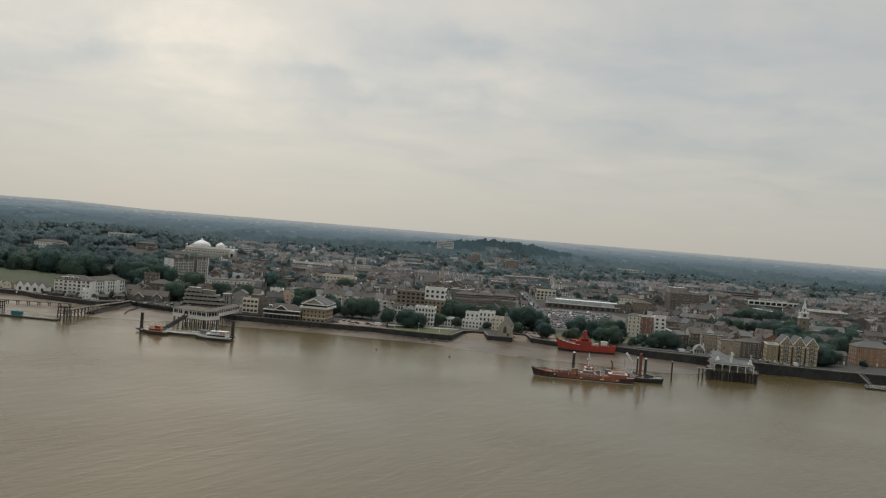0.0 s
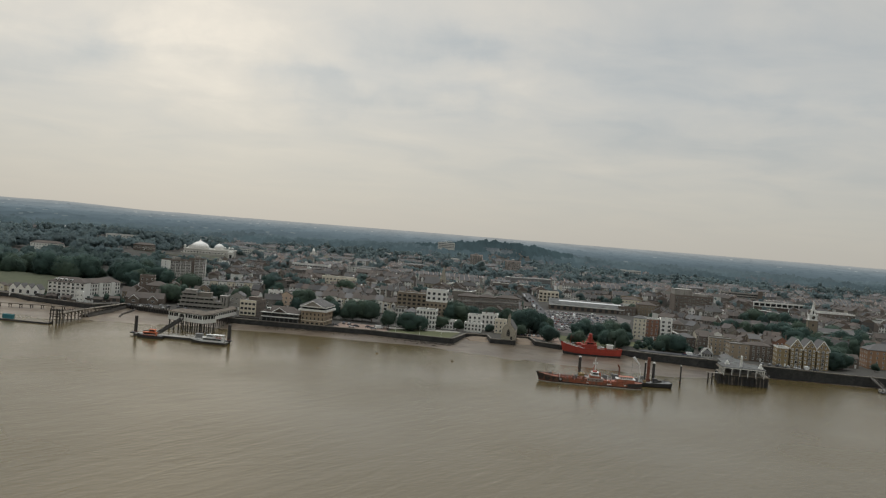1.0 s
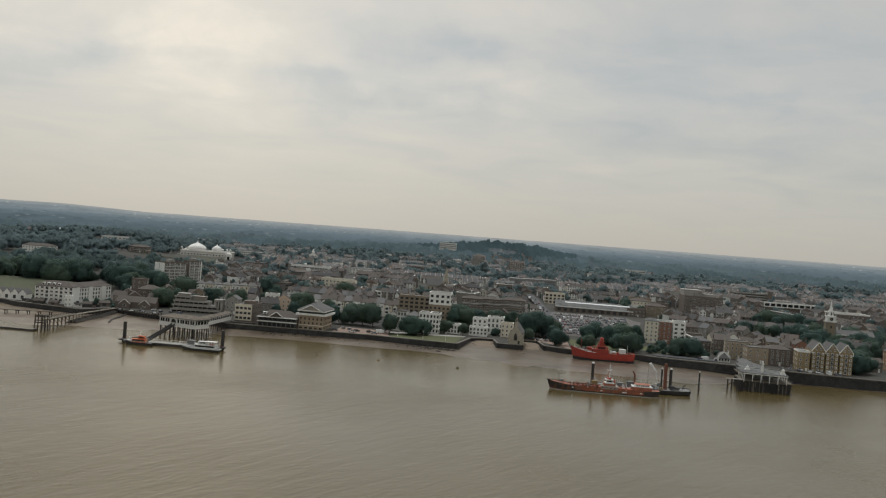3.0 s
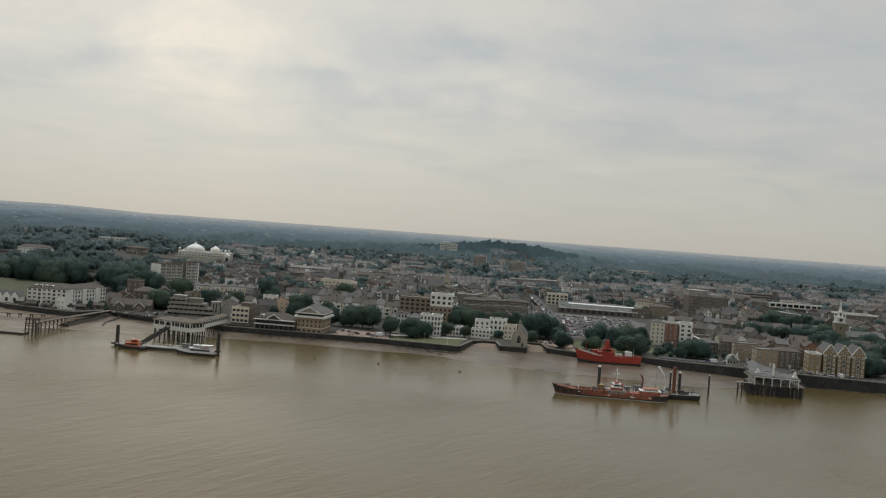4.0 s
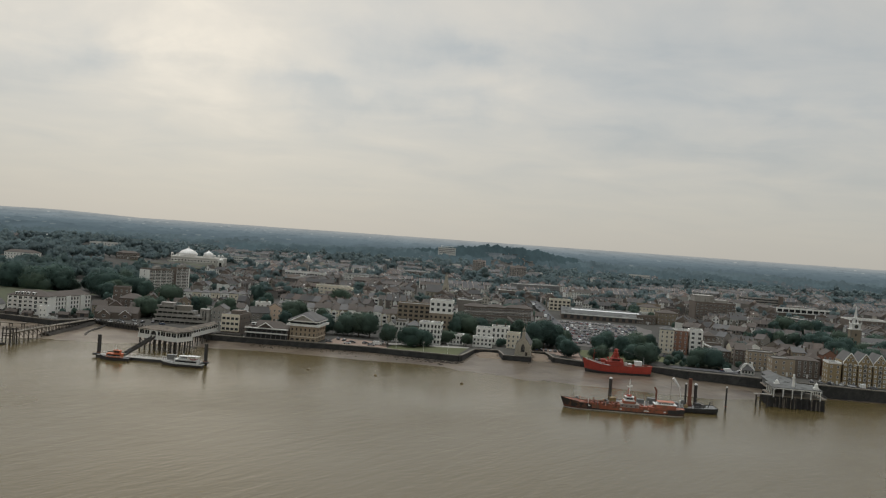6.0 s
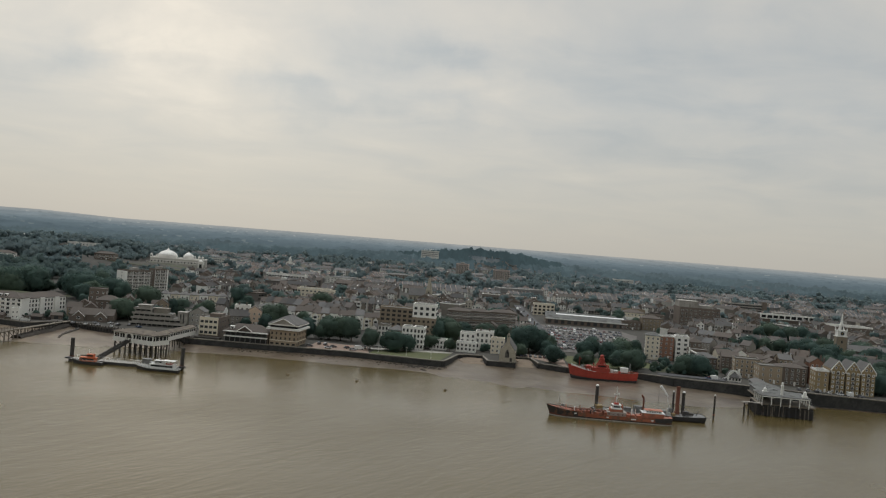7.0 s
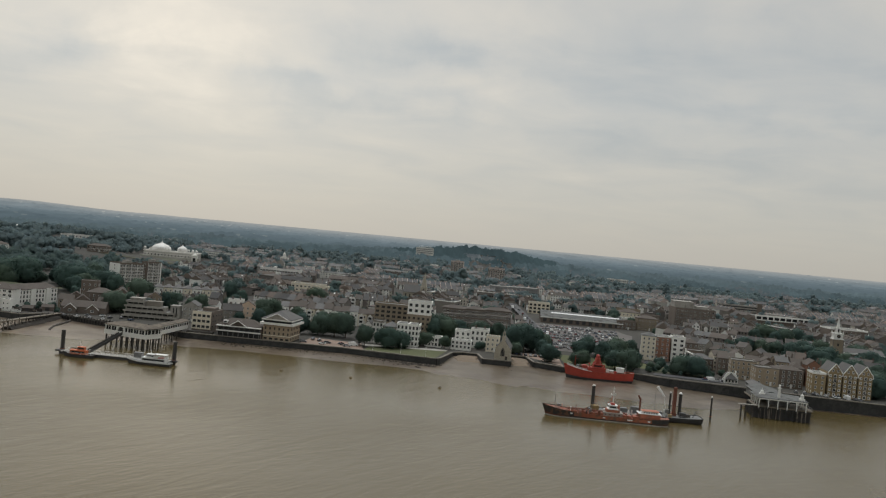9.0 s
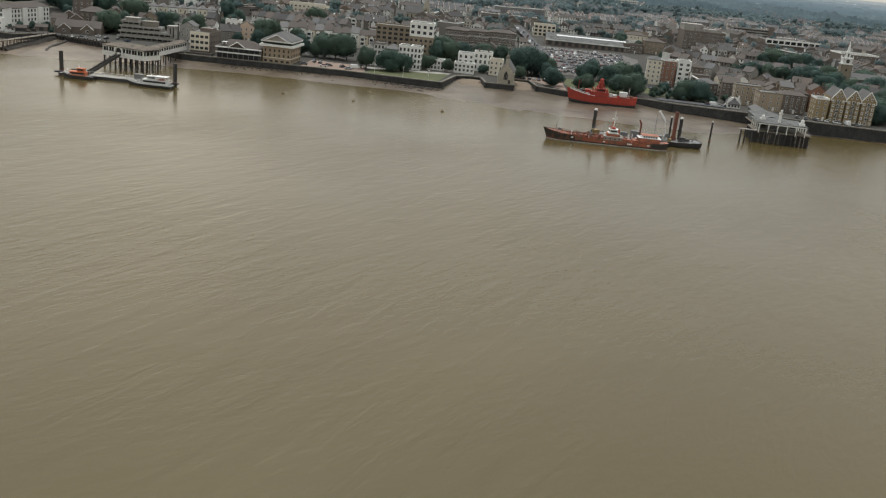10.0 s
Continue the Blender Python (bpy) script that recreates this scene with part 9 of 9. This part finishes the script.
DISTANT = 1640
town_rng = random.Random(21)
runs, big_blocks, garden_trees = [], [], []
yrow = 652.0
while yrow < 2120:
    half = 0.56 * (yrow - 40) + 40
    cw = town_rng.uniform(54, 78)
    depth = town_rng.uniform(38, 48)
    x = -half + town_rng.uniform(0, 40)
    while x < half:
        cx, cy = x + cw / 2, yrow + depth / 2
        wd = wooded(cx, cy)
        turn = town_rng.gauss(-4, 11) + 40 * noise.noise((cx / 320, cy / 320, 8))
        if town_rng.random() < 0.42:
            turn += 90
        ca, sa = math.cos(radians(turn)), math.sin(radians(turn))
        if wd < 1.08 and (wd < 0.98 or town_rng.random() < 0.5):
            for side in (-1, 1):
                if cy > 1080 and town_rng.random() < 0.36:
                    continue
                if town_rng.random() < (0.15 if cy < 1250 else 0.06) and 760 < cy:
                    bw, bd = town_rng.uniform(22, cw * 0.9), town_rng.uniform(11, 18)
                    v = side * depth * 0.25 - bd / 2
                    bx, by2 = cx - v * sa, cy + v * ca
                    if all(open_ground(bx + u * ca, by2 + u * sa, 9) for u in (-bw / 2, 0, bw / 2)):
                        big_blocks.append((bx, by2, turn, bw, bd))
                        continue
                at = -cw / 2
                while at < cw / 2 - 6:
                    k = town_rng.choice((0, 0, 1, 1, 2, 3, 4, 4, 5))
                    hw, hd, hf, hb = HOUSE_SIZES[k]
                    many = 1 if k in (3, 5) else town_rng.randint(2, 7)
                    row = []
                    for _ in range(many):
                        if at > cw / 2 - 5:
                            break
                        u, v = at + hw / 2, side * depth * 0.25 - hd / 2
                        hx, hy = cx + u * ca - v * sa, cy + u * sa + v * ca
                        at += hw
                        if open_ground(hx, hy, 7) and hy > shore(hx) + 22 and town_rng.random() < 1.0 - 0.25 * max(0.0, wd - 0.5):
                            row.append((hx, hy))
                        elif row:
                            runs.append((row, turn, k))
                            row = []
                    if row:
                        runs.append((row, turn, k))
                    at += town_rng.uniform(1.5, 6) * (0.4 + max(0.0, wd))
        n = int(max(0.0, wd) * (30 if cy > 1050 else 28 if cy > 850 else 16) + town_rng.random() * 2)
        if wd > 0.98:
            n = int(min(22, 17 * wd)) if cy < 1400 else 17
        for _ in range(n):
            tx, ty = cx + town_rng.uniform(-0.5, 0.5) * cw, cy + town_rng.uniform(-0.5, 0.5) * depth
            if open_ground(tx, ty, 3) and ty > shore(tx) + 25:
                low = -410 < tx < -250 and 1040 < ty < 1150
                garden_trees.append((tx, ty, town_rng.uniform(4.5, 7.0) if low else town_rng.uniform(5.0, 10.5) + town_rng.choice((0, 0, 0, 2, 5)) + (0.0 if wd < 0.9 else 5.5 if cy < 1400 or cx > 0.15 * cy else 6.0)))
        x += cw + town_rng.uniform(7, 12)
    yrow += depth + town_rng.uniform(7, 11)

runs.sort(key=lambda r: r[0][0][1] + 0.12 * abs(r[0][0][0]))
NEAR_HOUSES, placed, first_far = 148, 0, 0
for row, turn, k in runs:
    if placed >= NEAR_HOUSES:
        break
    zr = ground(*row[len(row) // 2])
    for hx, hy in row:
        ob = copy_thing(HOUSE_PROTOS[k], pose(hx, hy, zr + 0.1, 0, 0, turn))
        ob["group"] = "town houses near the waterfront"
        placed += 1
    first_far += 1


class Soup:
    """Fast gathering of many small pieces into one joined mesh."""

    def __init__(self):
        self.v, self.f, self.m = [], [], []

    def put(self, pts, faces, mi, ca, sa, x, y, z):
        n = len(self.v)
        self.v += [(x + a * ca - b * sa, y + a * sa + b * ca, z + c) for a, b, c in pts]
        self.f += [tuple(i + n for i in f) for f in faces]
        self.m += [mi] * len(faces)

    def link(self, name, mats, label, category):
        me = bpy.data.meshes.new(name)
        me.from_pydata(self.v, [], self.f)
        for m in mats:
            me.materials.append(m)
        me.polygons.foreach_set("material_index", self.m)
        me.update()
        return tagged(new(name, me), label, category, kind="stuff")


BOX_FACES = [(4, 5, 7, 6), (0, 1, 5, 4), (2, 6, 7, 3), (0, 4, 6, 2), (1, 3, 7, 5)]


def box_pts(x0, y0, z0, x1, y1, z1):
    return [(x, y, z) for z in (z0, z1) for y in (y0, y1) for x in (x0, x1)]


near_far, suburb, far_off = Soup(), Soup(), Soup()
for row, turn, k in runs[first_far:]:
    far = far_off if row[0][1] >= DISTANT else suburb if row[0][1] > 1130 else near_far
    hw, d, fl, nb = HOUSE_SIZES[k]
    ca, sa = math.cos(radians(turn)), math.sin(radians(turn))
    w = hw * len(row)
    hx, hy = sum(p[0] for p in row) / len(row), sum(p[1] for p in row) / len(row)
    z = ground(hx, hy)
    h = fl * 2.7 + town_rng.uniform(-0.3, 0.5)
    rh = town_rng.uniform(2.3, 3.4)
    o, dr, a0, step = 0.4, 0.2, 0, 0.0
    for c in range(len(row)):
        last = c == len(row) - 1 or town_rng.random() < 0.35
        xa, xb = -w / 2 + hw * c, -w / 2 + hw * (c + 1)
        hh = h + step
        if c == a0 and last and town_rng.random() < 0.35:
            # a single house that turns its gable to the street
            m = (xa + xb) / 2
            far.put([(xa, 0, -2), (xb, 0, -2), (xb, d, -2), (xa, d, -2), (xa, 0, hh), (xb, 0, hh), (xb, d, hh), (xa, d, hh), (m, 0, hh + rh), (m, d, hh + rh)], [(0, 1, 5, 8, 4), (2, 3, 7, 9, 6), (3, 0, 4, 7), (1, 2, 6, 5)], 0, ca, sa, hx, hy, z)
            far.put([(xa - 0.2, -o, hh - dr), (m, -o, hh + rh + 0.12), (m, d + o, hh + rh + 0.12), (xa - 0.2, d + o, hh - dr), (xb + 0.2, -o, hh - dr), (xb + 0.2, d + o, hh - dr)], [(0, 1, 2, 3), (1, 4, 5, 2)], 1, ca, sa, hx, hy, z + 0.05)
        else:
            far.put([(xa, 0, -2), (xb, 0, -2), (xb, d, -2), (xa, d, -2), (xa, 0, hh), (xb, 0, hh), (xb, d, hh), (xa, d, hh), (xa, d / 2, hh + rh), (xb, d / 2, hh + rh)], [(0, 1, 5, 4), (2, 3, 7, 6), (3, 0, 4, 8, 7), (1, 2, 6, 9, 5)], 0, ca, sa, hx, hy, z)
            if last:
                ra = -w / 2 + hw * a0
                far.put([(ra - 0.1, -o, hh - dr), (xb + 0.1, -o, hh - dr), (xb + 0.1, d / 2, hh + rh + 0.12), (ra - 0.1, d / 2, hh + rh + 0.12), (xb + 0.1, d + o, hh - dr), (ra - 0.1, d + o, hh - dr)], [(0, 1, 2, 3), (3, 2, 4, 5)], 1, ca, sa, hx, hy, z + 0.05)
        if last:
            a0, step = c + 1, town_rng.uniform(-0.7, 0.7)
    if len(row) > 1 and town_rng.random() < 0.5:
        # rear or front wings break the line of the terrace
        for i in range(len(row)):
            gx = -w / 2 + hw * (i + 0.5)
            gp = [(gx - 1.5, -1.6, -2), (gx + 1.5, -1.6, -2), (gx + 1.5, 0.2, -2), (gx - 1.5, 0.2, -2), (gx - 1.5, -1.6, h * 0.8), (gx + 1.5, -1.6, h * 0.8), (gx + 1.5, 0.2, h * 0.8), (gx - 1.5, 0.2, h * 0.8), (gx, -1.6, h * 0.8 + 1.4), (gx, 2.0, h * 0.8 + 1.4)]
            far.put(gp, [(0, 1, 5, 8, 4), (1, 2, 6, 5), (3, 0, 4, 7)], 0, ca, sa, hx, hy, z)
            far.put([(gx - 1.7, -1.8, h * 0.8 - 0.1), (gx, -1.8, h * 0.8 + 1.5), (gx, 2.2, h * 0.8 + 1.5), (gx - 1.7, 1.2, h * 0.8 - 0.1), (gx + 1.7, -1.8, h * 0.8 - 0.1), (gx + 1.7, 1.2, h * 0.8 - 0.1)], [(0, 1, 2, 3), (1, 4, 5, 2)], 1, ca, sa, hx, hy, z)
    if town_rng.random() < (0.40 if hy < 1300 else 0.22 if hy < 1600 else 0.0):
        # a terrace rendered white to the street
        far.put(box_pts(-w / 2 + 0.1, -0.04, 0.2, w / 2 - 0.1, 0.1, h - 0.5), BOX_FACES, 3, ca, sa, hx, hy, z)
    if hy < 1300:
        # party walls stand proud of the roof; a few rooflights
        for c in range(len(row) + 1):
            px_ = -w / 2 + hw * c
            pw = [(px_ + q, yy, zz) for q in (-0.2, 0.2) for yy, zz in ((-0.3, h + 0.1), (d / 2, h + rh + 0.5), (d + 0.3, h + 0.1), (d / 2, h - 0.5))]
            far.put(pw, [(0, 4, 5, 1), (1, 5, 6, 2), (0, 1, 3), (4, 7, 5), (1, 2, 3), (5, 7, 6)], 4, ca, sa, hx, hy, z)
            if c < len(row) and town_rng.random() < 0.10:
                qx, qv = px_ + hw * town_rng.uniform(0.25, 0.65), town_rng.uniform(0.3, 0.6)
                far.put([(qx + a_, d / 2 * v_, h + rh * v_ + 0.3) for a_, v_ in ((0, qv), (1.0, qv), (1.0, qv + 0.24), (0, qv + 0.24))], [(0, 1, 2, 3)], 3, ca, sa, hx, hy, z)
    if hy < 2200:
        for c in range(len(row)):
            ex = -w / 2 + hw * (c + 1) - 0.5
            far.put(box_pts(ex - 0.45, d / 2 - 0.35, h + rh - 0.8, ex + 0.45, d / 2 + 0.35, h + rh + 1.2), BOX_FACES, 4, ca, sa, hx, hy, z)
        for f in range(fl):
            for i in range(nb * len(row)):
                wx = -w / 2 + w * (i + 0.5) / (nb * len(row))
                far.put([(wx - 0.55, -0.08, 0.9 + f * 2.7), (wx + 0.55, -0.08, 0.9 + f * 2.7), (wx + 0.55, -0.08, 2.4 + f * 2.7), (wx - 0.55, -0.08, 2.4 + f * 2.7)], [(0, 1, 2, 3)], 2, ca, sa, hx, hy, z)
for hx, hy, turn, w, d in big_blocks:
    far = far_off if hy >= DISTANT else suburb if hy > 1130 else near_far
    ca, sa = math.cos(radians(turn)), math.sin(radians(turn))
    z = ground(hx, hy)
    h = town_rng.choice((4.5, 6.5, 6.5, 8.5, 10.5))
    far.put(box_pts(-w / 2, 0, -2, w / 2, d, h), BOX_FACES, 0, ca, sa, hx, hy, z)
    far.put(box_pts(-w / 2 - 0.25, -0.25, h - 0.15, w / 2 + 0.25, d + 0.25, h + 0.45), BOX_FACES, 3 if town_rng.random() < 0.45 else 1, ca, sa, hx, hy, z)
    far.put(box_pts(-w / 2 + 0.5, 0.5, h + 0.46, w / 2 - 0.5, d - 0.5, h + 0.5), BOX_FACES, 1, ca, sa, hx, hy, z)
    for q in range(town_rng.randint(1, 4)):
        ux = town_rng.uniform(-0.42, 0.34) * w
        far.put(box_pts(ux, d * 0.3, h + 0.5, ux + town_rng.uniform(1.5, 5), d * 0.6, h + town_rng.uniform(1.4, 2.8)), BOX_FACES, 0, ca, sa, hx, hy, z)
    for f in range(int(h / 3)):
        for i in range(int(w / 3.2)):
            wx = -w / 2 + 1.6 + i * 3.2
            far.put([(wx - 1.2, -0.05, 1.0 + f * 3), (wx + 1.2, -0.05, 1.0 + f * 3), (wx + 1.2, -0.05, 2.5 + f * 3), (wx - 1.2, -0.05, 2.5 + f * 3)], [(0, 1, 2, 3)], 2, ca, sa, hx, hy, z)
near_far.link("far_houses", [M_WALLS_FAR, M_ROOFS_FAR, M_GLASS, M_WHITE, M_BROWN], "mass of brick and rendered houses with brown and slate roofs", "houses")
suburb.link("suburban_houses", [M_WALLS_HAZED, M_ROOFS_HAZED, M_GREYSTEEL, M_WHITE, M_PINKBRICK], "suburban houses with grey roofs among trees, colours paled for haze", "houses")
# houses beyond glow in flat hazed colours, as part of the backdrop
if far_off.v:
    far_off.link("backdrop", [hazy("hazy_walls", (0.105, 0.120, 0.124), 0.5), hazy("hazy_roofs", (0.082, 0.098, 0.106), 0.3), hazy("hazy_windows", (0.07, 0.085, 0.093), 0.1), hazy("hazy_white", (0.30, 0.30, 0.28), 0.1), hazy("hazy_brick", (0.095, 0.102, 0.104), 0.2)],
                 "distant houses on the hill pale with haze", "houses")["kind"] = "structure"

# trees among the houses: the nearer ones single, the rest as one wood
garden_trees.sort(key=lambda g: g[1])
NEAR_TREES = 120
for tx, ty, th in garden_trees[:NEAR_TREES]:
    tree(tx, ty, th, "garden trees in the town")


def far_tree_template(seed, quads=64):
    """A small crown of leaf clumps round several lobes: corners, faces and the soft normals of the crown."""
    rng = random.Random(seed)
    pts, faces, nrm = [], [], []
    count = 7
    lobes = [(rng.uniform(-0.27, 0.27), rng.uniform(-0.27, 0.27), rng.uniform(0.30, 0.76), rng.uniform(0.17, 0.28)) for _ in range(count)]
    mid = Vector((0, 0, 0.5))
    for lx, ly, lz, lr in lobes:
        clump_core(pts, faces, nrm, Vector((lx, ly, lz)), lr * 0.9, mid, rng)
    for i in range(quads):
        lx, ly, lz, lr = lobes[i % count]
        v = Vector((rng.gauss(0, 1), rng.gauss(0, 1), rng.gauss(0, 1) + 0.2)).normalized()
        p = Vector((lx, ly, lz)) + v * lr * (0.75 + 0.35 * rng.random())
        n = (v + Vector((0, 0, 0.3)) + Vector((rng.gauss(0, 0.2), rng.gauss(0, 0.2), rng.gauss(0, 0.2)))).normalized()
        a = Matrix.Rotation(rng.random() * 6.28, 3, n) @ n.orthogonal().normalized()
        b = n.cross(a)
        s = 0.085 * (0.7 + 0.7 * rng.random())
        k = len(pts)
        pts += [tuple(p - a * s), tuple(p - b * s * 0.8), tuple(p + a * s)]
        faces.append((k, k + 1, k + 2))
        soft = (v + n * 0.3 + (p - mid).normalized() * 0.8).normalized()
        nrm += [tuple(soft)] * 3
    level = np.array(nrm) + np.array((0.0, 0.0, 0.7))
    return np.array(pts), np.array(faces), level / np.linalg.norm(level, axis=1)[:, None]


def link_far_trees(chosen, name, material):
    temps = [far_tree_template(100 + i, 90) for i in range(10)]
    thin = [far_tree_template(200 + i, 44) for i in range(10)]
    rng = np.random.default_rng(3)
    vs, fs, ns, n = [], [], [], 0
    for tx, ty, th in chosen:
        p, f, m = (temps if ty < 1150 else thin)[rng.integers(10)]
        a = rng.random() * 6.28
        ca, sa = math.cos(a), math.sin(a)
        wide = th * rng.uniform(0.85, 1.2)
        z = ground(tx, ty)
        q = np.stack([(p[:, 0] * ca - p[:, 1] * sa) * wide + tx, (p[:, 0] * sa + p[:, 1] * ca) * wide + ty, p[:, 2] * th + z - 0.6], 1)
        vs.append(q)
        ns.append(np.stack([m[:, 0] * ca - m[:, 1] * sa, m[:, 0] * sa + m[:, 1] * ca, m[:, 2]], 1))
        fs.append(f + n)
        n += len(q)
    v, f, nv = np.concatenate(vs), np.concatenate(fs), np.concatenate(ns)
    me = bpy.data.meshes.new(name)
    me.vertices.add(len(v))
    me.vertices.foreach_set("co", v.ravel())
    me.loops.add(f.size)
    me.loops.foreach_set("vertex_index", f.ravel())
    me.polygons.add(len(f))
    me.polygons.foreach_set("loop_start", np.arange(0, f.size, 3))
    me.polygons.foreach_set("loop_total", np.full(len(f), 3))
    me.polygons.foreach_set("use_smooth", np.full(len(f), True))
    me.materials.append(material)
    me.update(calc_edges=True)
    me.normals_split_custom_set_from_vertices(nv.tolist())
    return new(name, me)


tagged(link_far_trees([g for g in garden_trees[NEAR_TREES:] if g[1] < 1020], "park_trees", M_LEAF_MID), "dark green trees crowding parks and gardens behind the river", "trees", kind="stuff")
tagged(link_far_trees([g for g in garden_trees[NEAR_TREES:] if 1020 <= g[1] < DISTANT], "far_trees", M_LEAF_FAR), "dark green trees crowding gardens and parks, blued by painted haze", "trees", kind="stuff")


def on_hill(x, y):
    return ((x - 105) / 170) ** 2 + ((y - 1960) / 230) ** 2 < 1


# the woods beyond are plain glowing backdrop, haze painted paler with each further belt
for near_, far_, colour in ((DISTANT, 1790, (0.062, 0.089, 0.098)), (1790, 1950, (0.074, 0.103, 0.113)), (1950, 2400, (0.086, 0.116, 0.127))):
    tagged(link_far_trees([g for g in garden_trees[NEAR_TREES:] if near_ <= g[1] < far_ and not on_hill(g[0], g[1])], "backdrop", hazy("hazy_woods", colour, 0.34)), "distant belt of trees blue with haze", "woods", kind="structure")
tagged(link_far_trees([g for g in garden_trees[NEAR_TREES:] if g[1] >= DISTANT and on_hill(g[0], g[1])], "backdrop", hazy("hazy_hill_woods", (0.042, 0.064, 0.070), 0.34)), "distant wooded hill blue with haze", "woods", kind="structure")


# pale stubble field on the far slope
def field(x0, y0, w, d, mat_, label):
    g = Geo()
    n, m = 12, 6
    vs = [(x0 + w * i / n + 0.15 * d * j / m, y0 + d * j / m, ground(x0 + w * i / n + 0.15 * d * j / m, y0 + d * j / m) + 1.2) for i in range(n + 1) for j in range(m + 1)]
    g.add(vs, [(i * (m + 1) + j, (i + 1) * (m + 1) + j, (i + 1) * (m + 1) + j + 1, i * (m + 1) + j + 1) for i in range(n) for j in range(m)])
    setting("field", g, mat_, label, "field")


field(690, 2420, 170, 160, mat("stubble", [(0.42, 0.34, 0.22)], grain=0.05, amount=0.15, bump=0), "pale stubble field on the far slope")
for proto in TREE_PROTOS + HOUSE_PROTOS + [CAR, VAN]:
    for o in list(proto.children_recursive) + [proto]:
        bpy.data.objects.remove(o)
